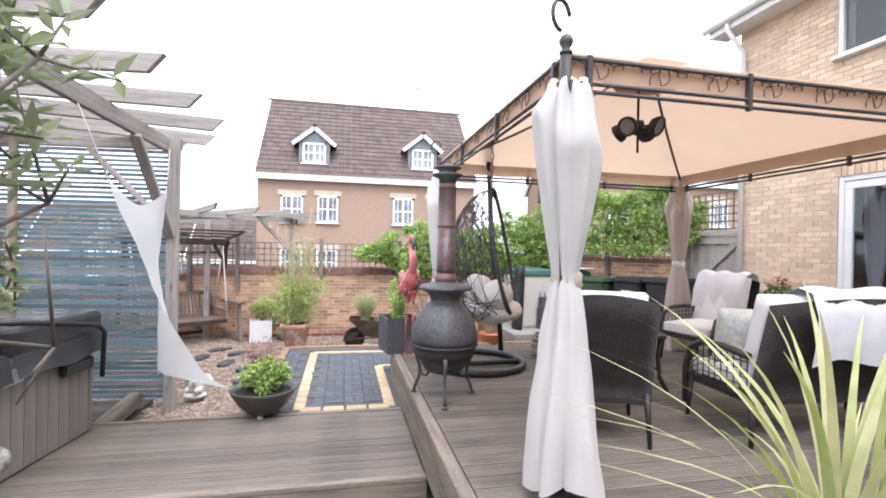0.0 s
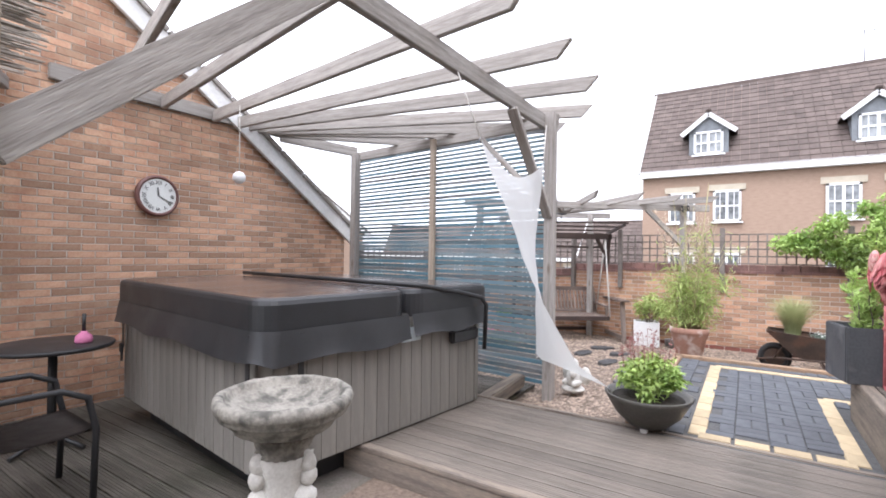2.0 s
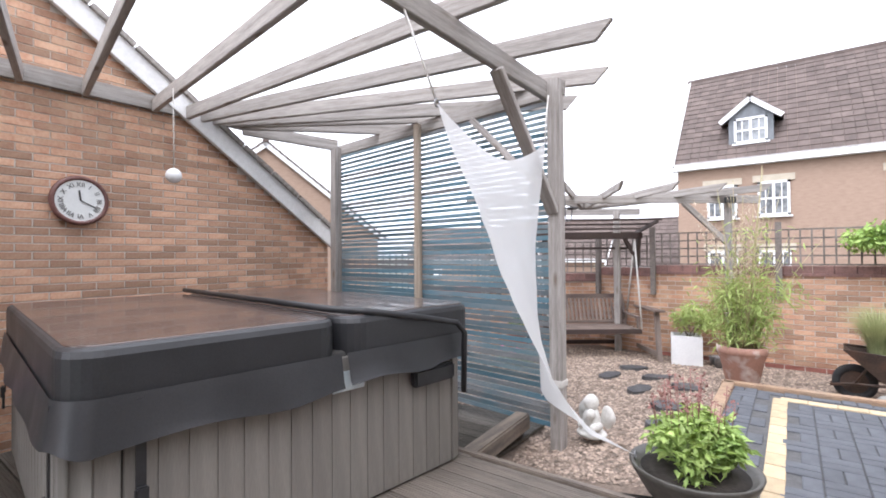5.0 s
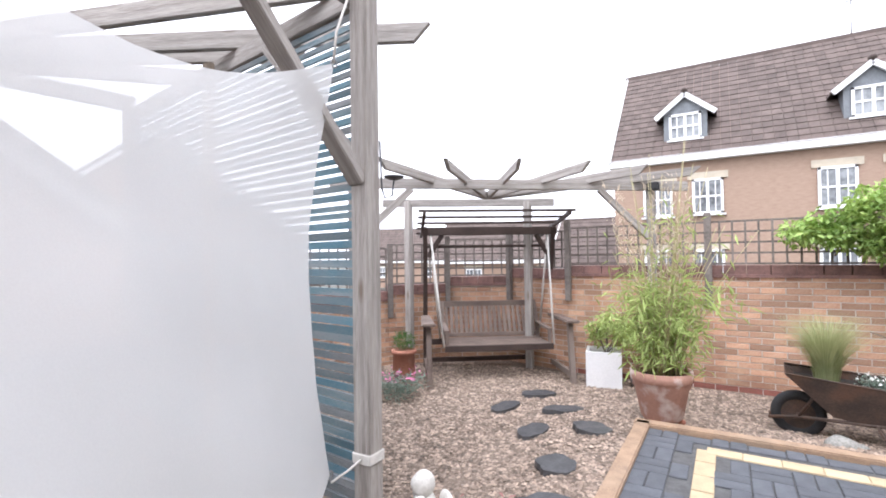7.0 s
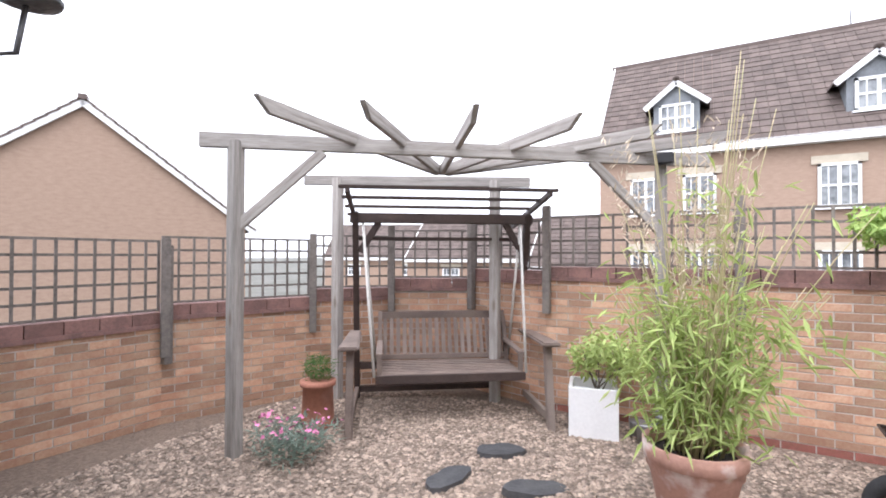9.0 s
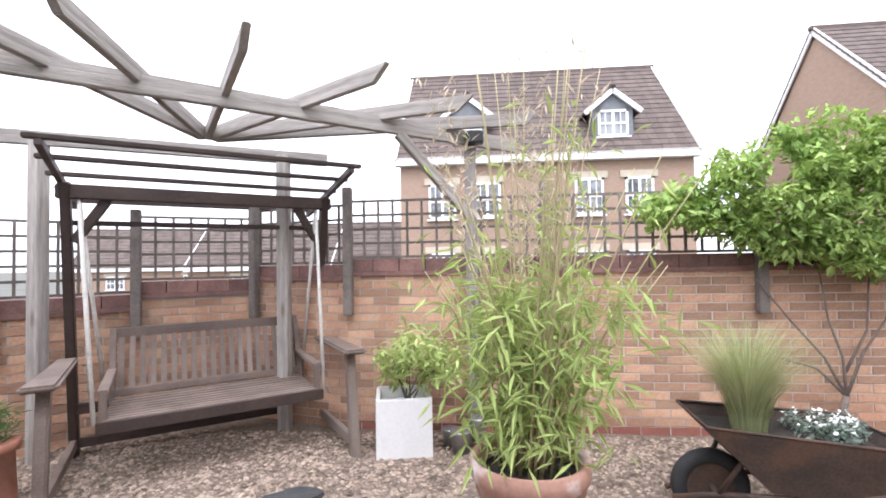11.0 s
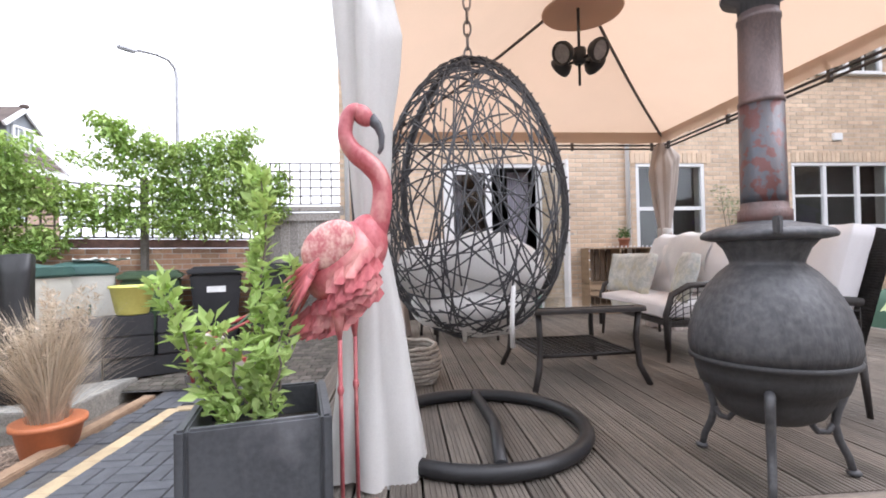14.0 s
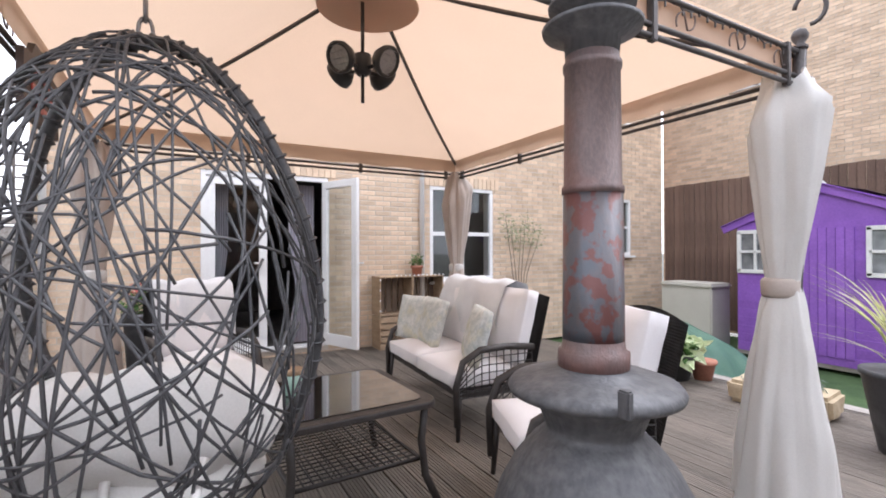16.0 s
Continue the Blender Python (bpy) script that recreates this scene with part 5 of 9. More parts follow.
def gathered_curtain(x, y, top, label, material, band="canvas_beige", seed=1, size=1.0, lean=(0, 0), waist=1.41, squash=1.0, hem=0.0):
    """A tied-back gazebo curtain hanging in a bundle round a post."""
    c = thing("gazebo_curtain", (x, y, DECK), label, "curtain", "gazebo curtains")
    r = random.Random(seed)
    ph = [r.uniform(0, 6.28) for _ in range(4)]
    bm = B()
    H = top - DECK
    w = waist - DECK
    rings = []
    for j in range(46):
        z = hem + (H - hem) * j / 45
        if z < w:
            t = 1 - z / w
            rad = 0.075 + 0.165 * t ** 0.75
        else:
            t = (z - w) / (H - w)
            rad = 0.072 + 0.155 * t ** 0.95
        rad *= size
        ring = []
        for k in range(72):
            a = k * math.tau / 72
            g = noise.noise((2.6 * math.cos(a) + seed * 3, 2.6 * math.sin(a), 0.35 * z))
            g2 = noise.noise((1.2 * math.cos(a), 1.2 * math.sin(a) + seed, 1.1 * z))
            w2 = a + 0.45 * math.sin(2 * a + ph[2]) + 0.10 * math.sin(2.2 * z + ph[3])
            crease = 1 - abs(math.sin(2.5 * w2 + ph[0])) ** 0.6
            fold = -0.34 * crease + 0.10 + 0.26 * g2 + 0.22 * (abs(g) - 0.2) + 0.07 * math.sin(7 * w2 + ph[1]) * (0.4 + abs(g2))
            rr = rad * (1 + fold * (0.55 + 0.45 * abs(z - w) / max(w, H - w))) + 0.012 * noise.noise((math.cos(a) * 2, math.sin(a) * 2, z * 4 + seed))
            if z > w:
                t = (z - w) / (H - w)
                start = 0.74 + 0.10 * math.sin(a + ph[1]) + 0.05 * math.sin(3 * a + ph[2])
                if t > start:
                    rr *= 1 - 0.62 * ((t - start) / (1 - start)) ** 0.8 * (1 + 0.18 * math.sin(6 * a + ph[0]))
            rr = max(rr, 0.058)
            sag = lean[0] * (z / H), lean[1] * (z / H)
            ring.append(bm.verts.new((rr * math.cos(a) + sag[0], rr * math.sin(a) * squash + sag[1], z + (0.02 * math.sin(3 * a + ph[0]) if j in (0,) else 0) + (0.03 * math.sin(5 * a + ph[1]) if j == 45 else 0))))
        rings.append(ring)
    for A, Bq in zip(rings, rings[1:]):
        for k in range(72):
            f = bm.faces.new((A[k], A[(k + 1) % 72], Bq[(k + 1) % 72], Bq[k]))
            f.smooth = True
    bm.faces.new(rings[-1])
    part("cloth", bm, material, c)
    bm = B()
    lathe(bm, [(0.083 * size, -0.045), (0.092 * size, -0.03), (0.094 * size, 0.03), (0.083 * size, 0.045)], (0, 0, w), 24, wobble=lambda a, z: 1 + 0.03 * math.sin(5 * a))
    part("tie_band", bm, band, c, "pale pinkish tie band")
    return c


gathered_curtain(GX0 + 0.06, GY0 + 0.06, 2.40, "white canvas gazebo curtain tied round its post", "canvas_white", seed=1, size=0.84, lean=(-0.02, -0.02), hem=0.07)
gathered_curtain(GX0 + 0.02, GY1, 2.44, "white canvas gazebo curtain tied beside the flamingo", "canvas_white", seed=2, waist=1.25, size=0.78)
gathered_curtain(GX1, GY0, 2.40, "beige gazebo curtain tied round its post by the house", "canvas_beige", "canvas_white", seed=3, size=0.85)
gathered_curtain(GX1, GY1, 2.40, "beige gazebo curtain tied round its post by the gate", "canvas_beige", "canvas_white", seed=4, size=0.85)

fan = thing("heater_lamp_cluster", (1.72, 3.30, 2.62), "black patio heater with three round lamps hanging from the canopy", "patio heater")
bm = B()
tube(bm, [(0, 0, 0.46), (0, 0, 0.12)], 0.012, 6)
lathe(bm, [(0.05, 0.12), (0.055, 0.10), (0.05, 0.02), (0.03, 0.0)], (0, 0, 0.0), 14)
tube(bm, [(0, 0, 0), (0, 0, -0.16)], 0.011, 8)
part("body", bm, "black_plastic", fan)
for k in range(4):
    a = k * math.tau / 4 + 0.5
    bm = B()
    c = Vector((0.17 * math.cos(a), 0.17 * math.sin(a), 0.05))
    rot = Matrix.Rotation(a, 3, "Z") @ Matrix.Rotation(radians(115), 3, "Y")
    g = B()
    lathe(g, [(0.0, -0.05), (0.06, -0.045), (0.085, 0.0), (0.088, 0.03), (0.075, 0.034), (0.07, 0.02), (0.0, 0.012)], (0, 0, 0), 20)
    bmesh.ops.transform(g, matrix=Matrix.Translation(c) @ rot.to_4x4(), verts=g.verts)
    h = part("lamp_head", g, "black_plastic", fan)
    bm.free()
    g = B()
    lathe(g, [(0.0, 0.022), (0.066, 0.024)], (0, 0, 0), 18)
    for q in range(5):
        tube(g, [(-0.066 + 0.033 * q, -0.05, 0.03), (-0.066 + 0.033 * q, 0.05, 0.03)], 0.002, 4)
    bmesh.ops.transform(g, matrix=Matrix.Translation(c) @ rot.to_4x4(), verts=g.verts)
    part("lens", g, "steel", h)
    g = B()
    tube(g, [(0, 0, 0.03), c], 0.012, 6)
    part("arm", g, "black_plastic", fan)

sign = thing("hanging_sign", (1.69, 4.76, 2.12), "dark brown shaped wooden sign hanging from the gazebo rail", "sign")
bm = B()
edge = [(-0.28, 0.0), (0.28, 0.0), (0.28, 0.25), (0.17, 0.26), (0.12, 0.32), (-0.12, 0.32), (-0.17, 0.26), (-0.28, 0.25)]
fa, ba = [[bm.verts.new((x, y, z)) for x, z in edge] for y in (-0.012, 0.012)]
bm.faces.new(fa)
bm.faces.new(ba[::-1])
for i in range(8):
    bm.faces.new((fa[i], ba[i], ba[(i + 1) % 8], fa[(i + 1) % 8]))
part("board", bm, "swing_dark", sign)
for z, w in ((0.20, 0.30), (0.13, 0.38), (0.065, 0.24)):
    bm = B()
    box(bm, (0, -0.016, z), (w, 0.006, 0.032), bevel=0.002)
    part("lettering_bar", bm, "red_paint", sign, "faded red line of lettering")
for x in (-0.2, 0.2):
    bm = B()
    tube(bm, [(x, 0.0, 0.25), (x, 0.04, 0.27)], 0.004, 6)
    part("hook", bm, "steel", sign)
wl = thing("alarm_box", (4.965, -2.10, 2.86), "small white plastic sensor box on the brick wall", "sensor")
bm = B()
box(bm, (-0.02, 0, 0.06), (0.06, 0.15, 0.12), bevel=0.012)
part("housing", bm, "white_pvc", wl)

# ---- cast-iron stove ----
stove = thing("garden_stove", (-0.03, 3.29, DECK), "round black cast-iron garden stove with a rusty flue", "stove")
bm = B()
lathe(bm, [(0.05, 0.215), (0.12, 0.222), (0.165, 0.25), (0.195, 0.30), (0.21, 0.345), (0.235, 0.35), (0.25, 0.40), (0.256, 0.435), (0.272, 0.44), (0.274, 0.452), (0.266, 0.458)], seg=40)
part("bowl", bm, "iron_bowl", stove)
bm = B()
lathe(bm, [(0.266, 0.458), (0.274, 0.50), (0.268, 0.555), (0.245, 0.635), (0.205, 0.71), (0.160, 0.765), (0.132, 0.79), (0.120, 0.80), (0.124, 0.815), (0.140, 0.855), (0.168, 0.888)], seg=40)
part("body", bm, "iron", stove)
bm = B()
lathe(bm, [(0.10, 0.882), (0.185, 0.888), (0.216, 0.896), (0.220, 0.908), (0.208, 0.924), (0.16, 0.94), (0.09, 0.955), (0.085, 0.97)], seg=40)
part("rim_plate", bm, "iron", stove)
bm = B()
lathe(bm, [(0.084, 0.955), (0.090, 0.96), (0.090, 1.0), (0.080, 1.005), (0.077, 1.03), (0.072, 1.04), (0.070, 1.40), (0.078, 1.405), (0.078, 1.42), (0.073, 1.425), (0.070, 1.72), (0.074, 1.725), (0.074, 1.74), (0.068, 1.745), (0.068, 1.83)], seg=28)
fl = part("flue", bm, "rust_flue", stove, "rusty brown flue pipe")
bm = B()
lathe(bm, [(0.0775, 1.03), (0.0775, 1.06), (0.075, 1.403)], seg=28)
part("flue_sleeve", bm, "flue_patch", fl, "blue-grey pipe with red rust patches")
bm = B()
lathe(bm, [(0.068, 1.76), (0.071, 1.80), (0.125, 1.825), (0.128, 1.835), (0.07, 1.84), (0.072, 1.87), (0.11, 1.885), (0.112, 1.895), (0.0, 1.93)], seg=28)
part("flue_cap", bm, "iron", fl)
for k in range(3):
    a = radians(20 + 120 * k)
    bm = B()
    scroll = [(0.195, 0.325), (0.215, 0.355), (0.245, 0.362), (0.264, 0.340), (0.262, 0.300), (0.238, 0.245), (0.226, 0.190), (0.242, 0.130), (0.272, 0.070), (0.285, 0.020)]
    tube(bm, [(q * math.cos(a), q * math.sin(a), z) for q, z in scroll], 0.018, 8, r_end=0.013)
    ball(bm, (0.288 * math.cos(a), 0.288 * math.sin(a), 0.014), (0.026, 0.026, 0.014), 8, 6)
    tube(bm, [(q * math.cos(a), q * math.sin(a), z) for q, z in ((0.228, 0.20), (0.200, 0.165), (0.165, 0.165), (0.145, 0.190), (0.155, 0.225), (0.170, 0.245))], 0.012, 6)
    part("leg", bm, "iron", stove)
bm = B()
box(bm, (-0.20, 0.12, 0.935), (0.03, 0.02, 0.06), bevel=0.004)
part("damper_handle", bm, "iron", stove)

# ---- hanging egg chair ----
egg = thing("hanging_egg_chair", (0.42, 4.36, DECK), "charcoal woven hanging egg chair with white cushions on a ring stand", "chair")
EC, ER, EH = Vector((-0.05, 0.02, 1.11)), 0.41, 0.62
face = Vector((math.cos(radians(-28)), math.sin(radians(-28)), 0.24)).normalized()


def shell(d, k=1.0):
    """The egg's surface in a direction; narrower at the top."""
    w = ER * (1 - 0.16 * d.z)
    return EC + Vector((d.x * w, d.y * w, d.z * EH)) * k


bm = B()
er = random.Random(11)
made = 0
while made < 185:
    d0 = Vector((er.gauss(0, 1), er.gauss(0, 1), er.gauss(0, 1))).normalized()
    d1 = Vector((er.gauss(0, 1), er.gauss(0, 1), er.gauss(0, 1))).normalized()
    ang = d0.angle(d1)
    if not 0.6 < ang < 1.9 or d0.dot(face) > 0.26 or d1.dot(face) > 0.26:
        continue
    pts = []
    ok = True
    for q in range(15):
        t = q / 14
        d = (d0 * math.sin((1 - t) * ang) + d1 * math.sin(t * ang)) / math.sin(ang)
        if d.dot(face) > 0.27:
            ok = False
        pts.append(shell(d.normalized(), 1 + er.uniform(-0.008, 0.008)))
    if ok:
        tube(bm, pts, er.uniform(0.0027, 0.0042), 5)
        made += 1
part("weave", bm, "rattan_grey", egg)
bm = B()
side = face.cross(Vector((0, 0, 1))).normalized()
upv = side.cross(face)
rim = []
for k in range(64):
    a = k * math.tau / 64
    d = (face * 0.27 + (side * math.cos(a) + upv * math.sin(a)) * 0.963).normalized()
    rim.append(shell(d, 1.0))
tube(bm, rim, 0.017, 8, closed=True)
for k in range(64):
    p, q = rim[k], rim[(k + 1) % 64]
    c = (p + q) / 2
    t = (q - p).normalized()
    o1 = t.orthogonal().normalized() * 0.0205
    o2 = t.cross(o1)
    tube(bm, [c + o1 * math.cos(s) + o2 * math.sin(s) + t * (s / 6.28 - 0.5) * 0.016 for s in [j * math.tau / 7 for j in range(8)]], 0.0045, 4)
part("rim", bm, "rattan_grey", egg)
for c, s, r in (((-0.02, 0.02, 0.62), (0.28, 0.28, 0.12), 0), ((-0.10, 0.18, 0.79), (0.12, 0.20, 0.13), 0.4), ((-0.18, -0.02, 0.81), (0.10, 0.20, 0.15), 0.1), ((-0.06, -0.18, 0.77), (0.15, 0.13, 0.13), -0.4), ((0.01, 0.02, 0.685), (0.17, 0.20, 0.085), 0)):
    bm = B()
    ball(bm, c, s, 24, 16, Matrix.Rotation(r, 3, "Z"))
    for v in bm.verts:
        v.co += Vector((1, 1, 1)) * 0.022 * noise.noise(v.co * 9)
    part("cushion", bm, "cushion_w", egg)
for s in (0.06, -0.10):
    bm = B()
    tube(bm, [(-0.25 + s, 0.0 + s, 0.78), (-0.30 + s, 0.02 + s, 0.72), (-0.31 + s, 0.03 + s, 0.60), (-0.27 + s, 0.02 + s, 0.50)], 0.010, 6)
    part("cushion_tie", bm, "cushion_w", egg)
bm = B()
ring = [(0.12 + 0.50 * math.cos(k * math.tau / 48), -0.04 + 0.50 * math.sin(k * math.tau / 48), 0.035) for k in range(48)]
tube(bm, ring, 0.034, 12, closed=True)
tube(bm, [(-0.36, -0.05, 0.05), (0.12, -0.12, 0.035), (0.6, -0.1, 0.04)], 0.028, 10)
stand = part("ring_base", bm, "black_plastic", egg)
bm = B()
tube(bm, [(0.22, 0.42, 0.05), (0.20, 0.46, 0.5), (0.16, 0.54, 1.0), (0.12, 0.56, 1.5), (0.08, 0.50, 1.9), (0.02, 0.36, 2.10), (-0.04, 0.18, 2.18), (-0.05, 0.02, 2.17)], 0.026, 10)
part("stand_pole", bm, "black_plastic", stand)
bm = B()
for k in range(7):
    c = Vector((-0.05, 0.02, 1.75 + 0.06 * k))
    v = k % 2
    tube(bm, [c + Vector(((0.016 if v else 0) * math.cos(s), (0 if v else 0.016) * math.cos(s), 0.036 * math.sin(s))) for s in [j * math.tau / 12 for j in range(12)]], 0.005, 6, closed=True)
part("chain", bm, "steel", egg)

# the egg hangs clear of its stand, towards the table
_grow = Matrix.Translation((-1.687, 4.826, 1.164)) @ Matrix.Scale(1.15, 4) @ Matrix.Translation((1.687, -4.826, -1.164))
for o in list(egg.children) + list(stand.children):
    if o != stand:
        o.matrix_basis = egg.matrix_world.inverted() @ _grow @ egg.matrix_world @ o.matrix_basis

# ---- hot tub ----
tub = thing("hot_tub", (-4.66, 3.36, -0.18), "grey clad hot tub with a folded black and brown cover", "hot tub", rz=-7)
TW = 1.06


def rounded_slab(bm, x0, x1, y0, y1, z0, z1, r, edge=0.02):
    """A slab with rounded corners in plan."""
    pts = []
    for cx, cy, a0 in ((x1 - r, y1 - r, 0), (x0 + r, y1 - r, 90), (x0 + r, y0 + r, 180), (x1 - r, y0 + r, 270)):
        for k in range(7):
            a = radians(a0 + 15 * k)
            pts.append((cx + r * math.cos(a), cy + r * math.sin(a)))
    cx, cy = (x0 + x1) / 2, (y0 + y1) / 2
    rings = []
    for f, z in ((0.0, z0), (0.0, z1 - edge), (edge * 0.3, z1 - edge * 0.3), (edge, z1)):
        ring = []
        for x, y in pts:
            d = Vector((x - cx, y - cy))
            k = 1 - f / d.length
            ring.append(bm.verts.new((cx + d.x * k, cy + d.y * k, z)))
        rings.append(ring)
    n = len(pts)
    for A, Bq in zip(rings, rings[1:]):
        for k in range(n):
            bm.faces.new((A[k], A[(k + 1) % n], Bq[(k + 1) % n], Bq[k]))
    bm.faces.new(rings[0][::-1])
    bm.faces.new(rings[-1])


bm = B()
rounded_slab(bm, -TW + 0.16, TW - 0.16, -TW + 0.16, TW - 0.16, 0.0, 0.18, 0.12)
part("plinth", bm, "black_plastic", tub)
bm = B()
rounded_slab(bm, -TW + 0.014, TW - 0.014, -TW + 0.014, TW - 0.014, 0.165, 0.90, 0.15)
part("cabinet", bm, "tub_gap", tub)
pr = B()
box(pr, (0, 0, 0), (0.016, 0.112, 0.70), bevel=0.004)
pm = bpy.data.meshes.new("panel_board")
pr.to_mesh(pm)
pr.free()
pm.materials.append(M["tub_side"])
for s in range(4):
    spots = [(0, TW - 0.008, -TW + 0.165 + (2 * TW - 0.33) * (k + 0.5) / 16) for k in range(16)]
    spots += [(15 + 30 * k, TW - 0.158 + 0.15 * math.cos(radians(15 + 30 * k)), TW - 0.158 + 0.15 * math.sin(radians(15 + 30 * k))) for k in range(3)]
    for a, x, y in spots:
        o = new("panel_board", pm)
        o.parent = tub
        o.matrix_basis = pose(0, 0, 0, 0, 0, 90 * s) @ pose(x, y, 0.525, 0, 0, a) @ Matrix.Diagonal((1, 0.72 if a else 1, 1, 1))
CV = 1.09
for y0, y1 in ((-CV, 0.05), (0.065, CV)):
    bm = B()
    rounded_slab(bm, -CV, CV, y0, y1, 0.88, 1.055, 0.13, 0.03)
    cov = part("cover_half", bm, "tub_cover", tub)
    bm = B()
    rounded_slab(bm, -CV + 0.035, CV - 0.035, y0 + 0.03, y1 - 0.01, 1.05, 1.060, 0.11, 0.008)
    part("cover_top", bm, "tub_top", cov, "glossy brown vinyl top")
    bm = B()
    grid = []
    path = []
    for k in range(17):
        path.append((CV + 0.006, y0 + 0.12 + (y1 - y0 - 0.14) * k / 16)) if y0 < 0 else path.append((CV + 0.006, y0 + (y1 - y0 - 0.13) * k / 16))
    if y0 < 0:
        arc = [(CV - 0.124 + 0.13 * math.sin(radians(a)), -CV + 0.124 - 0.13 * math.cos(radians(a))) for a in range(0, 90, 12)]
        path = [(-CV + 0.13 + (2 * CV - 0.26) * k / 24, -CV - 0.006) for k in range(24)] + arc + path
    for j, z in enumerate((0.90, 0.85, 0.78, 0.74 if y0 < 0 else 0.76)):
        out = 0.004 + 0.012 * j
        row = []
        for k, (px, py) in enumerate(path):
            d = Vector((px, py)).normalized()
            row.append((px + d.x * (out + 0.008 * math.sin(k * 0.9) * j / 3), py + d.y * (out + 0.008 * math.sin(k * 0.9) * j / 3), z + (0.012 * math.sin(k * 0.55) if j == 3 else 0)))
        grid.append(row)
    sheet(bm, grid)
    part("cover_skirt", bm, "tub_cover", cov)
bm = B()
tube(bm, [(-1.08, 0.08, 1.085), (0.95, 0.08, 1.085), (1.06, 0.24, 1.07), (1.12, 0.56, 1.02), (1.15, 0.84, 0.97), (1.165, 0.895, 0.91), (1.15, 0.90, 0.58)], 0.017, 10)
part("cover_lifter", bm, "black_plastic", tub)
bm = B()
box(bm, (1.09, 0.70, 0.70), (0.05, 0.34, 0.09), bevel=0.012)
part("lifter_bracket", bm, "black_plastic", tub)
bm = B()
box(bm, (1.066, 0.10, 0.765), (0.008, 0.20, 0.09), bevel=0.002)
part("data_plate", bm, "sky_blue_label", tub, "pale blue data plate")
for m in (pose(1.10, -0.85, 0), pose(0.98, -1.10, 0, 0, 0, -90), pose(-0.85, -1.10, 0, 0, 0, -90)):
    bm = B()
    box(bm, (0.0, 0, 0.72), (0.006, 0.035, 0.32))
    box(bm, (0.012, 0, 0.56), (0.022, 0.045, 0.07), bevel=0.006)
    box(bm, (0.008, 0, 0.50), (0.014, 0.03, 0.08), bevel=0.004)
    bmesh.ops.transform(bm, matrix=m, verts=bm.verts)
    part("strap", bm, "black_plastic", tub)
tub.matrix_world = pose(-4.15, 3.14, -0.18, 0, 0, -7) @ Matrix.Diagonal((1.12, 0.965, 1.10, 1))

# ---- shade sail tied between pergola and pot ----
bm = B()
TL, TR, BT, RB = Vector((-2.49, 3.24, 2.02)), Vector((-2.60, 4.70, 2.13)), Vector((-1.80, 3.97, 0.27)), Vector((-2.66, 4.72, 0.24))
SAIL_EDGE = [(0.0, TL), (0.30, Vector((-2.32, 3.34, 1.46))), (0.52, Vector((-2.18, 3.40, 1.08))), (0.72, Vector((-2.0, 3.40, 0.76))), (0.86, Vector((-1.88, 3.52, 0.50))), (1.0, BT)]
grid = []
for i in range(41):
    s = i / 40
    row = []
    k = max(i for i in range(5) if SAIL_EDGE[i][0] <= s or i == 0)
    left = SAIL_EDGE[k][1].lerp(SAIL_EDGE[k + 1][1], (s - SAIL_EDGE[k][0]) / (SAIL_EDGE[k + 1][0] - SAIL_EDGE[k][0]))
    if s < 0.74:
        right = TR.lerp(RB, s / 0.74) + Vector((0.02, -0.15, 0)) * math.sin(math.pi * s / 0.74)
    else:
        q = (s - 0.74) / 0.26
        right = RB.lerp(BT, q ** 0.55) + Vector((-0.04, -0.10, 0.05)) * math.sin(math.pi * q ** 0.55)
    for j in range(25):
        t = j / 24
        p = left.lerp(right, t)
        edge = math.sin(math.pi * t)
        p += Vector((0.05 * edge * math.sin(math.pi * s), 0, 0))
        p += Vector((0.005 * math.sin(t * 9 + s * 7) + 0.026 * noise.noise((t * 4, s * 5, 2)) + 0.007 * noise.noise((t * 13, s * 15, 5)), 0, -0.20 * edge * (1 - s) ** 4))
        row.append(p)
    grid.append(row)
sheet(bm, grid)
sail = solo("shade_sail", bm, "sail", "white shade sail tied slackly between pergola and plant bowl", "shade sail")
for pts in ([TL, (-2.58, 3.22, 2.28), (-2.68, 3.20, 2.56)], [TR, (-2.60, 4.72, 2.28), (-2.63, 4.84, 2.52)], [RB, (-2.63, 4.80, 0.27), (-2.61, 4.865, 0.30)]):
    bm = B()
    tube(bm, pts, 0.006, 6)
    part("rope", bm, "rope", sail)
for row, col in ((0, 0), (0, 24), (29, 24), (40, 0)):
    bm = B()
    c = grid[row][col]
    tube(bm, [c + Vector((0, 0.018 * math.cos(k * 0.524), 0.018 * math.sin(k * 0.524))) for k in range(12)], 0.004, 6, closed=True)
    part("eyelet", bm, "steel", sail)

# ---- foliage helpers ----
def leaves(name, spots, size, material, parent=None, aspect=2.2, droop=0.3, seed=1, kind="stuff", fold=0.25):
    """Many small pointed leaves at spots, as one mesh."""
    r = random.Random(seed)
    V, F = [], []
    for p in spots:
        p = Vector(p)
        d = Vector((r.gauss(0, 1), r.gauss(0, 1), r.gauss(0, 0.5) - droop)).normalized()
        s = d.cross(Vector((r.gauss(0, 0.5), r.gauss(0, 0.5), 1))).normalized()
        n = s.cross(d)
        l = size * r.uniform(0.6, 1.25)
        w = l / aspect / 2
        k = len(V)
        V += [tuple(p), tuple(p + d * l * 0.45 + s * w + n * w * fold), tuple(p + d * l - n * l * 0.12), tuple(p + d * l * 0.45 - s * w + n * w * fold)]
        F += [(k, k + 1, k + 2), (k, k + 2, k + 3)]
    return rough_mesh(name, V, F, material, parent, kind="")


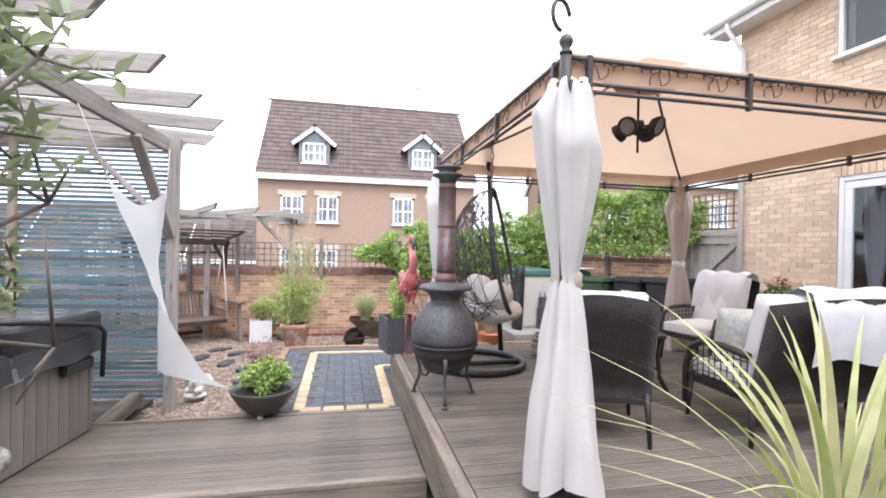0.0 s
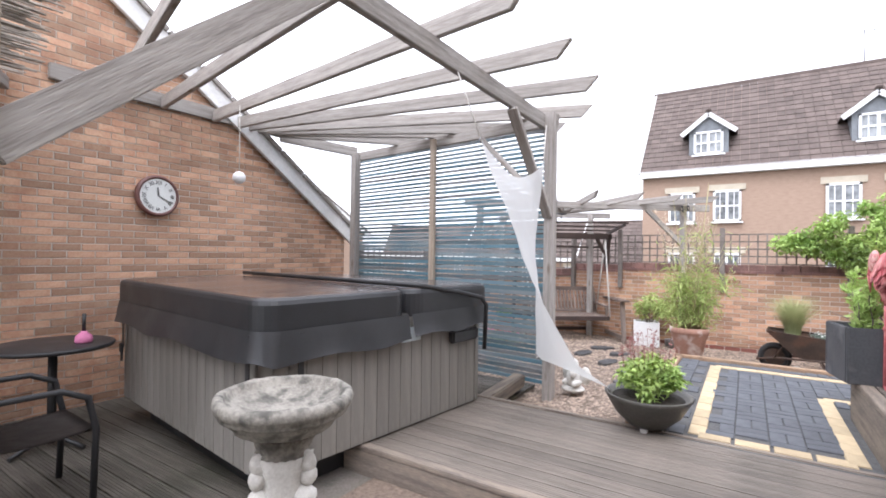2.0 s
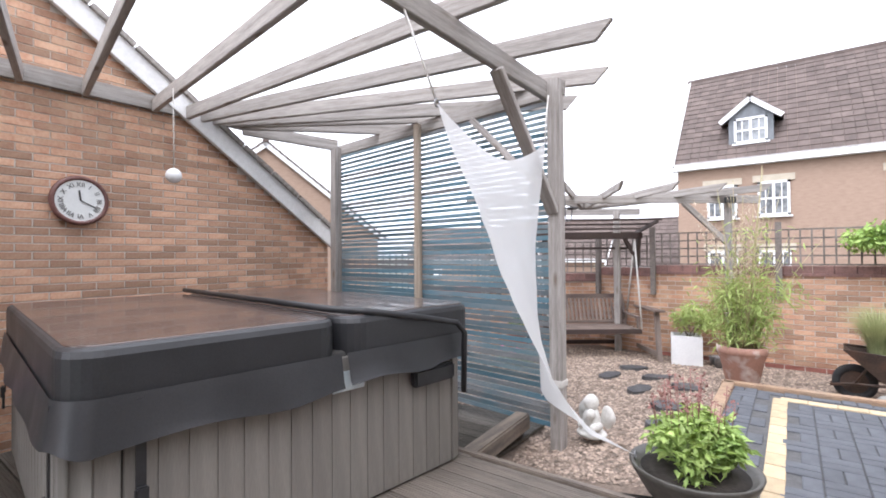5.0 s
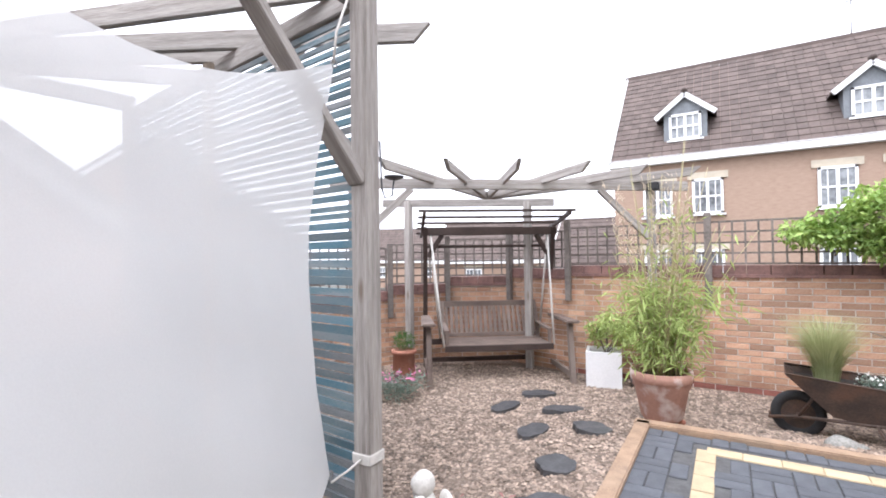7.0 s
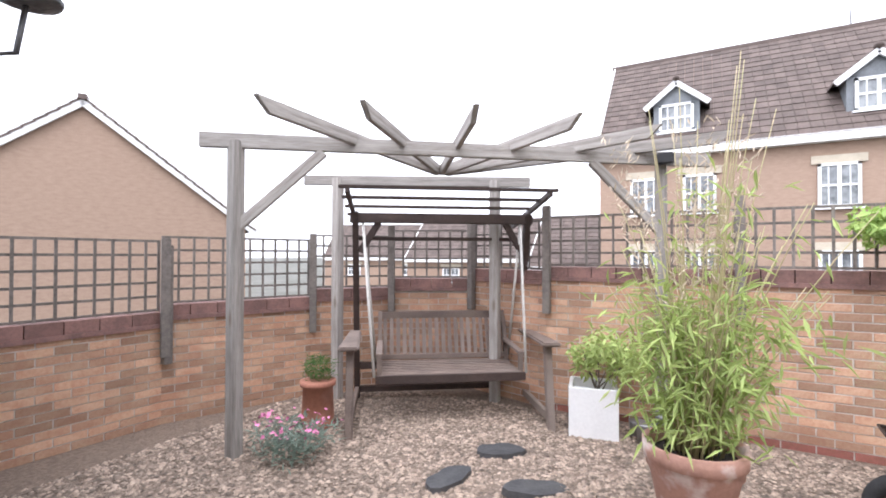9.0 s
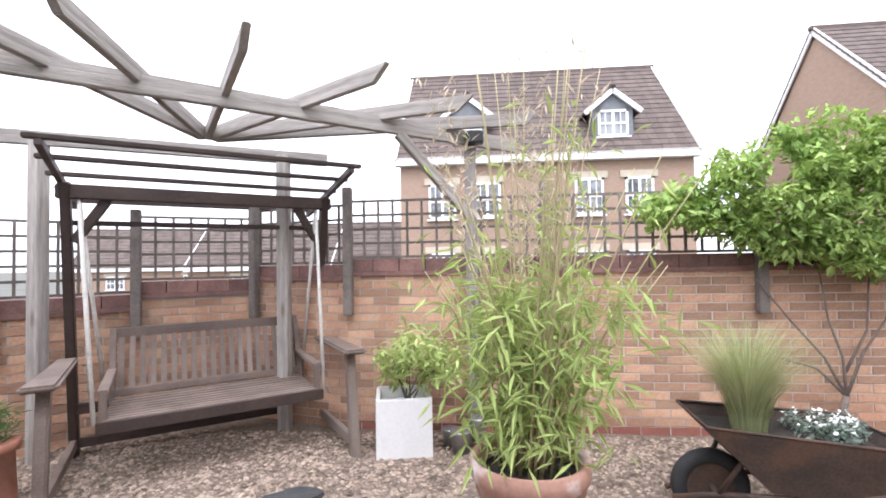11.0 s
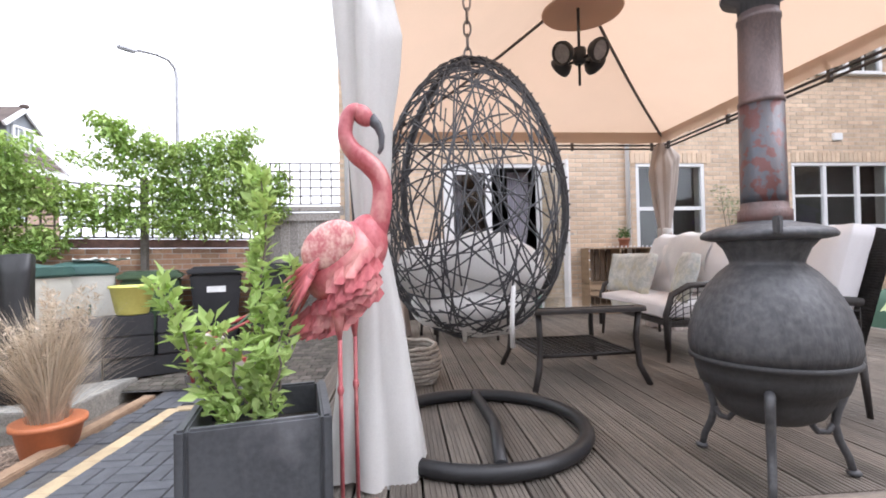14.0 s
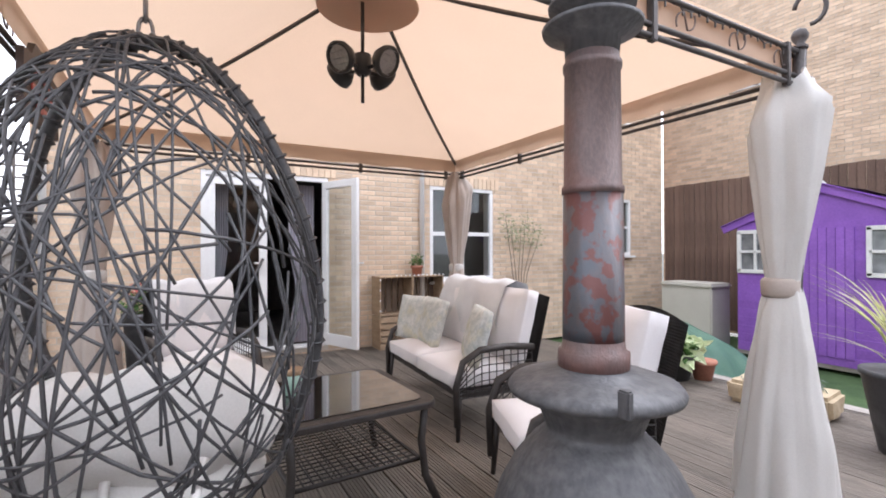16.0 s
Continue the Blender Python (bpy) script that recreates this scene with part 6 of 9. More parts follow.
def blades(name, at, n, height, spread, width, material, parent=None, seed=1, curve=0.5, base=0.05, seg=5, vary=0.35):
    """Arching grass blades or straps from a tuft."""
    r = random.Random(seed)
    V, F = [], []
    for _ in range(n):
        a = r.uniform(0, math.tau)
        h = height * r.uniform(1 - vary, 1 + 0.15)
        sp = spread * r.uniform(0.15, 1.0)
        b = Vector(at) + Vector((math.cos(a), math.sin(a), 0)) * base * r.random()
        d = Vector((math.cos(a), math.sin(a), 0))
        s = Vector((-d.y, d.x, 0))
        k0 = len(V)
        for j in range(seg + 1):
            t = j / seg
            p = b + d * sp * t ** (1 + curve) + Vector((0, 0, h * (t - curve * 0.35 * t * t)))
            w = width * (1 - t ** 2 * 0.95) * 0.5
            V += [tuple(p - s * w), tuple(p + s * w)]
        for j in range(seg):
            k = k0 + 2 * j
            F.append((k, k + 1, k + 3, k + 2))
    return rough_mesh(name, V, F, material, parent)


def clump(r, c, rad, n, flat=1.0):
    out = []
    while len(out) < n:
        p = Vector((r.uniform(-1, 1), r.uniform(-1, 1), r.uniform(-1, 1)))
        if 0.35 < p.length < 1:
            out.append((c[0] + p.x * rad, c[1] + p.y * rad, c[2] + p.z * rad * flat))
    return out


def pot(parent, prof, material, seg=32, soil=None, label="", wob=None):
    bm = B()
    lathe(bm, prof, seg=seg, wobble=wob)
    part("pot", bm, material, parent, label)
    if soil:
        bm = B()
        lathe(bm, [(0.0, soil[1] + 0.01), (soil[0] * 0.6, soil[1] + 0.012), (soil[0], soil[1])], seg=20)
        part("soil", bm, "soil", parent)


def joined(name, pieces, label, category, at=None, rz=0.0):
    """One mesh out of several shapes with their materials."""
    total = B()
    mats = []
    for b, m in pieces:
        bmesh.ops.recalc_face_normals(b, faces=b.faces)
        if m not in mats:
            mats.append(m)
        me = bpy.data.meshes.new("piece")
        for f in b.faces:
            f.material_index = mats.index(m)
        b.to_mesh(me)
        b.free()
        total.from_mesh(me)
        bpy.data.meshes.remove(me)
    me = bpy.data.meshes.new(name)
    total.to_mesh(me)
    total.free()
    for m in mats:
        me.materials.append(M[m])
    o = new(name, me)
    if at:
        o.matrix_world = pose(*at, 0, 0, rz)
    return tagged(o, label, category)


fr = random.Random(21)

# ---- wisteria along the wall ----
wist = thing("wisteria", (1.6, 8.95, 1.1), "lush green wisteria growing along the wall trellis", "climber")
spots = []
for _ in range(900):
    x = fr.uniform(-0.62, 3.6)
    hi = 1.68 + 0.34 * max(0, (x + 0.6) / 1.4 if x < 0.6 else 1) + 0.10 * math.sin(x * 3.1) + (0.20 if x > 2.4 else 0)
    lo = 1.42 - 0.38 * min(1, max(0, (x + 0.3) / 0.6)) + 0.08 * max(0, x - 0.6) + 0.07 * math.sin(x * 5)
    z = fr.uniform(lo, hi)
    if noise.noise((x * 1.7, z * 2.2, 4)) > 0.42:
        continue
    if x < 0.05 and fr.random() < 0.55:
        continue
    y = 8.93 - fr.uniform(-0.10, 0.30) * (0.5 + 0.5 * math.sin(math.pi * (z - lo) / max(0.1, hi - lo)))
    spots += clump(fr, (x, y, z), 0.11, 34, 0.8)
for _ in range(900):
    k = fr.random()
    x, y = 3.3 + 1.75 * k, 8.95 - 2.5 * k
    hi = 2.30 + 0.22 * math.sin(k * 7 + 0.6) + (0.55 if 0.35 < k < 0.9 else 0)
    z = fr.uniform(1.30 if k < 0.25 else 1.56 if k < 0.85 else 1.75, hi)
    if noise.noise((x * 1.9, z * 2.0, 9 + y)) > 0.36:
        continue
    spots += clump(fr, (x - fr.uniform(-0.1, 0.34), y - fr.uniform(-0.1, 0.22), z), 0.12, 24, 0.8)
base = Vector((1.6, 8.95, 1.1))
leaves("leaf_mass", [Vector(p) - base for p in spots], 0.078, "leaf_wist", wist, 2.2, 0.55, 3)
bm = B()
for k in range(9):
    x = -0.3 + 0.45 * k
    tube(bm, [Vector((x + fr.uniform(-0.1, 0.1) + 0.25 * j, 8.93, 1.2 + 0.14 * j + fr.uniform(-0.06, 0.06))) - base for j in range(5)], 0.011, 6, r_end=0.004)
part("stem", bm, "twig", wist)
bare = thing("climbing_stem", (0.62, 8.85, -0.22), "bare branching climber stems against the brick wall", "climber")
bm = B()
tube(bm, [(0, 0, 0), (0.05, 0.02, 0.18), (0.10, 0.03, 0.34)], 0.028, 8, r_end=0.02)
for e in ([(0.10, .03, .34), (-0.05, .08, .52), (-0.32, .10, .60), (-0.6, .11, .72)], [(0.10, .03, .34), (0.12, .08, .6), (0.05, .10, .85), (0.0, .1, 1.2)], [(0.10, .03, .34), (0.25, .08, .62), (0.42, .10, .85), (0.55, .1, 1.15)],
          [(0.10, .03, .34), (0.0, .08, .6), (-0.2, .1, .85), (-0.42, .11, 1.15)], [(0.12, .06, .5), (0.30, .1, .78), (0.33, .1, 1.2)]):
    tube(bm, e, 0.012, 6, r_end=0.005)
part("stem", bm, "twig", bare)

# ---- bamboo in a terracotta pot ----
bamb = thing("bamboo_pot", (-1.58, 7.30, -0.06), "tall leafy bamboo in a weathered terracotta pot", "potted plant")
pot(bamb, [(0.14, 0), (0.155, 0.02), (0.20, 0.24), (0.215, 0.26), (0.218, 0.30), (0.232, 0.31), (0.235, 0.38), (0.222, 0.385), (0.20, 0.37), (0.19, 0.30)], "terracotta_old", soil=(0.2, 0.32))
spots = []
for k in range(64):
    a, q = fr.uniform(0, math.tau), fr.random() ** 0.6
    h = fr.uniform(0.7, 1.25) if k > 16 else fr.uniform(1.4, 1.95)
    sp = fr.uniform(0.10, 0.50) * (1.0 if h < 1.3 else 0.5)
    pts = []
    for j in range(7):
        t = j / 6
        pts.append(Vector((0.09 * t + math.cos(a) * (0.12 * q + sp * t ** 1.6), math.sin(a) * (0.12 * q + sp * t ** 1.6), 0.32 + h * t)))
    bm = B()
    tube(bm, pts, 0.0055, 5, r_end=0.002)
    part("cane", bm, "cane", bamb)
    for j in range(44):
        t = fr.uniform(0.12, 1.0)
        i = min(5, int(t * 6))
        p = pts[i].lerp(pts[i + 1], t * 6 - i)
        rr = 0.095
        if p.z < 1.05 or fr.random() < 0.30:
            spots.append(p + Vector((fr.gauss(0, rr), fr.gauss(0, rr), fr.gauss(0, 0.05))))
leaves("leaf_mass", [p for p in spots if p.z < 1.75], 0.115, "leaf_bamboo", bamb, 7.0, 0.45, 5)
plume = []
for k in range(30):
    a, q = fr.uniform(0, math.tau), 0.05 + 0.33 * fr.random()
    z0, z1 = fr.uniform(1.0, 1.3), fr.uniform(1.45, 2.0)
    for j in range(26):
        t = fr.random()
        plume.append(Vector((q * math.cos(a) * (0.7 + 0.5 * t) + fr.gauss(0, 0.018), q * math.sin(a) * (0.7 + 0.5 * t) + fr.gauss(0, 0.018), z0 + (z1 - z0) * t)))
leaves("seed_plume", plume, 0.055, "grass_dry", bamb, 6.5, -1.2, 41)
for k in range(3):
    bm = B()
    box(bm, (0.14 * math.cos(k * 2.1), 0.14 * math.sin(k * 2.1), -0.012), (0.06, 0.04, 0.03), bevel=0.006)
    part("pot_foot", bm, "terracotta", bamb)

# ---- white cube planter ----
wp = thing("white_planter", (-2.34, 8.72, -0.23), "white square planter with a small leafy shrub", "potted plant", rz=12)
bm = B()
for c, s in (((0, -0.175, 0.2), (0.38, 0.03, 0.40)), ((0, 0.175, 0.2), (0.38, 0.03, 0.40)), ((-0.175, 0, 0.2), (0.03, 0.32, 0.40)), ((0.175, 0, 0.2), (0.03, 0.32, 0.40)), ((0, 0, 0.17), (0.32, 0.32, 0.30))):
    box(bm, c, s, bevel=0.005)
part("planter", bm, "white_pot", wp)
bm = B()
spots = []
for k in range(7):
    a = k * 0.9
    tip = Vector((0.22 * math.cos(a) + 0.12, 0.18 * math.sin(a) - 0.05, 0.62 + 0.07 * (k % 3)))
    tube(bm, [(0.01 * k, 0, 0.32), tip * 0.55 + Vector((0, 0, 0.18)), tip], 0.006, 5, r_end=0.003)
    spots += clump(fr, tip, 0.14, 80, 0.8) + clump(fr, tip * 0.7 + Vector((0, 0, 0.12)), 0.11, 60)
part("stem", bm, "twig", wp)
leaves("leaf_mass", spots, 0.075, "leaf_bamboo", wp, 2.6, 0.5, 6)

# ---- planted bowl on the platform ----
bp = thing("planted_bowl", (-1.545, 4.05, 0.0), "dark glazed bowl with a leafy bush and red seed heads", "potted plant")
pot(bp, [(0.10, 0.03), (0.13, 0.035), (0.22, 0.12), (0.285, 0.23), (0.295, 0.255), (0.285, 0.262), (0.26, 0.24), (0.2, 0.2)], "bowl", soil=(0.265, 0.225))
for k in range(3):
    bm = B()
    box(bm, (0.09 * math.cos(k * 2.1 + 0.4), 0.09 * math.sin(k * 2.1 + 0.4), 0.017), (0.045, 0.045, 0.035), bevel=0.005)
    part("pot_foot", bm, "white_paint", bp)
spots = []
for k in range(34):
    a, q = fr.uniform(0, math.tau), fr.random() ** 0.5
    spots += clump(fr, (0.175 * q * math.cos(a), 0.175 * q * math.sin(a), 0.32 + 0.13 * (1 - q * q) + fr.uniform(-0.03, 0.05)), 0.085, 48, 0.8)
leaves("leaf_mass", spots, 0.06, "leaf_wist", bp, 2.3, 0.35, 7)
leaves("young_leaves", [s for s in spots if s[2] > 0.42][:500], 0.055, "leaf_lime", bp, 2.3, 0.2, 8)
bm = B()
tips = []
for k in range(26):
    a, q = fr.uniform(0, math.tau), fr.uniform(0, 0.17)
    h = fr.uniform(0.14, 0.29)
    b0 = Vector((q * math.cos(a), q * math.sin(a), 0.42))
    tube(bm, [b0, b0 + Vector((0.02 * math.cos(a), 0.02 * math.sin(a), h))], 0.002, 4)
    tips += [b0 + Vector((fr.gauss(0, 0.012) + 0.02 * math.cos(a), fr.gauss(0, 0.012) + 0.02 * math.sin(a), h * fr.uniform(0.55, 1.05))) for _ in range(14)]
part("flower_stem", bm, "flower_red", bp)
leaves("seed_head", tips, 0.022, "flower_red", bp, 1.8, 0.0, 9)

# ---- swing seat ----
swing = thing("garden_swing_seat", (-3.73, 8.64, -0.24), "brown slatted wooden swing seat hanging in its frame", "swing seat", rz=36)
SW = 0.83
for s in (-1, 1):
    bm = B()
    beam(bm, (s * SW, 0.40, 0.0), (s * SW, -0.04, 1.88), 0.055, 0.09, up=(0, 1, 0), bevel=0.008)
    part("upright", bm, "swing_dark", swing)
    bm = B()
    beam(bm, (s * SW, -0.70, 0.0), (s * SW, -0.60, 0.71), 0.06, 0.075, up=(0, 1, 0), bevel=0.008)
    part("front_leg", bm, "swing", swing)
    bm = B()
    beam(bm, (s * SW, -0.66, 0.11), (s * SW, 0.42, 0.11), 0.04, 0.07)
    part("side_rail", bm, "swing", swing)
    bm = B()
    box(bm, (s * (SW + 0.005), -0.30, 0.725), (0.115, 0.86, 0.035), bevel=0.012)
    for v in bm.verts:
        if v.co.y < -0.5:
            v.co.x += (v.co.x - s * (SW + 0.005)) * 0.45
    part("arm_rest", bm, "swing", swing)
    bm = B()
    beam(bm, (s * (SW - 0.04), 0.02, 1.50), (s * (SW - 0.22), -0.02, 1.78), 0.035, 0.06)
    part("corner_brace", bm, "swing_dark", swing)
bm = B()
beam(bm, (-SW - 0.05, -0.03, 1.82), (SW + 0.05, -0.03, 1.82), 0.055, 0.095, bevel=0.008)
part("top_beam", bm, "swing_dark", swing)
bm = B()
beam(bm, (-SW, 0.10, 1.63), (SW, 0.10, 1.63), 0.03, 0.035)
part("top_rail", bm, "swing_dark", swing)
for y, z, w in ((0.30, 0.36, 0.07), (0.36, 0.11, 0.06)):
    bm = B()
    beam(bm, (-SW, y, z), (SW, y, z), 0.045, w)
    part("cross_rail", bm, "swing_dark", swing)
for k in range(5):
    y = -0.60 + 0.29 * k
    bm = B()
    beam(bm, (-SW - 0.10, y, 2.03 - 0.05 * k), (SW + 0.10, y, 2.03 - 0.05 * k), 0.045, 0.028)
    part("roof_slat", bm, "swing_dark", swing)
for s in (-1, 1):
    bm = B()
    beam(bm, (s * (SW + 0.03), -0.62, 2.005), (s * (SW + 0.03), 0.60, 1.795), 0.035, 0.05)
    part("roof_rafter", bm, "swing_dark", swing)
SC, SH = 0.03, 0.63
for k in range(9):
    bm = B()
    y = -0.40 + 0.064 * k
    box(bm, (SC, y, 0.425 + 0.10 * (y + 0.16) ** 2), (2 * SH, 0.042, 0.020), bevel=0.004)
    part("seat_slat", bm, "swing", swing)
for y in (-0.43, 0.13):
    bm = B()
    beam(bm, (SC - SH - 0.03, y, 0.40), (SC + SH + 0.03, y, 0.40), 0.035, 0.07)
    part("seat_rail", bm, "swing_dark", swing)
for k in range(19):
    bm = B()
    x = SC - SH + 0.05 + (2 * SH - 0.10) * k / 18
    beam(bm, (x, 0.14, 0.47), (x, 0.27, 0.84), 0.036, 0.012, up=(0, 1, 0), bevel=0.002)
    part("back_slat", bm, "swing", swing)
for y, z, w in ((0.135, 0.475, 0.05), (0.275, 0.865, 0.07)):
    bm = B()
    beam(bm, (SC - SH, y, z), (SC + SH, y, z), 0.03, w, bevel=0.006)
    part("back_rail", bm, "swing", swing)
for s in (-1, 1):
    x = SC + s * SH
    bm = B()
    beam(bm, (x, 0.13, 0.40), (x, 0.285, 0.90), 0.04, 0.05, up=(0, 1, 0))
    part("back_post", bm, "swing", swing)
    bm = B()
    beam(bm, (x, -0.40, 0.60), (x, 0.20, 0.62), 0.055, 0.028)
    part("seat_arm", bm, "swing", swing)
    bm = B()
    beam(bm, (x, -0.38, 0.40), (x, -0.38, 0.60), 0.04, 0.04, up=(0, 1, 0))
    part("arm_post", bm, "swing", swing)
    for y in (-0.42, 0.22):
        bm = B()
        tube(bm, [(s * 0.76, -0.03, 1.77), (x + s * 0.04, y, 0.42)], 0.013, 8)
        part("rope", bm, "rope", swing)

# ---- wheelbarrow planter ----
wb = thing("wheelbarrow", (-0.30, 7.85, -0.22), "rusty wheelbarrow planted with feather grass and white flowers", "wheelbarrow", rz=-4)
bm = B()
lo = [(-0.22, -0.17, 0.26), (0.20, -0.20, 0.22), (0.20, 0.20, 0.22), (-0.22, 0.17, 0.26)]
hi = [(-0.55, -0.24, 0.60), (0.40, -0.31, 0.53), (0.40, 0.31, 0.53), (-0.55, 0.24, 0.60)]
A = [bm.verts.new(p) for p in lo]
C = [bm.verts.new(p) for p in hi]
bm.faces.new(A[::-1])
for i in range(4):
    bm.faces.new((A[i], A[(i + 1) % 4], C[(i + 1) % 4], C[i]))
bmesh.ops.subdivide_edges(bm, edges=bm.edges[:], cuts=3, use_grid_fill=True)
bmesh.ops.recalc_face_normals(bm, faces=bm.faces)
bmesh.ops.solidify(bm, geom=bm.faces[:], thickness=0.006)
tray = part("tray", bm, "barrow", wb)
bm = B()
tube(bm, [Vector(p) for p in hi], 0.010, 6, closed=True)
part("rolled_edge", bm, "barrow", tray)
bm = B()
sheet(bm, [[(-0.48 + 0.82 * i / 6, (-0.21 - 0.05 * i / 6) + (0.42 + 0.1 * i / 6) * j / 4, 0.53 - 0.05 * i / 6) for i in range(7)] for j in range(5)])
part("soil", bm, "soil", wb)
bm = B()
ring = [(-0.46 + 0.165 * math.cos(k * math.tau / 32), 0, 0.20 + 0.165 * math.sin(k * math.tau / 32)) for k in range(32)]
tube(bm, ring, 0.045, 10, closed=True)
whl = part("tyre", bm, "rubber", wb)
bm = B()
for s in (-1, 1):
    g = [(-0.46 + 0.13 * math.cos(k * math.tau / 24), s * 0.022, 0.20 + 0.13 * math.sin(k * math.tau / 24)) for k in range(24)]
    bm.faces.new([bm.verts.new(p) for p in g])
tube(bm, [(-0.46, -0.10, 0.20), (-0.46, 0.10, 0.20)], 0.018, 8)
part("rim", bm, "barrow", whl)
for s in (-1, 1):
    bm = B()
    tube(bm, [(-0.68, s * 0.06, 0.15), (-0.46, s * 0.11, 0.20), (0.1, s * 0.20, 0.24), (0.40, s * 0.26, 0.33)], 0.016, 8)
    part("frame_rail", bm, "barrow", wb)
    bm = B()
    tube(bm, [(0.05, s * 0.20, 0.24), (0.16, s * 0.23, 0.02), (0.26, s * 0.24, 0.01), (0.36, s * 0.25, 0.20), (0.30, s * 0.25, 0.34)], 0.013, 8)
    part("leg", bm, "barrow", wb)
    bm = B()
    tube(bm, [(-0.46, s * 0.11, 0.20), (-0.30, s * 0.19, 0.50)], 0.013, 8)
    part("stay", bm, "barrow", wb)
blades("feather_grass", (-0.25, 0, 0.50), 1500, 0.78, 0.48, 0.0035, "grass_fine", wb, 3, 0.8, 0.09)
spots = []
for k in range(16):
    spots += clump(fr, (fr.uniform(-0.05, 0.30), fr.uniform(-0.16, 0.16), 0.55), 0.075, 40, 0.6)
leaves("low_foliage", spots, 0.04, "leaf_grey", wb, 2.5, 0.2, 12)
leaves("daisy", [(s[0], s[1], s[2] + 0.03) for s in spots[::5] if s[2] > 0.54], 0.028, "flower_white", wb, 1.1, -0.4, 13)

wb.matrix_world = pose(-0.24, 7.85, -0.22, 0, 0, -4) @ Matrix.Scale(0.88, 4)

# ---- flamingo ornament ----
def flamingo():
    P = []
    bm = B()
    ball(bm, (0, 0.02, 0.84), (0.105, 0.185, 0.125), 28, 18, Matrix.Rotation(radians(-22), 3, "X"))
    ball(bm, (0, -0.08, 0.90), (0.075, 0.09, 0.10), 20, 14)
    P.append((bm, "pink"))
    bm = B()
    pts = [(0, -0.10, 0.88), (0, -0.135, 0.98), (0, -0.15, 1.07), (0, -0.135, 1.13), (0, -0.085, 1.175), (0, -0.03, 1.21), (0, 0.005, 1.26), (0, 0.0, 1.315), (0, -0.025, 1.345), (0, -0.06, 1.35)]
    sm = []
    for a, b, c, d in zip([pts[0]] + pts, pts, pts[1:], pts[2:] + [pts[-1]]):
        for q in range(4):
            t = q / 4
            sm.append(0.5 * (2 * Vector(b) + (Vector(c) - Vector(a)) * t + (2 * Vector(a) - 5 * Vector(b) + 4 * Vector(c) - Vector(d)) * t * t + (3 * Vector(b) - Vector(a) - 3 * Vector(c) + Vector(d)) * t ** 3))
    tube(bm, sm, 0.048, 14, r_end=0.027)
    ball(bm, (0, -0.07, 1.335), (0.032, 0.05, 0.035), 16, 10, Matrix.Rotation(radians(25), 3, "X"))
    P.append((bm, "pink"))
    bm = B()
    tube(bm, [(0, -0.105, 1.325), (0, -0.135, 1.30), (0, -0.15, 1.265), (0, -0.148, 1.225), (0, -0.135, 1.205)], 0.024, 10, r_end=0.007)
    P.append((bm, "beak"))
    r = random.Random(5)

    def feathers(rows, mat_name, out):
        bm = B()
        for side in (-1, 1):
            for y0, y1, z0, z1, n, l, w, x0 in rows:
                for k in range(n):
                    t = (k + 0.5) / n
                    y, z = y0 + (y1 - y0) * t + r.uniform(-0.006, 0.006), z0 + (z1 - z0) * t + r.uniform(-0.006, 0.006)
                    dz = (z - 0.84) / 0.14
                    dy = (y - 0.02) / 0.20
                    x = side * (x0 + 0.105 * math.sqrt(max(0.02, 1 - min(0.98, dz * dz + dy * dy))))
                    d = Vector((side * 0.10, 0.72, -0.62 if out else -0.75)).normalized()
                    s = Vector((0, 0.6, 0.75)).cross(d).normalized() if out else Vector((0, -d.z, d.y)).normalized()
                    s = d.cross(Vector((side, 0, 0))).normalized()
                    p = Vector((x, y, z))
                    nn = Vector((side, 0, 0.2)).normalized()
                    g = [p - s * w * 0.4, p + s * w * 0.4, p + d * l * 0.6 + s * w * 0.5 + nn * 0.007, p + d * l + nn * 0.004, p + d * l * 0.6 - s * w * 0.5 + nn * 0.007]
                    f = bm.faces.new([bm.verts.new(q) for q in g])
        return (bm, mat_name)

    rows = [(-0.15, 0.05, 0.90 - 0.05 * i, 0.78 - 0.05 * i, 6, 0.065, 0.05, 0.004) for i in range(4)] + [(-0.12, 0.12, 0.80 - 0.03 * i, 0.70 - 0.03 * i, 7, 0.07, 0.05, 0.0) for i in range(3)]
    P.append(feathers(rows, "pink", True))
    P.append(feathers([(0.00, 0.13, 0.66, 0.66, 5, 0.12, 0.045, -0.02), (0.03, 0.17, 0.70, 0.68, 5, 0.13, 0.05, -0.01)], "pink_dark", True))
    for side in (-1, 1):
        bm = B()
        ball(bm, (side * 0.092, 0.075, 0.895), (0.026, 0.115, 0.070), 20, 12, Matrix.Rotation(radians(-24), 3, "X"))
        P.append((bm, "pink_pale"))
        for k in range(7):
            bm = B()
            a = Vector((side * 0.10, 0.10 + 0.008 * k, 0.865 - 0.012 * k))
            b = a + Vector((-side * 0.02, 0.155 - 0.012 * k, -0.085 - 0.008 * k))
            tube(bm, [a, a.lerp(b, 0.5), b], 0.016, 6, r_end=0.003)
            P.append((bm, "pink_dark" if k % 2 else "pink"))
        bm = B()
        x, y = side * 0.035, 0.02 - side * 0.03
        tube(bm, [(x, y, 0.74), (x, y - 0.005, 0.66), (x, y - 0.01, 0.58)], 0.045, 10, r_end=0.008)
        tube(bm, [(x, y - 0.01, 0.62), (x, y - 0.01, 0.40), (x * 1.1, y - 0.012, 0.02)], 0.009, 8)
        ball(bm, (x, y - 0.01, 0.42), (0.014, 0.014, 0.022), 10, 8)
        tube(bm, [(x * 1.1, y - 0.01, 0.012), (x * 1.3, y - 0.10, 0.008)], 0.010, 6)
        P.append((bm, "pink"))
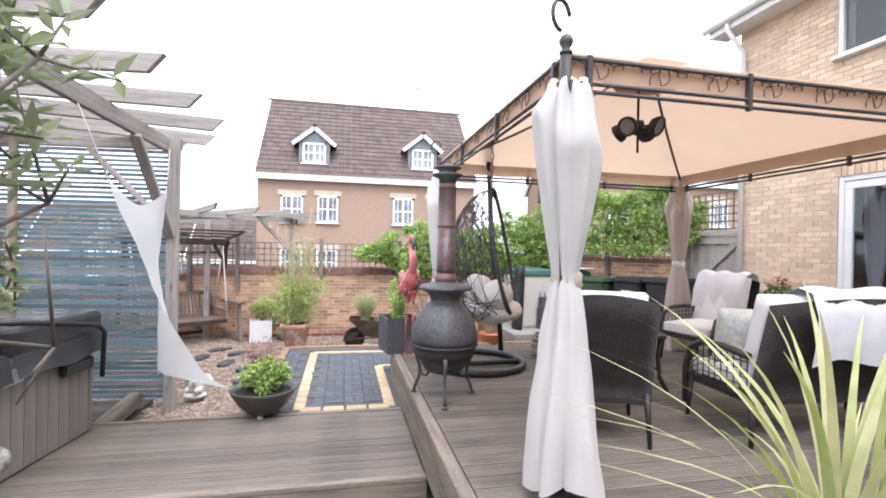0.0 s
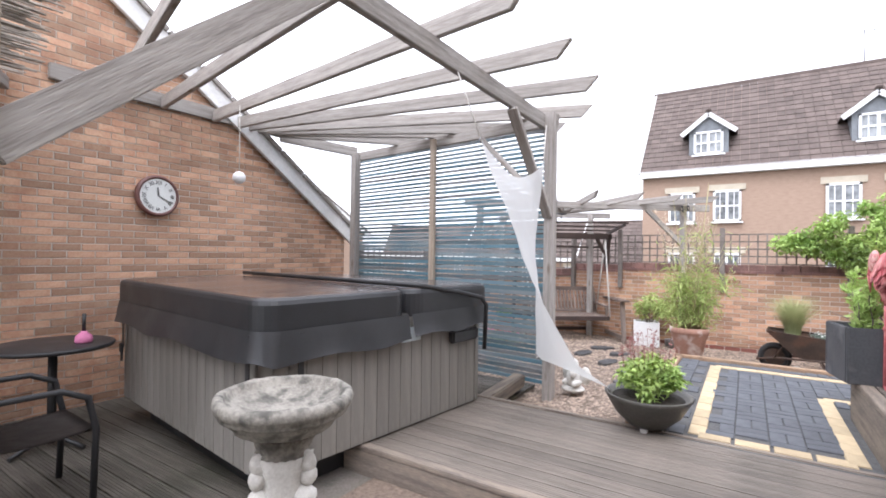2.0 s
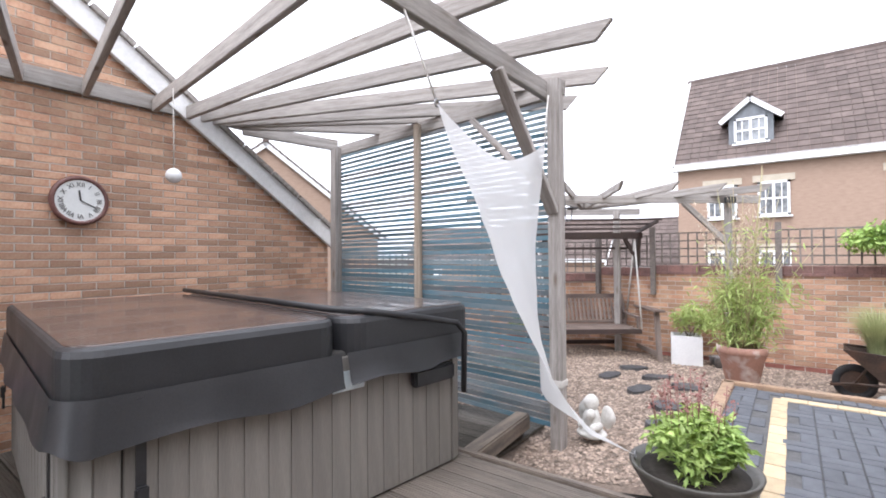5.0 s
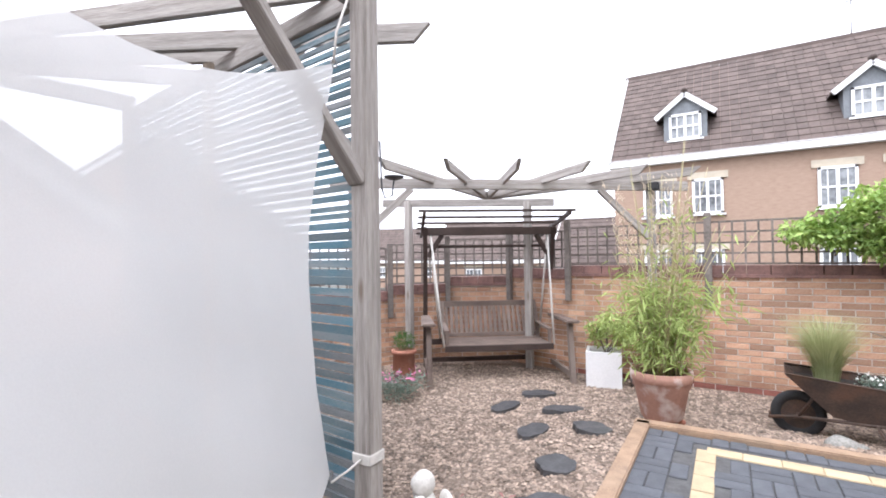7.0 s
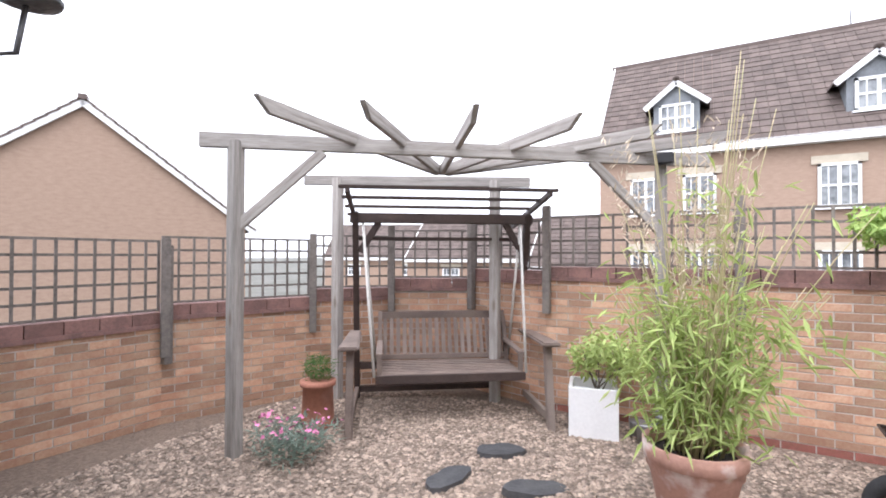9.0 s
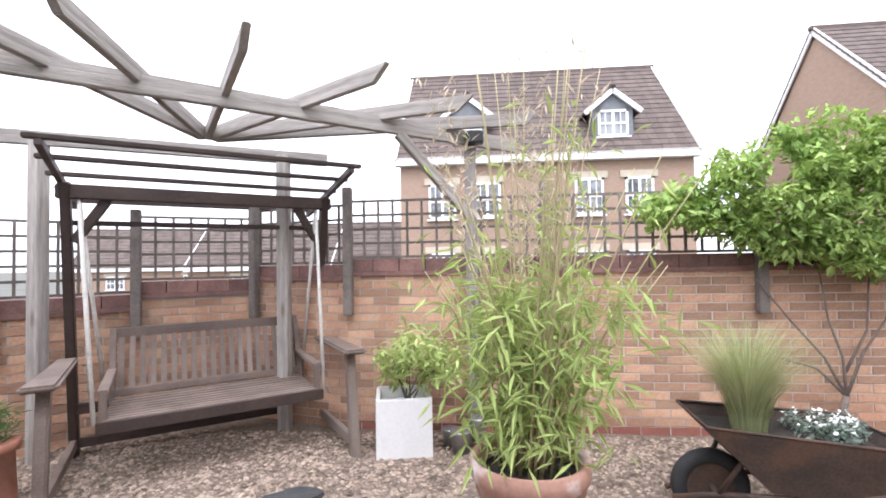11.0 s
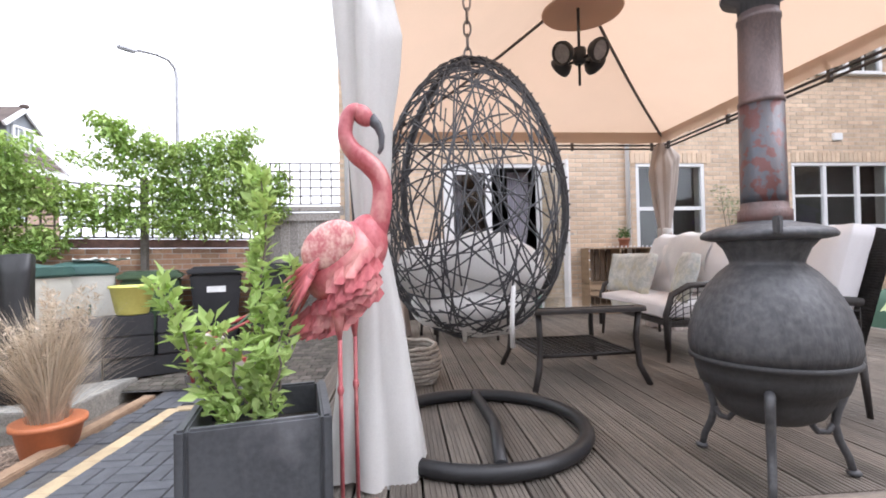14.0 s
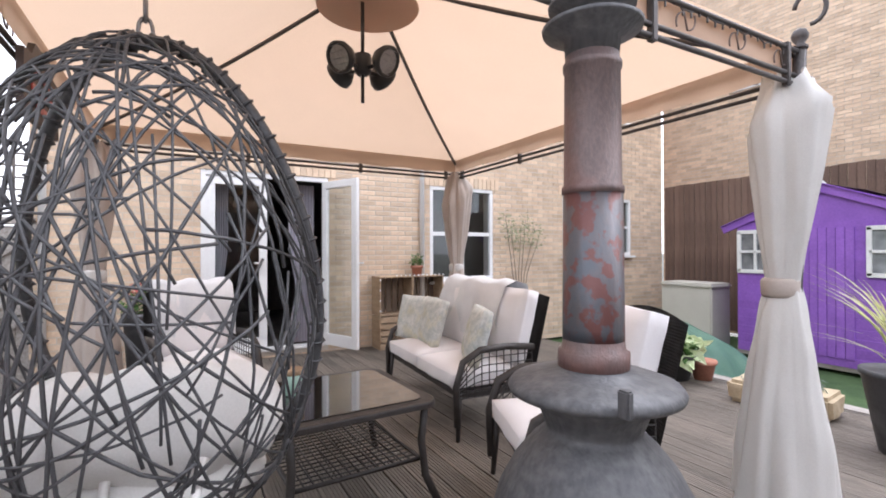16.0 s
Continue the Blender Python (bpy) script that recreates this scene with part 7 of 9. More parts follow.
    return joined("flamingo_ornament", P, "painted pink metal flamingo ornament standing on the deck edge", "garden ornament", (-0.16, 4.84, DECK), 4)


fl_bird = flamingo()
fl_bird.matrix_world = pose(-0.10, 4.85, DECK, 0, 0, 4) @ Matrix.Diagonal((1, 0.78, 1, 1))

# ---- lead-look planter with lime shrub ----
lp = thing("lead_planter", (-0.185, 5.115, DECK), "square lead-grey planter with a lime green shrub", "potted plant", rz=12)
for s in range(4):
    g = B()
    box(g, (0, -0.186, 0.205), (0.340 if s % 2 else 0.400, 0.03, 0.41), bevel=0.007)
    bmesh.ops.transform(g, matrix=pose(0, 0, 0, 0, 0, 90 * s), verts=g.verts)
    part("side_panel", g, "lead", lp)
bm = B()
box(bm, (0, 0, 0.16), (0.34, 0.34, 0.30))
part("soil", bm, "soil", lp)
bm = B()
spots = []
for (tx, ty, tz), n in (((0.04, -0.01, 1.12), 22), ((0.0, 0.285, 0.79), 14), ((0.05, 0.23, 0.63), 9), ((-0.07, 0.10, 0.66), 9), ((-0.02, -0.10, 0.84), 12), ((0.12, -0.03, 0.70), 8), ((-0.09, -0.06, 0.58), 7)):
    pts = [Vector((tx * 0.2, ty * 0.2, 0.30)).lerp(Vector((tx, ty, tz)), k / 7) + Vector((0.012 * math.sin(k), 0.012 * math.cos(k * 1.7), -0.05 * abs(ty) * math.sin(math.pi * k / 7))) for k in range(8)]
    tube(bm, pts, 0.0055, 6, r_end=0.0025)
    for q in range(n):
        t = 0.12 + 0.90 * (q + 0.5) / n
        c = pts[0].lerp(pts[-1], t)
        spots += clump(fr, c + Vector((fr.gauss(0, 0.010), fr.gauss(0, 0.010), 0)), 0.032 if t > 0.6 else 0.042, 15)
part("stem", bm, "twig", lp)
leaves("leaf_mass", spots, 0.056, "leaf_lime", lp, 2.1, -0.9, 14)

# ---- rattan furniture ----
def cushion(bm, c, s, rot=None, puff=0.35):
    """A stuffed cushion: a box swollen in its middle."""
    g = B()
    bmesh.ops.create_cube(g, size=1)
    bmesh.ops.subdivide_edges(g, edges=g.edges[:], cuts=7, use_grid_fill=True)
    thin = min(range(3), key=lambda k: s[k])
    for v in g.verts:
        o = [abs(v.co[k]) * 2 for k in range(3) if k != thin]
        f = (1 - o[0] ** 4) * (1 - o[1] ** 4)
        v.co[thin] *= 0.55 + 0.45 * f + puff * 0.2 * f
        for k in range(3):
            if k != thin:
                v.co[k] *= 0.97 + 0.03 * (1 - (abs(v.co[thin]) * 2))
        v.co += Vector((1, 1, 1)) * 0.012 * noise.noise(v.co * 5 + Vector(c))
    bmesh.ops.transform(g, matrix=Matrix.Translation(c) @ (rot.to_4x4() if rot else Matrix()) @ Matrix.Diagonal((*s, 1)), verts=g.verts)
    for f in g.faces:
        f.smooth = True
    me = bpy.data.meshes.new("piece")
    g.to_mesh(me)
    g.free()
    bm.from_mesh(me)
    bpy.data.meshes.remove(me)


def lattice(bm, pts_fn, nu, nv, r=0.004):
    """Open weave on a surface pts_fn(u, v)."""
    for i in range(nu + 1):
        tube(bm, [pts_fn(i / nu, j / 8) for j in range(9)], r, 4)
    for j in range(nv + 1):
        tube(bm, [pts_fn(i / 10, j / nv) for i in range(11)], r, 4)


def rattan_seat(width, at, rz, label, category, seats, throw=False, back_cushions=True, group="rattan seating"):
    """An armchair or sofa with curved lattice arms; it faces local -y."""
    c = thing("rattan_" + category, at, label, category, group, rz)
    w = width / 2
    bm = B()
    box(bm, (0, 0, 0.29), (width - 0.06, 0.58, 0.05), bevel=0.01)
    part("seat_frame", bm, "rattan", c)
    for sx in (-1, 1):
        for y in (-0.29, 0.28):
            bm = B()
            tube(bm, [(sx * (w - 0.03), y, 0.34), (sx * (w - 0.01), y * 1.08, 0.0)], 0.021, 8, r_end=0.014)
            part("leg", bm, "rattan", c)
        bm = B()
        arch = [(sx * w, -0.32, 0.10), (sx * w, -0.33, 0.36), (sx * w, -0.28, 0.52), (sx * w, -0.15, 0.59), (sx * w, 0.05, 0.60), (sx * w, 0.28, 0.58)]
        tube(bm, arch, 0.024, 10)
        am = part("arm", bm, "rattan", c)
        bm = B()

        def surf(u, v, sx=sx):
            y = -0.31 + 0.58 * u
            top = 0.36 + 0.23 * math.sin(min(1, (u + 0.04) * 2.6) * math.pi / 2)
            return (sx * w, y, 0.28 + (top - 0.28) * v)
        lattice(bm, surf, 10, 6)
        part("arm_weave", bm, "rattan", am)
    bm = B()
    grid = []
    for j in range(7):
        z = 0.30 + 0.62 * j / 6
        y = 0.27 + 0.16 * j / 6
        grid.append([(-w + width * i / 12, y + 0.02 * math.cos((i / 12 - 0.5) * 3), z + (0.05 * math.cos((i / 12 - 0.5) * 3.0) if j == 6 else 0)) for i in range(13)])
    sheet(bm, grid)
    bmesh.ops.solidify(bm, geom=bm.faces[:], thickness=0.03)
    part("backrest", bm, "weave", c)
    for k in range(seats):
        x = -w + 0.04 + (width - 0.08) * (k + 0.5) / seats
        bm = B()
        cushion(bm, (x, -0.03, 0.385), ((width - 0.10) / seats, 0.60, 0.17))
        part("seat_cushion", bm, "cushion", c, "pale pinkish cream seat cushion")
        if back_cushions:
            bm = B()
            cushion(bm, (x, 0.26, 0.70), ((width - 0.10) / seats, 0.18, 0.56), Matrix.Rotation(radians(-14), 3, "X"))
            part("back_cushion", bm, "cushion", c, "pale pinkish cream back cushion")
    if throw:
        bm = B()
        prof = [(-0.02 + 0.17, 0.58), (0.17, 0.80), (0.25, 0.99), (0.34, 1.03), (0.43, 1.0), (0.47, 0.86), (0.46, 0.66), (0.45, 0.56)]
        grid = []
        for j, (y, z) in enumerate(prof):
            grid.append([(throw[0] + (throw[1] - throw[0]) * i / 20, y + 0.012 * math.sin(i * 1.1 + j), z + 0.012 * math.sin(i * 0.8) + (0.03 * math.sin(i * 0.5) if j in (0, 7) else 0)) for i in range(21)])
        sheet(bm, grid)
        part("throw", bm, "throw", c, "pale grey knitted throw over the back")
    return c


sofa = rattan_seat(1.42, (2.42, 2.28, DECK), 176, "dark rattan two-seat sofa with pale cushions and a throw", "sofa", 2, throw=(-0.68, 0.42))
rattan_seat(0.66, (0.86, 2.52, DECK), 158, "dark rattan armchair with pale cushions", "armchair", 1)
rattan_seat(0.66, (3.18, 4.10, DECK), -78, "dark rattan armchair with a pale throw beside the doors", "armchair", 1, throw=(-0.30, 0.30))
for x, y, rz, m, lab in ((2.98, 2.28, 20, "pattern", "patterned scatter cushion leaning on the sofa"), (2.72, 2.26, -8, "pattern", "patterned scatter cushion on the sofa"), (1.98, 2.28, -24, "pattern", "patterned scatter cushion by the sofa arm")):
    bm = B()
    cushion(bm, (0, 0, 0), (0.42, 0.13, 0.40), puff=0.8)
    o = solo("scatter_cushion", bm, m, lab, "cushion", "scatter cushions")
    o.matrix_world = pose(x, y + 0.06, DECK + 0.645, 16, 0, rz)

tbl = thing("coffee_table", (1.55, 3.50, DECK), "dark rattan coffee table with a smoked glass top", "table", rz=3)
bm = B()
rounded_slab(bm, -0.40, 0.40, -0.40, 0.40, 0.475, 0.505, 0.09, 0.01)
part("table_frame", bm, "rattan", tbl)
bm = B()
rounded_slab(bm, -0.34, 0.34, -0.34, 0.34, 0.503, 0.512, 0.06, 0.002)
part("glass_top", bm, "table_glass", tbl, "smoked glass top")
for sx in (-1, 1):
    for sy in (-1, 1):
        bm = B()
        tube(bm, [(sx * 0.34, sy * 0.34, 0.48), (sx * 0.325, sy * 0.325, 0.3), (sx * 0.34, sy * 0.34, 0.12), (sx * 0.385, sy * 0.385, 0.0)], 0.02, 8)
        part("leg", bm, "rattan", tbl)
bm = B()
tube(bm, [(-0.32, -0.32, 0.20), (0.32, -0.32, 0.20), (0.32, 0.32, 0.20), (-0.32, 0.32, 0.20)], 0.012, 6, closed=True)
shelf = part("lower_shelf", bm, "rattan", tbl)
for k in range(15):
    q = -0.31 + 0.62 * k / 14
    for ends in (((q, -0.31, 0.20), (q, 0.31, 0.20)), ((-0.31, q, 0.204), (0.31, q, 0.204))):
        bm = B()
        tube(bm, ends, 0.004, 5)
        part("strand", bm, "rattan", shelf)
jar = thing("candle_jar", (1.62, 3.72, DECK + 0.513), "mint green glass candle jar with a wooden lid", "candle")
bm = B()
lathe(bm, [(0.05, 0), (0.055, 0.006), (0.055, 0.10), (0.05, 0.105)], seg=24)
part("jar", bm, "jar_green", jar)
bm = B()
lathe(bm, [(0.056, 0.105), (0.058, 0.11), (0.058, 0.128), (0.054, 0.132)], seg=24)
part("lid", bm, "crate", jar, "pale wooden lid")

# crates by the window
crt = None
for i, (y, z, tall) in enumerate(((1.82, 0.33, 0.42), (1.82, 0.76, 0.50), (1.36, 0.76, 0.50), (1.36, 0.33, 0.42))):
    c = thing("wooden_crate", (4.80, y, z), "rough slatted wooden crate stacked by the house wall", "crate", "stacked crates")
    upper = z > 0.5
    for k in range(5):
        bm = B()
        if upper:
            box(bm, (0.13, -0.176 + 0.088 * k, tall / 2), (0.012, 0.074, tall - 0.03), bevel=0.002)
        else:
            box(bm, (-0.145, 0, 0.045 + (tall - 0.09) * k / 4), (0.012, 0.44, 0.066), bevel=0.002)
        # back slats of the upper crates take the wood colour darkened for shade
        part("slat", bm, "crate_shaded" if upper else "crate", c)
    for s in (-1, 1):
        bm = B()
        box(bm, (0, s * 0.222, tall / 2), (0.30, 0.014, tall), bevel=0.002)
        part("end_board", bm, "crate", c)
    for zz in (0.008, tall - 0.008):
        bm = B()
        box(bm, (0, 0, zz), (0.30, 0.43, 0.014), bevel=0.002)
        part("board", bm, "crate", c)
for k in range(16):
    y, z = (1.14 + 0.062 * k, 1.272) if k < 12 else (2.05, 1.22 - 0.13 * (k - 12))
    bm = B()
    ball(bm, (0, 0, 0), (0.011, 0.011, 0.013), 8, 6)
    o = solo("fairy_light", bm, "white_pot", "small white ball of a fairy light string on the crates", "fairy light")
    tagged(o, "small white ball of a fairy light string on the crates", "fairy light", "fairy lights")
    o.location = (4.64, y, z)
hp = thing("small_pot", (4.80, 1.46, 1.265), "small terracotta pot with a green plant on the crates", "potted plant")
pot(hp, [(0.06, 0), (0.075, 0.10), (0.085, 0.10), (0.085, 0.13), (0.07, 0.13)], "terracotta", 20)
leaves("leaf_mass", clump(fr, (0, 0, 0.19), 0.10, 160), 0.05, "leaf_dark", hp, 2.2, 0.1, 15)
bt = thing("dumb_bells", (2.05, 4.62, DECK), "pair of small black dumb-bells on the deck", "dumb-bell")
bm = B()
tube(bm, [(-0.12, 0, 0.05), (0.12, 0, 0.05)], 0.014, 8)
for x in (-0.11, 0.11):
    tube(bm, [(x - 0.03, 0, 0.05), (x + 0.03, 0, 0.05)], 0.05, 12)
part("dumb_bell", bm, "black_plastic", bt)
wbk = thing("wicker_basket", (1.55, 4.62, DECK), "grey wicker basket on the deck", "basket")
bm = B()
for k in range(9):
    r = 0.17 + 0.03 * math.sin(k / 8 * math.pi)
    tube(bm, [(r * math.cos(a) * 1.2, r * math.sin(a), 0.02 + 0.028 * k + 0.006 * math.sin(6 * a + k * 3.1)) for a in [j * math.tau / 24 for j in range(24)]], 0.015, 6, closed=True)
part("weave", bm, "reed", wbk)

# ---- storage box, bins, tools by the gate ----
bm = B()
box(bm, (2.78, 8.12, -0.10), (1.36, 1.72, 0.34), bevel=0.01)
solo("plinth", bm, "concrete", "pale concrete slab plinth under the garden store", "plinth", kind="structure")
def garden_store(at, rz, w, d, label):
    """A moulded store: body, ribbed sides, two doors and an arched lid with a lip."""
    st = thing("garden_store", at, label, "storage box", "garden stores", rz)
    bm = B()
    box(bm, (0, 0, 0.50), (w, d, 1.0), bevel=0.015)
    part("body", bm, "store_body", st)
    for k in range(3):
        bm = B()
        box(bm, (-w / 2 - 0.003, d * 0.325 * (k - 1), 0.5), (0.014, d * 0.30, 0.90), bevel=0.006)
        part("side_panel", bm, "store_body", st)
    for k in (-1, 1):
        bm = B()
        box(bm, (k * w / 4, -d / 2 - 0.005, 0.48), (w / 2 - 0.02, 0.016, 0.88), bevel=0.006)
        door = part("door", bm, "store_body", st)
        bm = B()
        box(bm, (k * 0.05, -d / 2 - 0.020, 0.62), (0.022, 0.022, 0.14), bevel=0.008)
        part("handle", bm, "store_lid", door)
    bm = B()
    box(bm, (0, 0, 1.035), (w + 0.05, d + 0.06, 0.10), bevel=0.022)
    rows = []
    for i in range(9):
        a = i / 8 * 2 - 1
        rows.append([(a * (w / 2 + 0.01), b / 6 * (d / 2 + 0.01), 1.08 + 0.055 * (1 - abs(a) ** 3) * (1 - abs(b / 6) ** 3) + 0.006 * math.sin(b * 2)) for b in range(-6, 7)])
    sheet(bm, rows)
    part("lid", bm, "store_lid", st)
    return st


garden_store((2.86, 8.36, 0.07), 6, 0.82, 0.84, "cream plastic garden store with a dark green lid")
garden_store((3.60, 8.06, 0.07), -56, 0.55, 0.34, "small cream garden store with a green lid by the side wall")
bm = B()
sheet(bm, [[(0.05 * i, 0.04 * j, 0.035 * noise.noise((i * 0.9, j * 0.8, 2.0)) + 0.025 * noise.noise((i * 2.1, j * 1.9, 7.0))) for i in range(11)] for j in range(8)])
o = solo("plastic_sheet", bm, "white_paint", "crumpled pale plastic sheet lying on the store lid", "sheet")
o.matrix_world = pose(3.42, 8.05, 1.225, 0, 0, -56)
bm = B()
cushion(bm, (0, 0, 0), (0.16, 0.22, 1.20), puff=0.6)
for v in bm.verts:
    v.co += Vector((0.02, 0.025, 0)) * noise.noise(v.co * 6)
o = solo("covered_parasol", bm, "black_plastic", "rolled black plastic cover standing against the store", "cover")
o.matrix_world = pose(2.36, 7.78, 0.67, 0, 2, 12)


def wheelie_bin(at, rz, material, label, sticker):
    b = thing("wheelie_bin", at, label, "wheelie bin", "wheelie bins", rz)
    bm = B()
    A = [bm.verts.new(p) for p in ((-0.20, -0.24, 0.04), (0.20, -0.24, 0.04), (0.20, 0.22, 0.04), (-0.20, 0.22, 0.04))]
    C = [bm.verts.new(p) for p in ((-0.28, -0.33, 0.88), (0.28, -0.33, 0.88), (0.28, 0.33, 0.88), (-0.28, 0.33, 0.88))]
    bm.faces.new(A[::-1])
    bm.faces.new(C)
    for i in range(4):
        bm.faces.new((A[i], A[(i + 1) % 4], C[(i + 1) % 4], C[i]))
    bmesh.ops.bevel(bm, geom=bm.edges[:], offset=0.025, segments=2, affect="EDGES")
    part("body", bm, material, b)
    bm = B()
    box(bm, (0, -0.01, 0.91), (0.61, 0.72, 0.055), bevel=0.015)
    box(bm, (0, 0.0, 0.945), (0.52, 0.58, 0.04), bevel=0.015)
    part("lid", bm, material, b)
    for s in (-1, 1):
        bm = B()
        tube(bm, [(s * 0.20, 0.28, 0.10), (s * 0.26, 0.28, 0.10)], 0.10, 16)
        part("wheel", bm, "rubber", b)
    if sticker:
        bm = B()
        box(bm, (0.0, -0.318, 0.70), (0.20, 0.006, 0.07), Matrix.Rotation(radians(-6), 3, "X"))
        part("sticker", bm, "white_paint", b, "white label strip")
    return b


wheelie_bin((3.93, 7.52, 0.12), -68, "bin_green", "green wheelie bin standing by the side wall", False)
wheelie_bin((4.28, 6.95, 0.155), -70, "bin_black", "charcoal wheelie bin with a white label", True)
wheelie_bin((4.49, 6.31, 0.18), -75, "bin_black", "charcoal wheelie bin beside the garden gate", False)
bm = B()
lathe(bm, [(0.13, 0), (0.14, 0.01), (0.19, 0.26), (0.205, 0.265), (0.205, 0.285), (0.18, 0.28), (0.135, 0.03)], seg=28)
o = solo("yellow_tub", bm, "yellow", "bright yellow plastic tub on the stacked blocks", "tub")
o.location = (3.21, 7.35, 0.672)
blk = random.Random(3)
for k in range(15):
    bm = B()
    box(bm, (0, 0, 0), (0.42, 0.21, 0.20), bevel=0.01)
    o = solo("grey_block", bm, "bin_black" if k % 3 else "lead", "dark grey block stacked by the bins", "block", "stacked blocks")
    c = Vector((3.18, 7.36, 0)) + Vector((0.49, -0.87, 0)) * 0.43 * (k % 3 - 1) + Vector((0.87, 0.49, 0)) * 0.22 * ((k // 3) % 2)
    o.matrix_world = pose(c.x + blk.uniform(-0.02, 0.02), c.y + blk.uniform(-0.01, 0.01), 0.16 + 0.205 * (k // 6), 0, 0, -60.6 + blk.uniform(-4, 4))

cp = thing("plate_compactor", (2.98, 6.46, 0.03), "worn red plate compactor with a small engine", "compactor", rz=-62)
bm = B()
box(bm, (0, 0, 0.03), (0.52, 0.40, 0.05), bevel=0.015)
box(bm, (0.26, 0, 0.07), (0.10, 0.40, 0.06), Matrix.Rotation(radians(-35), 3, "Y"), 0.01)
part("base_plate", bm, "steel", cp)
bm = B()
box(bm, (0.15, 0, 0.13), (0.24, 0.30, 0.16), bevel=0.03)
part("exciter_housing", bm, "red_paint", cp)
bm = B()
tube(bm, [(0.15, -0.18, 0.14), (0.15, -0.155, 0.14)], 0.075, 20)
part("belt_cover", bm, "engine", cp)
bm = B()
box(bm, (-0.08, 0, 0.24), (0.28, 0.28, 0.20), bevel=0.03)
tube(bm, [(-0.08, -0.14, 0.25), (-0.08, -0.19, 0.25)], 0.10, 20)
part("engine", bm, "red_paint", cp)
bm = B()
box(bm, (-0.08, 0, 0.40), (0.28, 0.24, 0.11), bevel=0.03)
part("fuel_tank", bm, "engine", cp)
for s in (-1, 1):
    bm = B()
    tube(bm, [(-0.22, s * 0.17, 0.06), (-0.24, s * 0.17, 0.30), (-0.10, s * 0.17, 0.42), (0.35, s * 0.17, 0.60), (0.62, s * 0.17, 0.70)], 0.016, 8)
    part("handle_rail", bm, "red_paint", cp)
    bm = B()
    tube(bm, [(0.55, s * 0.17, 0.675), (0.80, s * 0.17, 0.76)], 0.021, 8)
    part("grip", bm, "rubber", cp)
bm = B()
tube(bm, [(0.1, -0.10, 0.46), (0.3, -0.02, 0.62), (0.5, 0.10, 0.58), (0.35, 0.2, 0.48), (0.1, 0.12, 0.5)], 0.014, 8)
o = part("hose", bm, "bin_green", cp, "green hose looped over the handle")

# ---- pots along the gravel ----
dg = thing("dry_grass_pot", (1.58, 6.98, -0.08), "orange plastic pot with tall dry straw-coloured grass", "potted plant")
pot(dg, [(0.13, 0), (0.14, 0.01), (0.185, 0.22), (0.205, 0.222), (0.205, 0.255), (0.18, 0.25)], "orange_pot", soil=(0.18, 0.21))
blades("grass", (0, 0, 0.2), 760, 0.92, 0.50, 0.005, "grass_dry", dg, 5, 0.55, 0.10)
blades("outer_grass", (0, 0, 0.2), 260, 0.62, 0.62, 0.006, "grass_dry", dg, 6, 0.7, 0.11)
spots = []
for k in range(46):
    a, q, h = fr.uniform(0, math.tau), fr.random() ** 0.6, fr.uniform(0.55, 0.95)
    for j in range(44):
        t = fr.uniform(0.55, 1.0)
        d = 0.46 * q * t ** 2 * h
        spots.append((d * math.cos(a) + fr.gauss(0, 0.012), d * math.sin(a) + fr.gauss(0, 0.012), 0.24 + h * t * (1 - 0.12 * q * t)))
leaves("plume", spots, 0.05, "grass_dry", dg, 5.0, -0.8, 17)
tp = thing("terracotta_chimney_pot", (1.78, 7.98, -0.23), "tall terracotta chimney pot planted with silver foliage", "potted plant")
pot(tp, [(0.165, 0), (0.165, 0.02), (0.13, 0.40), (0.15, 0.405), (0.152, 0.44), (0.135, 0.445), (0.12, 0.42)], "terracotta", soil=(0.12, 0.42))
leaves("leaf_mass", clump(fr, (0, 0, 0.52), 0.13, 420), 0.055, "leaf_grey", tp, 5, -0.5, 18)
ur = thing("yellow_stone_urn", (1.78, 8.42, -0.23), "tall yellow stone chimney pot with pink flowers", "potted plant")
pot(ur, [(0.155, 0), (0.16, 0.05), (0.13, 0.08), (0.12, 0.30), (0.13, 0.50), (0.185, 0.53), (0.19, 0.58), (0.15, 0.59), (0.13, 0.56)], "yellowstone", soil=(0.14, 0.56))
leaves("leaf_mass", clump(fr, (0, 0, 0.63), 0.11, 140), 0.05, "leaf_dark", ur, 2.4, 0.1, 19)
leaves("flower", clump(fr, (0, 0, 0.74), 0.13, 110), 0.03, "flower_pink", ur, 1.3, 0, 20)
pp = thing("purple_flower_pot", (1.42, 8.28, -0.23), "round terracotta pot with purple wallflowers", "potted plant")
pot(pp, [(0.09, 0), (0.10, 0.01), (0.15, 0.10), (0.155, 0.16), (0.175, 0.17), (0.178, 0.20), (0.16, 0.20)], "terracotta", soil=(0.155, 0.18))
leaves("leaf_mass", clump(fr, (0, 0, 0.29), 0.14, 320), 0.06, "leaf_grey", pp, 3.2, -0.3, 21)
leaves("flower", clump(fr, (0, 0, 0.44), 0.19, 230), 0.032, "flower_purple", pp, 1.3, 0, 22)
rp = thing("red_chimney_pot", (-4.43, 7.70, -0.23), "tall terracotta chimney pot with lavender leaves", "potted plant")
pot(rp, [(0.14, 0), (0.14, 0.02), (0.125, 0.34), (0.15, 0.345), (0.152, 0.385), (0.13, 0.39)], "terracotta", soil=(0.12, 0.37))
leaves("leaf_mass", clump(fr, (0, 0, 0.48), 0.14, 460, 0.9), 0.06, "leaf_dark", rp, 6, -0.6, 23)
pk = thing("pink_border_plant", (-4.17, 7.18, -0.23), "low mound of silver foliage with pink flowers on the gravel", "plant")
spots = []
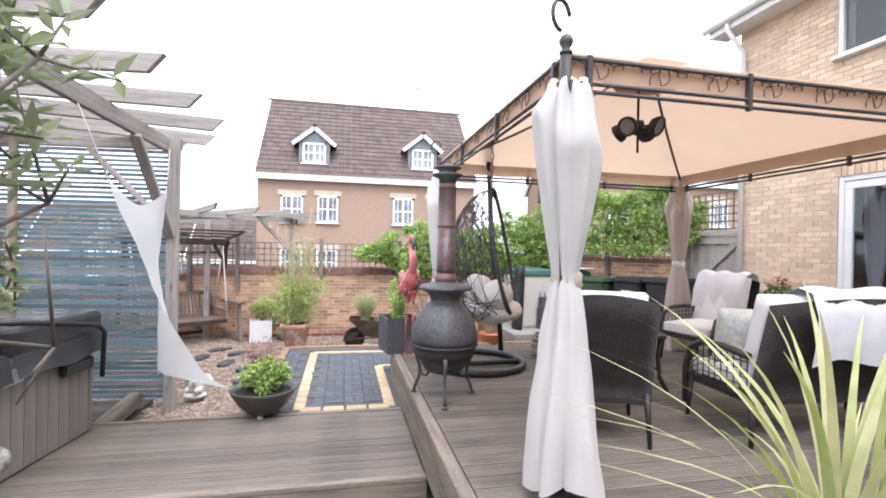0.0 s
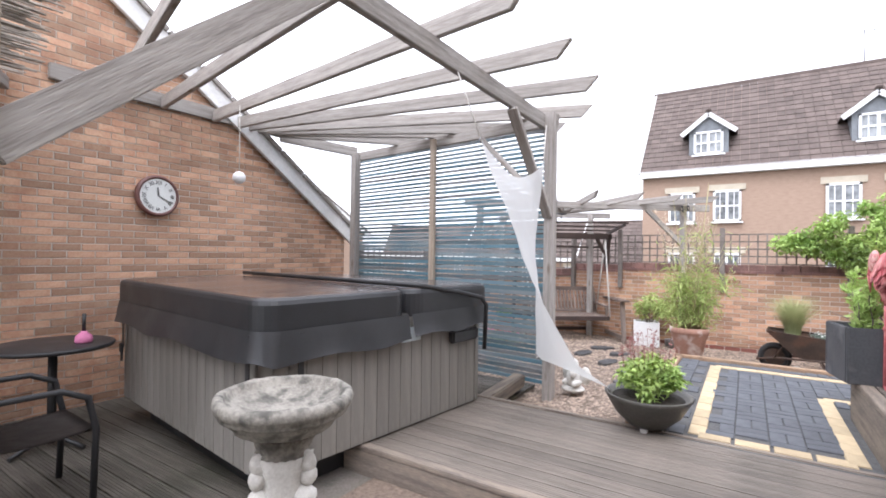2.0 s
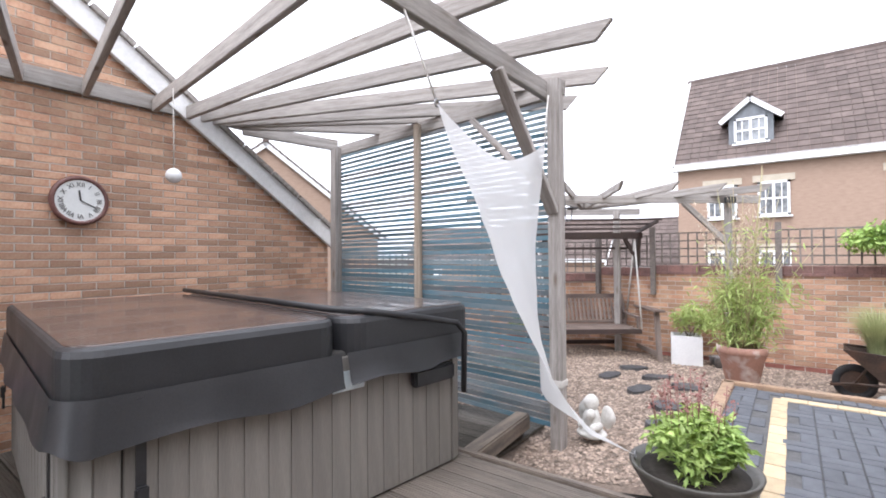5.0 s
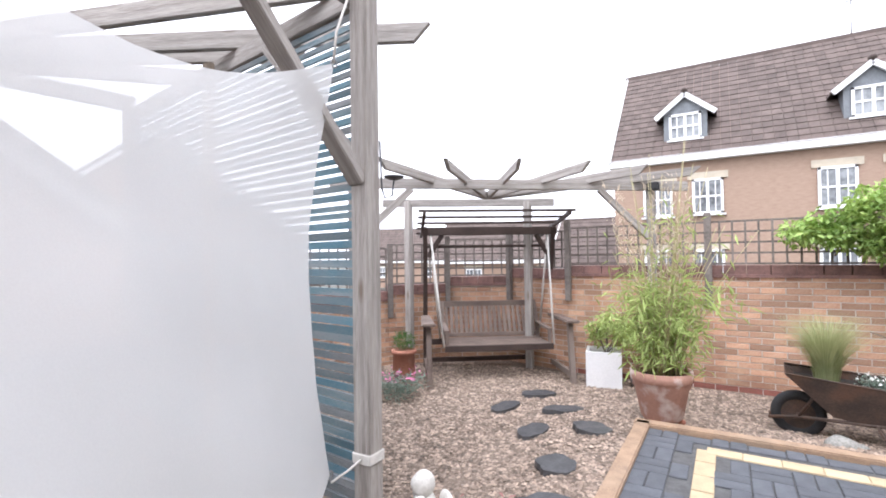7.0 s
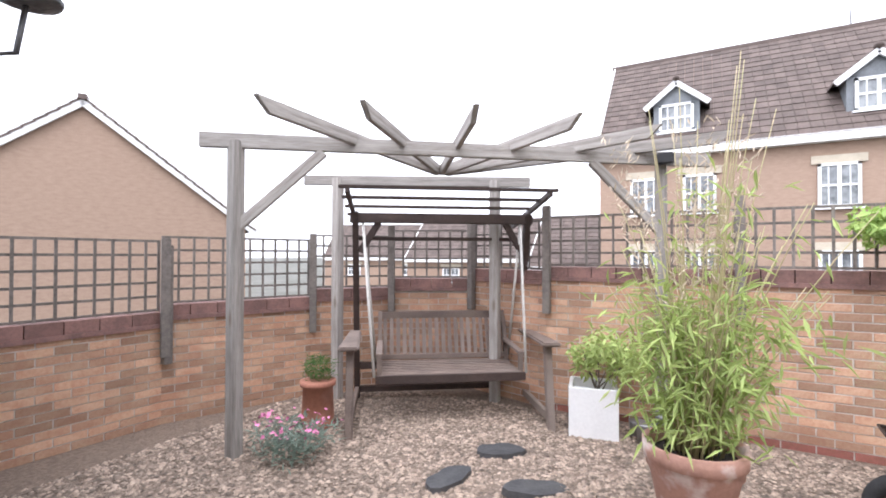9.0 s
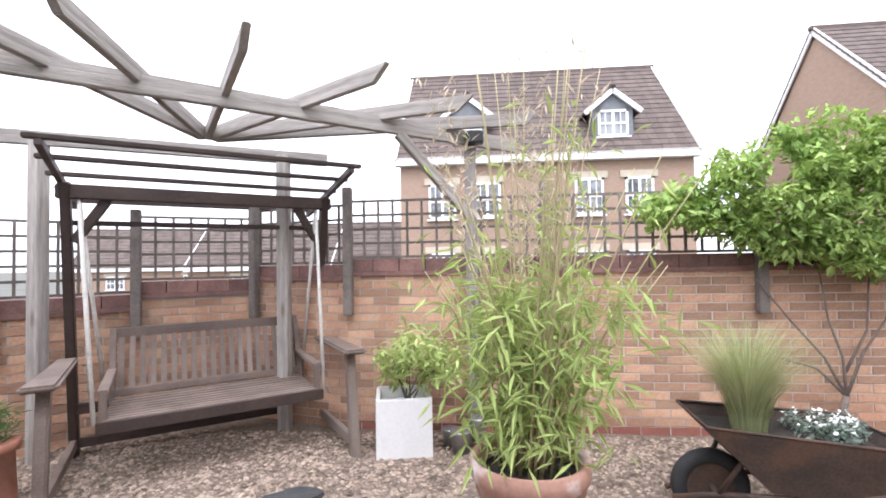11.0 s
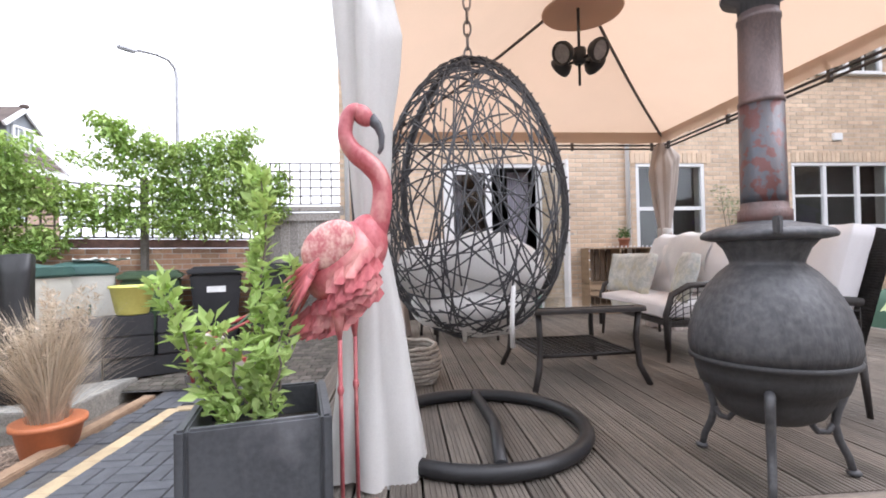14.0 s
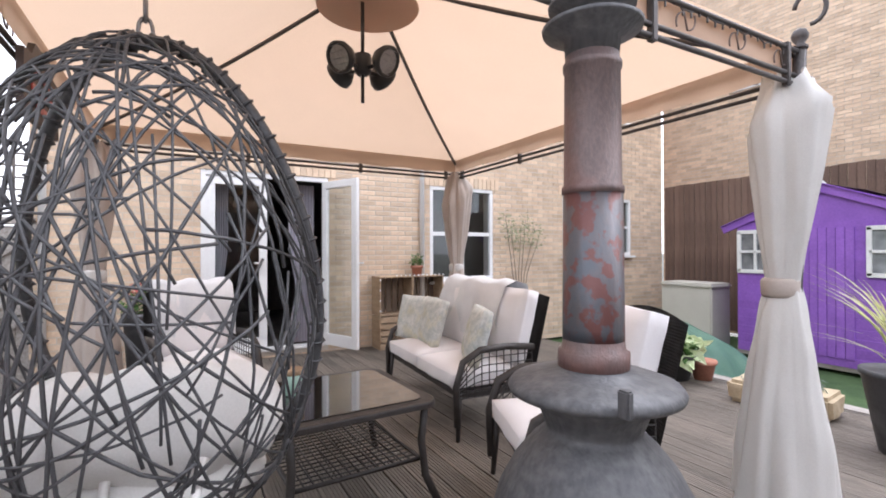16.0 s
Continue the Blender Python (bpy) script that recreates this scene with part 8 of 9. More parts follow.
for k in range(16):
    spots += clump(fr, (fr.uniform(-0.22, 0.22), fr.uniform(-0.22, 0.22), 0.13), 0.12, 50, 0.9)
leaves("leaf_mass", spots, 0.075, "leaf_grey", pk, 6, -0.4, 24)
leaves("flower", [(s[0], s[1], s[2] + 0.07) for s in spots[::7] if s[2] > 0.12], 0.042, "flower_pink", pk, 1.2, 0, 25)
gt = thing("galvanised_pots", (-1.93, 8.66, -0.22), "small dull metal watering pots beside the white planter", "pot")
for x, y, r, h in ((0, 0, 0.075, 0.15), (0.12, 0.06, 0.06, 0.22), (-0.08, 0.12, 0.06, 0.12)):
    bm = B()
    lathe(bm, [(r * 0.8, 0), (r, h * 0.9), (r * 1.05, h), (r * 0.9, h)], (x, y, 0), 18)
    part("pot", bm, "steel", gt)

# ---- statues and stones ----
def lumps(name, blobs, material, label, category, at, rz=0.0, rough=0.012, freq=14):
    bm = B()
    for c, s in blobs:
        ball(bm, c, s, 20, 14)
    for v in bm.verts:
        v.co += v.normal * rough * noise.noise(v.co * freq)
    o = solo(name, bm, material, label, category)
    o.matrix_world = pose(*at, 0, 0, rz)
    return o


lumps("stone_statue", [((0, 0, 0.05), (0.13, 0.12, 0.07)), ((0, 0, 0.17), (0.11, 0.10, 0.13)), ((0, -0.02, 0.31), (0.075, 0.075, 0.075)), ((0.09, -0.05, 0.17), (0.04, 0.05, 0.09)), ((-0.09, -0.05, 0.17), (0.04, 0.05, 0.09)), ((0, -0.09, 0.10), (0.09, 0.05, 0.05)), ((0, -0.015, 0.37), (0.05, 0.05, 0.03))],
      "concrete", "small seated grey stone garden statue", "statue", (0.14, 7.82, -0.22), 30, 0.02)
lumps("cherub_statue", [((0, 0, 0.03), (0.12, 0.10, 0.04)), ((0, 0, 0.12), (0.07, 0.065, 0.11)), ((0, -0.01, 0.27), (0.058, 0.058, 0.062)), ((0.07, -0.04, 0.10), (0.03, 0.07, 0.035)), ((-0.06, -0.03, 0.10), (0.03, 0.07, 0.035)), ((0.11, 0.05, 0.17), (0.06, 0.02, 0.09)), ((-0.11, 0.05, 0.17), (0.06, 0.02, 0.09)), ((0.04, -0.06, 0.19), (0.025, 0.04, 0.05))],
      "statue", "small pale winged cherub statue on the gravel", "statue", (-2.42, 5.12, -0.14), -20, 0.012)
lumps("rock", [((0, 0, 0.05), (0.11, 0.09, 0.07)), ((0.10, 0.02, 0.04), (0.07, 0.06, 0.05))], "concrete", "pale lump of rock beside the wheelbarrow", "rock", (-0.42, 7.55, -0.20), 0, 0.03, 9)
for k, (x, y, rz) in enumerate(((-2.85, 7.94, 10), (-2.98, 7.38, 70), (-2.41, 7.42, 30), (-2.49, 6.82, 100), (-2.03, 6.89, 15), (-2.08, 6.15, 60), (-1.98, 5.6, 20))):
    bm = B()
    ring = []
    for q in range(18):
        a = q * math.tau / 18
        r = 0.14 * (1 + 0.22 * math.sin(2 * a + k) + 0.07 * math.sin(5 * a + k * 2))
        ring.append((1.15 * r * math.cos(a), 0.80 * r * math.sin(a)))
    top = [bm.verts.new((x_, y_, 0.022)) for x_, y_ in ring]
    low = [bm.verts.new((x_ * 1.04, y_ * 1.04, -0.02)) for x_, y_ in ring]
    bm.faces.new(top)
    for q in range(18):
        bm.faces.new((low[q], low[(q + 1) % 18], top[(q + 1) % 18], top[q]))
    o = solo("stepping_stone", bm, "stepstone", "dark wet slate stepping stone set in the gravel", "stepping stone", "stepping stones")
    o.matrix_world = pose(x, y, gravel_z(x, y) + 0.012, 0, 0, rz)

bath = thing("bird_bath", (-2.22, 1.43, 0.30), "weathered stone bird bath on a carved pedestal", "bird bath")
bm = B()
lathe(bm, [(0.12, 0.50), (0.19, 0.535), (0.225, 0.545), (0.228, 0.556), (0.262, 0.590), (0.268, 0.602), (0.292, 0.612), (0.298, 0.622), (0.296, 0.632), (0.312, 0.645), (0.318, 0.668), (0.312, 0.690), (0.298, 0.700), (0.285, 0.700), (0.272, 0.690), (0.262, 0.665), (0.245, 0.655), (0.20, 0.625), (0.10, 0.605), (0.0, 0.60)], seg=48)
for v in bm.verts:
    v.co += v.co.normalized() * 0.006 * noise.noise(v.co * 22)
part("basin", bm, "bath_stone", bath)
bm = B()
lathe(bm, [(0.13, 0.42), (0.115, 0.43), (0.125, 0.46), (0.14, 0.50), (0.10, 0.52)], seg=40, wobble=lambda a, z: 1 + 0.05 * math.sin(18 * a))
part("collar", bm, "bath_stone", bath)
bm = B()
lathe(bm, [(0.16, 0), (0.165, 0.05), (0.12, 0.09), (0.10, 0.2), (0.11, 0.33), (0.13, 0.41), (0.10, 0.43)], seg=28, wobble=lambda a, z: 1 + 0.05 * math.sin(6 * a + z * 9))
for k in range(3):
    a = k * 2.09 + 0.3
    for z, r, s in ((0.12, 0.12, 0.05), (0.22, 0.115, 0.055), (0.32, 0.13, 0.04), (0.385, 0.12, 0.042)):
        ball(bm, (r * math.cos(a), r * math.sin(a), z), (s, s, s * 1.2), 12, 8)
for v in bm.verts:
    v.co += v.normal * 0.012 * noise.noise(v.co * 16)
part("pedestal", bm, "statue", bath)
bm = B()
lathe(bm, [(0.25, -0.70), (0.25, -0.62), (0.20, -0.58), (0.17, -0.30), (0.19, -0.05), (0.18, 0.01), (0.0, 0.012)], seg=28)
part("foot", bm, "statue", bath)
bath.matrix_world = pose(-2.22, 1.43, 0.30) @ Matrix.Scale(0.69, 4)

# ---- seating corner under the reed canopy ----
bc = thing("bistro_armchair", (-4.26, 1.31, -0.18), "black woven bistro armchair", "armchair", rz=178)
bm = B()
tube(bm, [(-0.27, -0.25, 0), (-0.27, -0.26, 0.42), (-0.27, -0.22, 0.60), (-0.27, -0.10, 0.66), (-0.27, 0.20, 0.66), (-0.25, 0.27, 0.92)], 0.018, 8)
part("arm", bm, "black_plastic", bc)
bm = B()
tube(bm, [(0.27, -0.25, 0), (0.27, -0.26, 0.42), (0.27, -0.22, 0.60), (0.27, -0.10, 0.66), (0.27, 0.20, 0.66), (0.25, 0.27, 0.92)], 0.018, 8)
part("arm", bm, "black_plastic", bc)
for s in (-1, 1):
    bm = B()
    tube(bm, [(s * 0.25, 0.22, 0.42), (s * 0.27, 0.30, 0.0)], 0.016, 8)
    part("leg", bm, "black_plastic", bc)
bm = B()
sheet(bm, [[(-0.26 + 0.52 * i / 10, -0.27 + 0.5 * j / 6, 0.42 - 0.02 * math.sin(j / 6 * 3.1)) for i in range(11)] for j in range(7)])
bmesh.ops.solidify(bm, geom=bm.faces[:], thickness=0.03)
part("seat", bm, "rattan", bc)
bm = B()
sheet(bm, [[(-0.26 + 0.52 * i / 10, 0.23 + 0.09 * j / 6, 0.45 + 0.48 * j / 6) for i in range(11)] for j in range(7)])
bmesh.ops.solidify(bm, geom=bm.faces[:], thickness=0.025)
part("backrest", bm, "rattan", bc)
copy_thing(bc, pose(-5.55, 1.05, -0.18, 0, 0, 150))
bt = thing("bistro_table", (-5.15, 1.72, -0.18), "round black bistro table by the gable wall", "table")
bm = B()
lathe(bm, [(0.0, 0.70), (0.36, 0.70), (0.37, 0.71), (0.37, 0.725), (0.36, 0.73), (0.0, 0.732)], seg=36)
part("tabletop", bm, "black_plastic", bt)
bm = B()
tube(bm, [(0, 0, 0.02), (0, 0, 0.70)], 0.028, 10)
part("column", bm, "black_plastic", bt)
for k in range(4):
    bm = B()
    a = k * math.pi / 2 + 0.4
    tube(bm, [(0, 0, 0.10), (0.14 * math.cos(a), 0.14 * math.sin(a), 0.05), (0.28 * math.cos(a), 0.28 * math.sin(a), 0.01)], 0.016, 8)
    part("foot", bm, "black_plastic", bt)
bo = thing("pink_bottle", (-5.02, 1.86, 0.552), "small pink bottle with a black stopper on the bistro table", "bottle")
bm = B()
lathe(bm, [(0.05, 0), (0.055, 0.01), (0.05, 0.05), (0.02, 0.075), (0.018, 0.085)], seg=20)
part("bottle", bm, "flower_pink", bo)
bm = B()
tube(bm, [(0, 0, 0.08), (0, 0, 0.21)], 0.013, 8)
part("stopper", bm, "black_plastic", bo)

# ---- wall clock and hanging globe ----
ck = thing("wall_clock", (-5.975, 2.79, 1.78), "round wall clock with a dark red rim and pale dial", "clock")
bm = B()
lathe(bm, [(0.0, 0.0), (0.205, 0.0), (0.21, 0.03), (0.195, 0.055), (0.175, 0.05), (0.17, 0.03)], seg=40)
bmesh.ops.transform(bm, matrix=pose(0, 0, 0, 0, 90, 0), verts=bm.verts)
part("rim", bm, "wreath", ck)
bm = B()
bm.faces.new([bm.verts.new((0.042, 0.174 * math.cos(k * math.tau / 40), 0.174 * math.sin(k * math.tau / 40))) for k in range(40)])
part("dial", bm, "dial", ck)
ROMAN = ("XII", "I", "II", "III", "IIII", "V", "VI", "VII", "VIII", "IX", "X", "XI")
for k in range(12):
    a = math.tau * k / 12
    cu = bpy.data.curves.new("numeral", "FONT")
    cu.body, cu.size, cu.align_x, cu.align_y, cu.extrude = ROMAN[k], 0.052, "CENTER", "CENTER", 0.001
    cu.materials.append(M["black_plastic"])
    o = new("numeral", cu)
    o.parent = ck
    o.matrix_basis = pose(0.046, 0.132 * math.sin(a), 0.132 * math.cos(a), 90, 0, 90) @ pose(0, 0, 0, 0, 0, -math.degrees(a))
for ang_, l, w in ((-6.5, 0.085, 0.012), (118, 0.125, 0.008)):
    bm = B()
    a = radians(ang_)
    beam(bm, (0.05, 0, 0), (0.05, l * math.sin(a), l * math.cos(a)), w, 0.003, up=(1, 0, 0), bevel=0)
    part("clock_hand", bm, "black_plastic", ck)
gl = thing("hanging_globe", (-5.28, 3.25, 1.98), "white globe light hanging on a cord from the pergola", "globe light")
bm = B()
ball(bm, (0, 0, 0), (0.062, 0.062, 0.062), 20, 14)
part("globe", bm, "white_pot", gl)
bm = B()
tube(bm, [(0, 0, 0.06), (0.0, 0, 0.30), (-0.01, 0.0, 0.74)], 0.004, 6)
part("cord", bm, "rope", gl)
for at, rz in (((-2.57, 4.985, 1.60), 60), ((-2.51, 0.72, 1.62), -50)):
    h = thing("candle_hook", at, "rusty iron bracket with a shallow candle dish on a post", "candle holder", rz=rz)
    bm = B()
    tube(bm, [(0, 0.0, 0.30), (0.01, 0.0, 0.0), (0.03, 0, -0.06), (0.08, 0, -0.045), (0.095, 0, 0.06)], 0.006, 6)
    part("bracket", bm, "iron", h)
    bm = B()
    lathe(bm, [(0.03, 0.06), (0.062, 0.072), (0.066, 0.082), (0.055, 0.078), (0.0, 0.068)], (0.095, 0, 0), 20)
    part("dish", bm, "iron", h)
    h.matrix_world = h.matrix_world @ Matrix.Scale(0.78, 4)
bm = B()
box(bm, (-2.61, 4.92, 0.30), (0.112, 0.112, 0.05), bevel=0.004)
solo("post_tie", bm, "rope", "white cloth tie round the pergola post", "tie")
fl = thing("flood_light", (-1.86, 8.94, 1.98), "small black flood light on the corner pergola post", "flood light")
bm = B()
box(bm, (0.06, -0.04, 0.04), (0.13, 0.10, 0.09), bevel=0.01)
part("housing", bm, "black_plastic", fl)

# ---- shed, tarpaulin, pots beyond the deck ----
shed = thing("garden_shed", (1.85, -2.62, 0.20), "purple painted wooden playhouse shed with white windows", "shed")
SWD = 0.98
for k in range(15):
    z = 0.06 + k * 0.115
    bm = B()
    box(bm, (0.0, 0.0, z), (2 * SWD, 0.022, 0.118), Matrix.Rotation(radians(-4), 3, "X"), 0.004)
    part("clad_board", bm, "purple", shed)
    bm = B()
    box(bm, (SWD, -0.62, z), (0.022, 1.24, 0.118), bevel=0.004)
    part("clad_board", bm, "purple", shed)
bm = B()
vs = [bm.verts.new(p) for p in ((-SWD, 0, 1.72), (SWD, 0, 1.72), (0, 0, 2.12))]
vb = [bm.verts.new(p) for p in ((-SWD, -0.05, 1.72), (SWD, -0.05, 1.72), (0, -0.05, 2.12))]
bm.faces.new(vs)
bm.faces.new(vb[::-1])
for i in range(3):
    bm.faces.new((vs[i], vs[(i + 1) % 3], vb[(i + 1) % 3], vb[i]))
part("gable", bm, "purple", shed)
for s in (-1, 1):
    bm = B()
    beam(bm, (s * (SWD + 0.20), 0.03, 1.68), (0, 0.03, 2.16), 0.03, 0.11)
    part("bargeboard", bm, "purple", shed)
    bm = B()
    sheet(bm, [[(s * (SWD + 0.20), 0.08, 1.72), (0, 0.08, 2.21)], [(s * (SWD + 0.20), -1.3, 1.72), (0, -1.3, 2.21)]])
    bmesh.ops.solidify(bm, geom=bm.faces[:], thickness=0.03)
    part("roof", bm, "purple", shed)
bm = B()
box(bm, (0, 0.03, 2.20), (0.10, 0.02, 0.10), Matrix.Rotation(radians(45), 3, "Y"))
part("finial", bm, "white_paint", shed)
for k in range(7):
    bm = B()
    box(bm, (-0.29 + 0.09 * k, 0.022, 0.88), (0.086, 0.02, 1.56), bevel=0.004)
    part("door_board", bm, "purple", shed)
bm = B()
for z in (0.35, 1.4):
    box(bm, (0.18, 0.036, z), (0.22, 0.008, 0.03))
part("hinge", bm, "purple", shed)
for x in (-0.68, 0.74):
    bm = B()
    for c, s in (((x, 0.03, 1.10), (0.46, 0.03, 0.05)), ((x, 0.03, 1.64), (0.46, 0.03, 0.05)), ((x - 0.21, 0.03, 1.37), (0.05, 0.03, 0.56)), ((x + 0.21, 0.03, 1.37), (0.05, 0.03, 0.56)), ((x, 0.03, 1.37), (0.035, 0.03, 0.5)), ((x, 0.03, 1.37), (0.42, 0.03, 0.035))):
        box(bm, c, s, bevel=0.003)
    w = part("window_frame", bm, "white_paint", shed)
    bm = B()
    box(bm, (x, 0.016, 1.37), (0.40, 0.01, 0.52))
    part("pane", bm, "far_glass", w)
bm = B()
box(bm, (0, -0.65, 0.0), (2 * SWD + 0.04, 1.3, 0.10))
part("base", bm, "timber", shed)
bm = B()
grid = []
for j in range(19):
    row = []
    for i in range(25):
        u, v = i / 24 * 2 - 1, j / 18 * 2 - 1
        e = max(abs(u), abs(v))
        h = 0.60 * (1 - e ** 5) * (0.75 + 0.25 * math.sin(u * 2.2 + 1)) + 0.05 * noise.noise((u * 3, v * 3, 7))
        row.append((2.80 + 0.85 * u + 0.03 * noise.noise((u * 4, v * 4, 1)), -1.05 + 0.55 * v, 0.12 + max(0, h)))
    grid.append(row)
sheet(bm, grid)
solo("tarpaulin", bm, "tarp", "green tarpaulin draped over a heap on the lawn", "tarpaulin")
cb = thing("cream_storage_box", (3.72, -3.0, 0.04), "cream plastic garden storage box against the fence", "storage box")
bm = B()
box(bm, (0, 0, 0.52), (0.85, 0.5, 0.9), bevel=0.02)
part("body", bm, "store_body", cb)
bm = B()
box(bm, (0, 0, 1.0), (0.9, 0.55, 0.08), bevel=0.03)
part("lid", bm, "store_body", cb)
hs = thing("hosta_pot", (2.02, 0.0, DECK), "round black pot with a variegated hosta", "potted plant")
pot(hs, [(0.13, 0), (0.14, 0.01), (0.20, 0.22), (0.225, 0.225), (0.225, 0.26), (0.20, 0.25)], "black_plastic", soil=(0.2, 0.22))
leaves("leaf_mass", clump(fr, (0, 0, 0.33), 0.26, 110, 0.45), 0.17, "leaf_hosta", hs, 1.7, 0.25, 31)
leaves("inner_leaf", clump(fr, (0, 0, 0.30), 0.22, 90, 0.45), 0.15, "leaf_dark", hs, 1.7, 0.2, 32)
tp2 = thing("orange_pot", (1.86, -0.22, DECK), "small terracotta pot beside the hosta", "pot")
pot(tp2, [(0.08, 0), (0.11, 0.15), (0.125, 0.155), (0.125, 0.19), (0.10, 0.18)], "terracotta", 24, (0.1, 0.16))
tr = thing("stone_trough", (1.05, 0.02, DECK), "rough stone trough planted with pink flowers", "planter", rz=8)
bm = B()
box(bm, (0, 0, 0.09), (0.70, 0.34, 0.18), bevel=0.03)
bmesh.ops.subdivide_edges(bm, edges=bm.edges[:], cuts=3, use_grid_fill=True)
for v in bm.verts:
    v.co += v.normal * 0.016 * noise.noise(v.co * 9)
part("trough", bm, "yellowstone", tr)
leaves("leaf_mass", clump(fr, (-0.1, 0, 0.21), 0.16, 160, 0.5) + clump(fr, (0.16, 0, 0.21), 0.14, 130, 0.5), 0.06, "leaf_grey", tr, 2.4, 0.1, 33)
leaves("flower", clump(fr, (0.02, 0.02, 0.28), 0.12, 120, 0.5), 0.035, "flower_pink", tr, 1.2, 0, 34)
ph = thing("phormium_pot", (0.22, 0.36, DECK), "tall tapered grey pot with striped yellow-green phormium", "potted plant")
pot(ph, [(0.12, 0), (0.13, 0.01), (0.215, 0.48), (0.225, 0.485), (0.225, 0.515), (0.20, 0.51)], "lead", soil=(0.2, 0.46))
for k in range(38):
    blades("blade", (0, 0, 0.46), 1, 0.95, 0.66, 0.024, "leaf_stripe" if k % 3 else "leaf_stripe_green", ph, 100 + k, 0.9, 0.07, 8)
for k in range(10):
    blades("blade", (0, 0, 0.46), 1, 0.56, 0.85, 0.022, "leaf_stripe", ph, 200 + k, 1.3, 0.07, 8)
wpn = thing("wall_shrub", (4.86, -0.35, DECK), "thin shrub trained up the house wall", "shrub")
bm = B()
spots = []
for k in range(6):
    tip = Vector((-0.05 - 0.06 * (k % 2), -0.35 + 0.14 * k, 1.5 + 0.12 * (k % 3)))
    tube(bm, [(0, 0, 0.0), (0.0, tip.y * 0.4, 0.9), tip], 0.008, 5, r_end=0.003)
    spots += clump(fr, tip, 0.13, 50) + clump(fr, tip * 0.85 + Vector((0, 0, 0.1)), 0.12, 40)
part("stem", bm, "twig", wpn)
leaves("leaf_mass", spots, 0.05, "leaf_olive", wpn, 2.6, 0.2, 35)
gb = thing("geranium_box", (4.74, 4.60, DECK), "pot of red flowers standing by the garden doors", "potted plant")
pot(gb, [(0.12, 0), (0.16, 0.60), (0.175, 0.605), (0.175, 0.64), (0.15, 0.63)], "lead", 24, (0.15, 0.6))
leaves("leaf_mass", clump(fr, (0, 0, 0.74), 0.18, 200, 0.7), 0.07, "leaf_dark", gb, 1.6, 0.1, 36)
leaves("flower", clump(fr, (0, 0, 0.86), 0.15, 70, 0.6), 0.04, "red_paint", gb, 1.2, 0, 37)

# ---- olive tree at the start ----
ol = thing("olive_tree", (-1.74, 0.10, -0.18), "small olive tree with bare twigs and grey-green leaves", "tree")
bm = B()
tube(bm, [(0, 0, 0), (0.03, 0.0, 0.5), (-0.02, 0.03, 1.05), (0.05, 0.03, 1.62)], 0.035, 8, r_end=0.022)
part("trunk", bm, "bark", ol)
bm = B()
spots = []
orr = random.Random(77)
for k in range(22):
    leafy = k < 16
    a = orr.uniform(0.05, 0.75)
    z0 = orr.uniform(1.45, 1.80)
    L = orr.uniform(0.30, 0.58)
    rise = orr.uniform(0.25, 1.0) if leafy else orr.uniform(-0.05, 0.25)
    pts = [Vector((0.03, 0.03, z0))]
    for j in range(1, 6):
        t = j / 5
        pts.append(Vector((L * t * math.cos(a + 0.25 * t), min(0.34, L * t * math.sin(a + 0.25 * t)), z0 + rise * t * L * 1.2 + 0.03 * math.sin(j * 2 + k))))
    tube(bm, pts, 0.010, 6, r_end=0.003)
    for j in range(2, 6):
        for q in range(3):
            e = pts[j] + Vector((orr.gauss(0.0, 0.05), orr.gauss(-0.02, 0.05), orr.gauss(0.04, 0.08)))
            tube(bm, [pts[j], e], 0.003, 4, r_end=0.0015)
            if leafy:
                spots += [pts[j].lerp(e, orr.uniform(0.3, 1.2)) for _ in range(11)]
            elif orr.random() < 0.3:
                spots += [e, e]
part("branch", bm, "bark", ol)
leaves("leaf_mass", spots, 0.046, "leaf_olive", ol, 3.2, -0.5, 38)

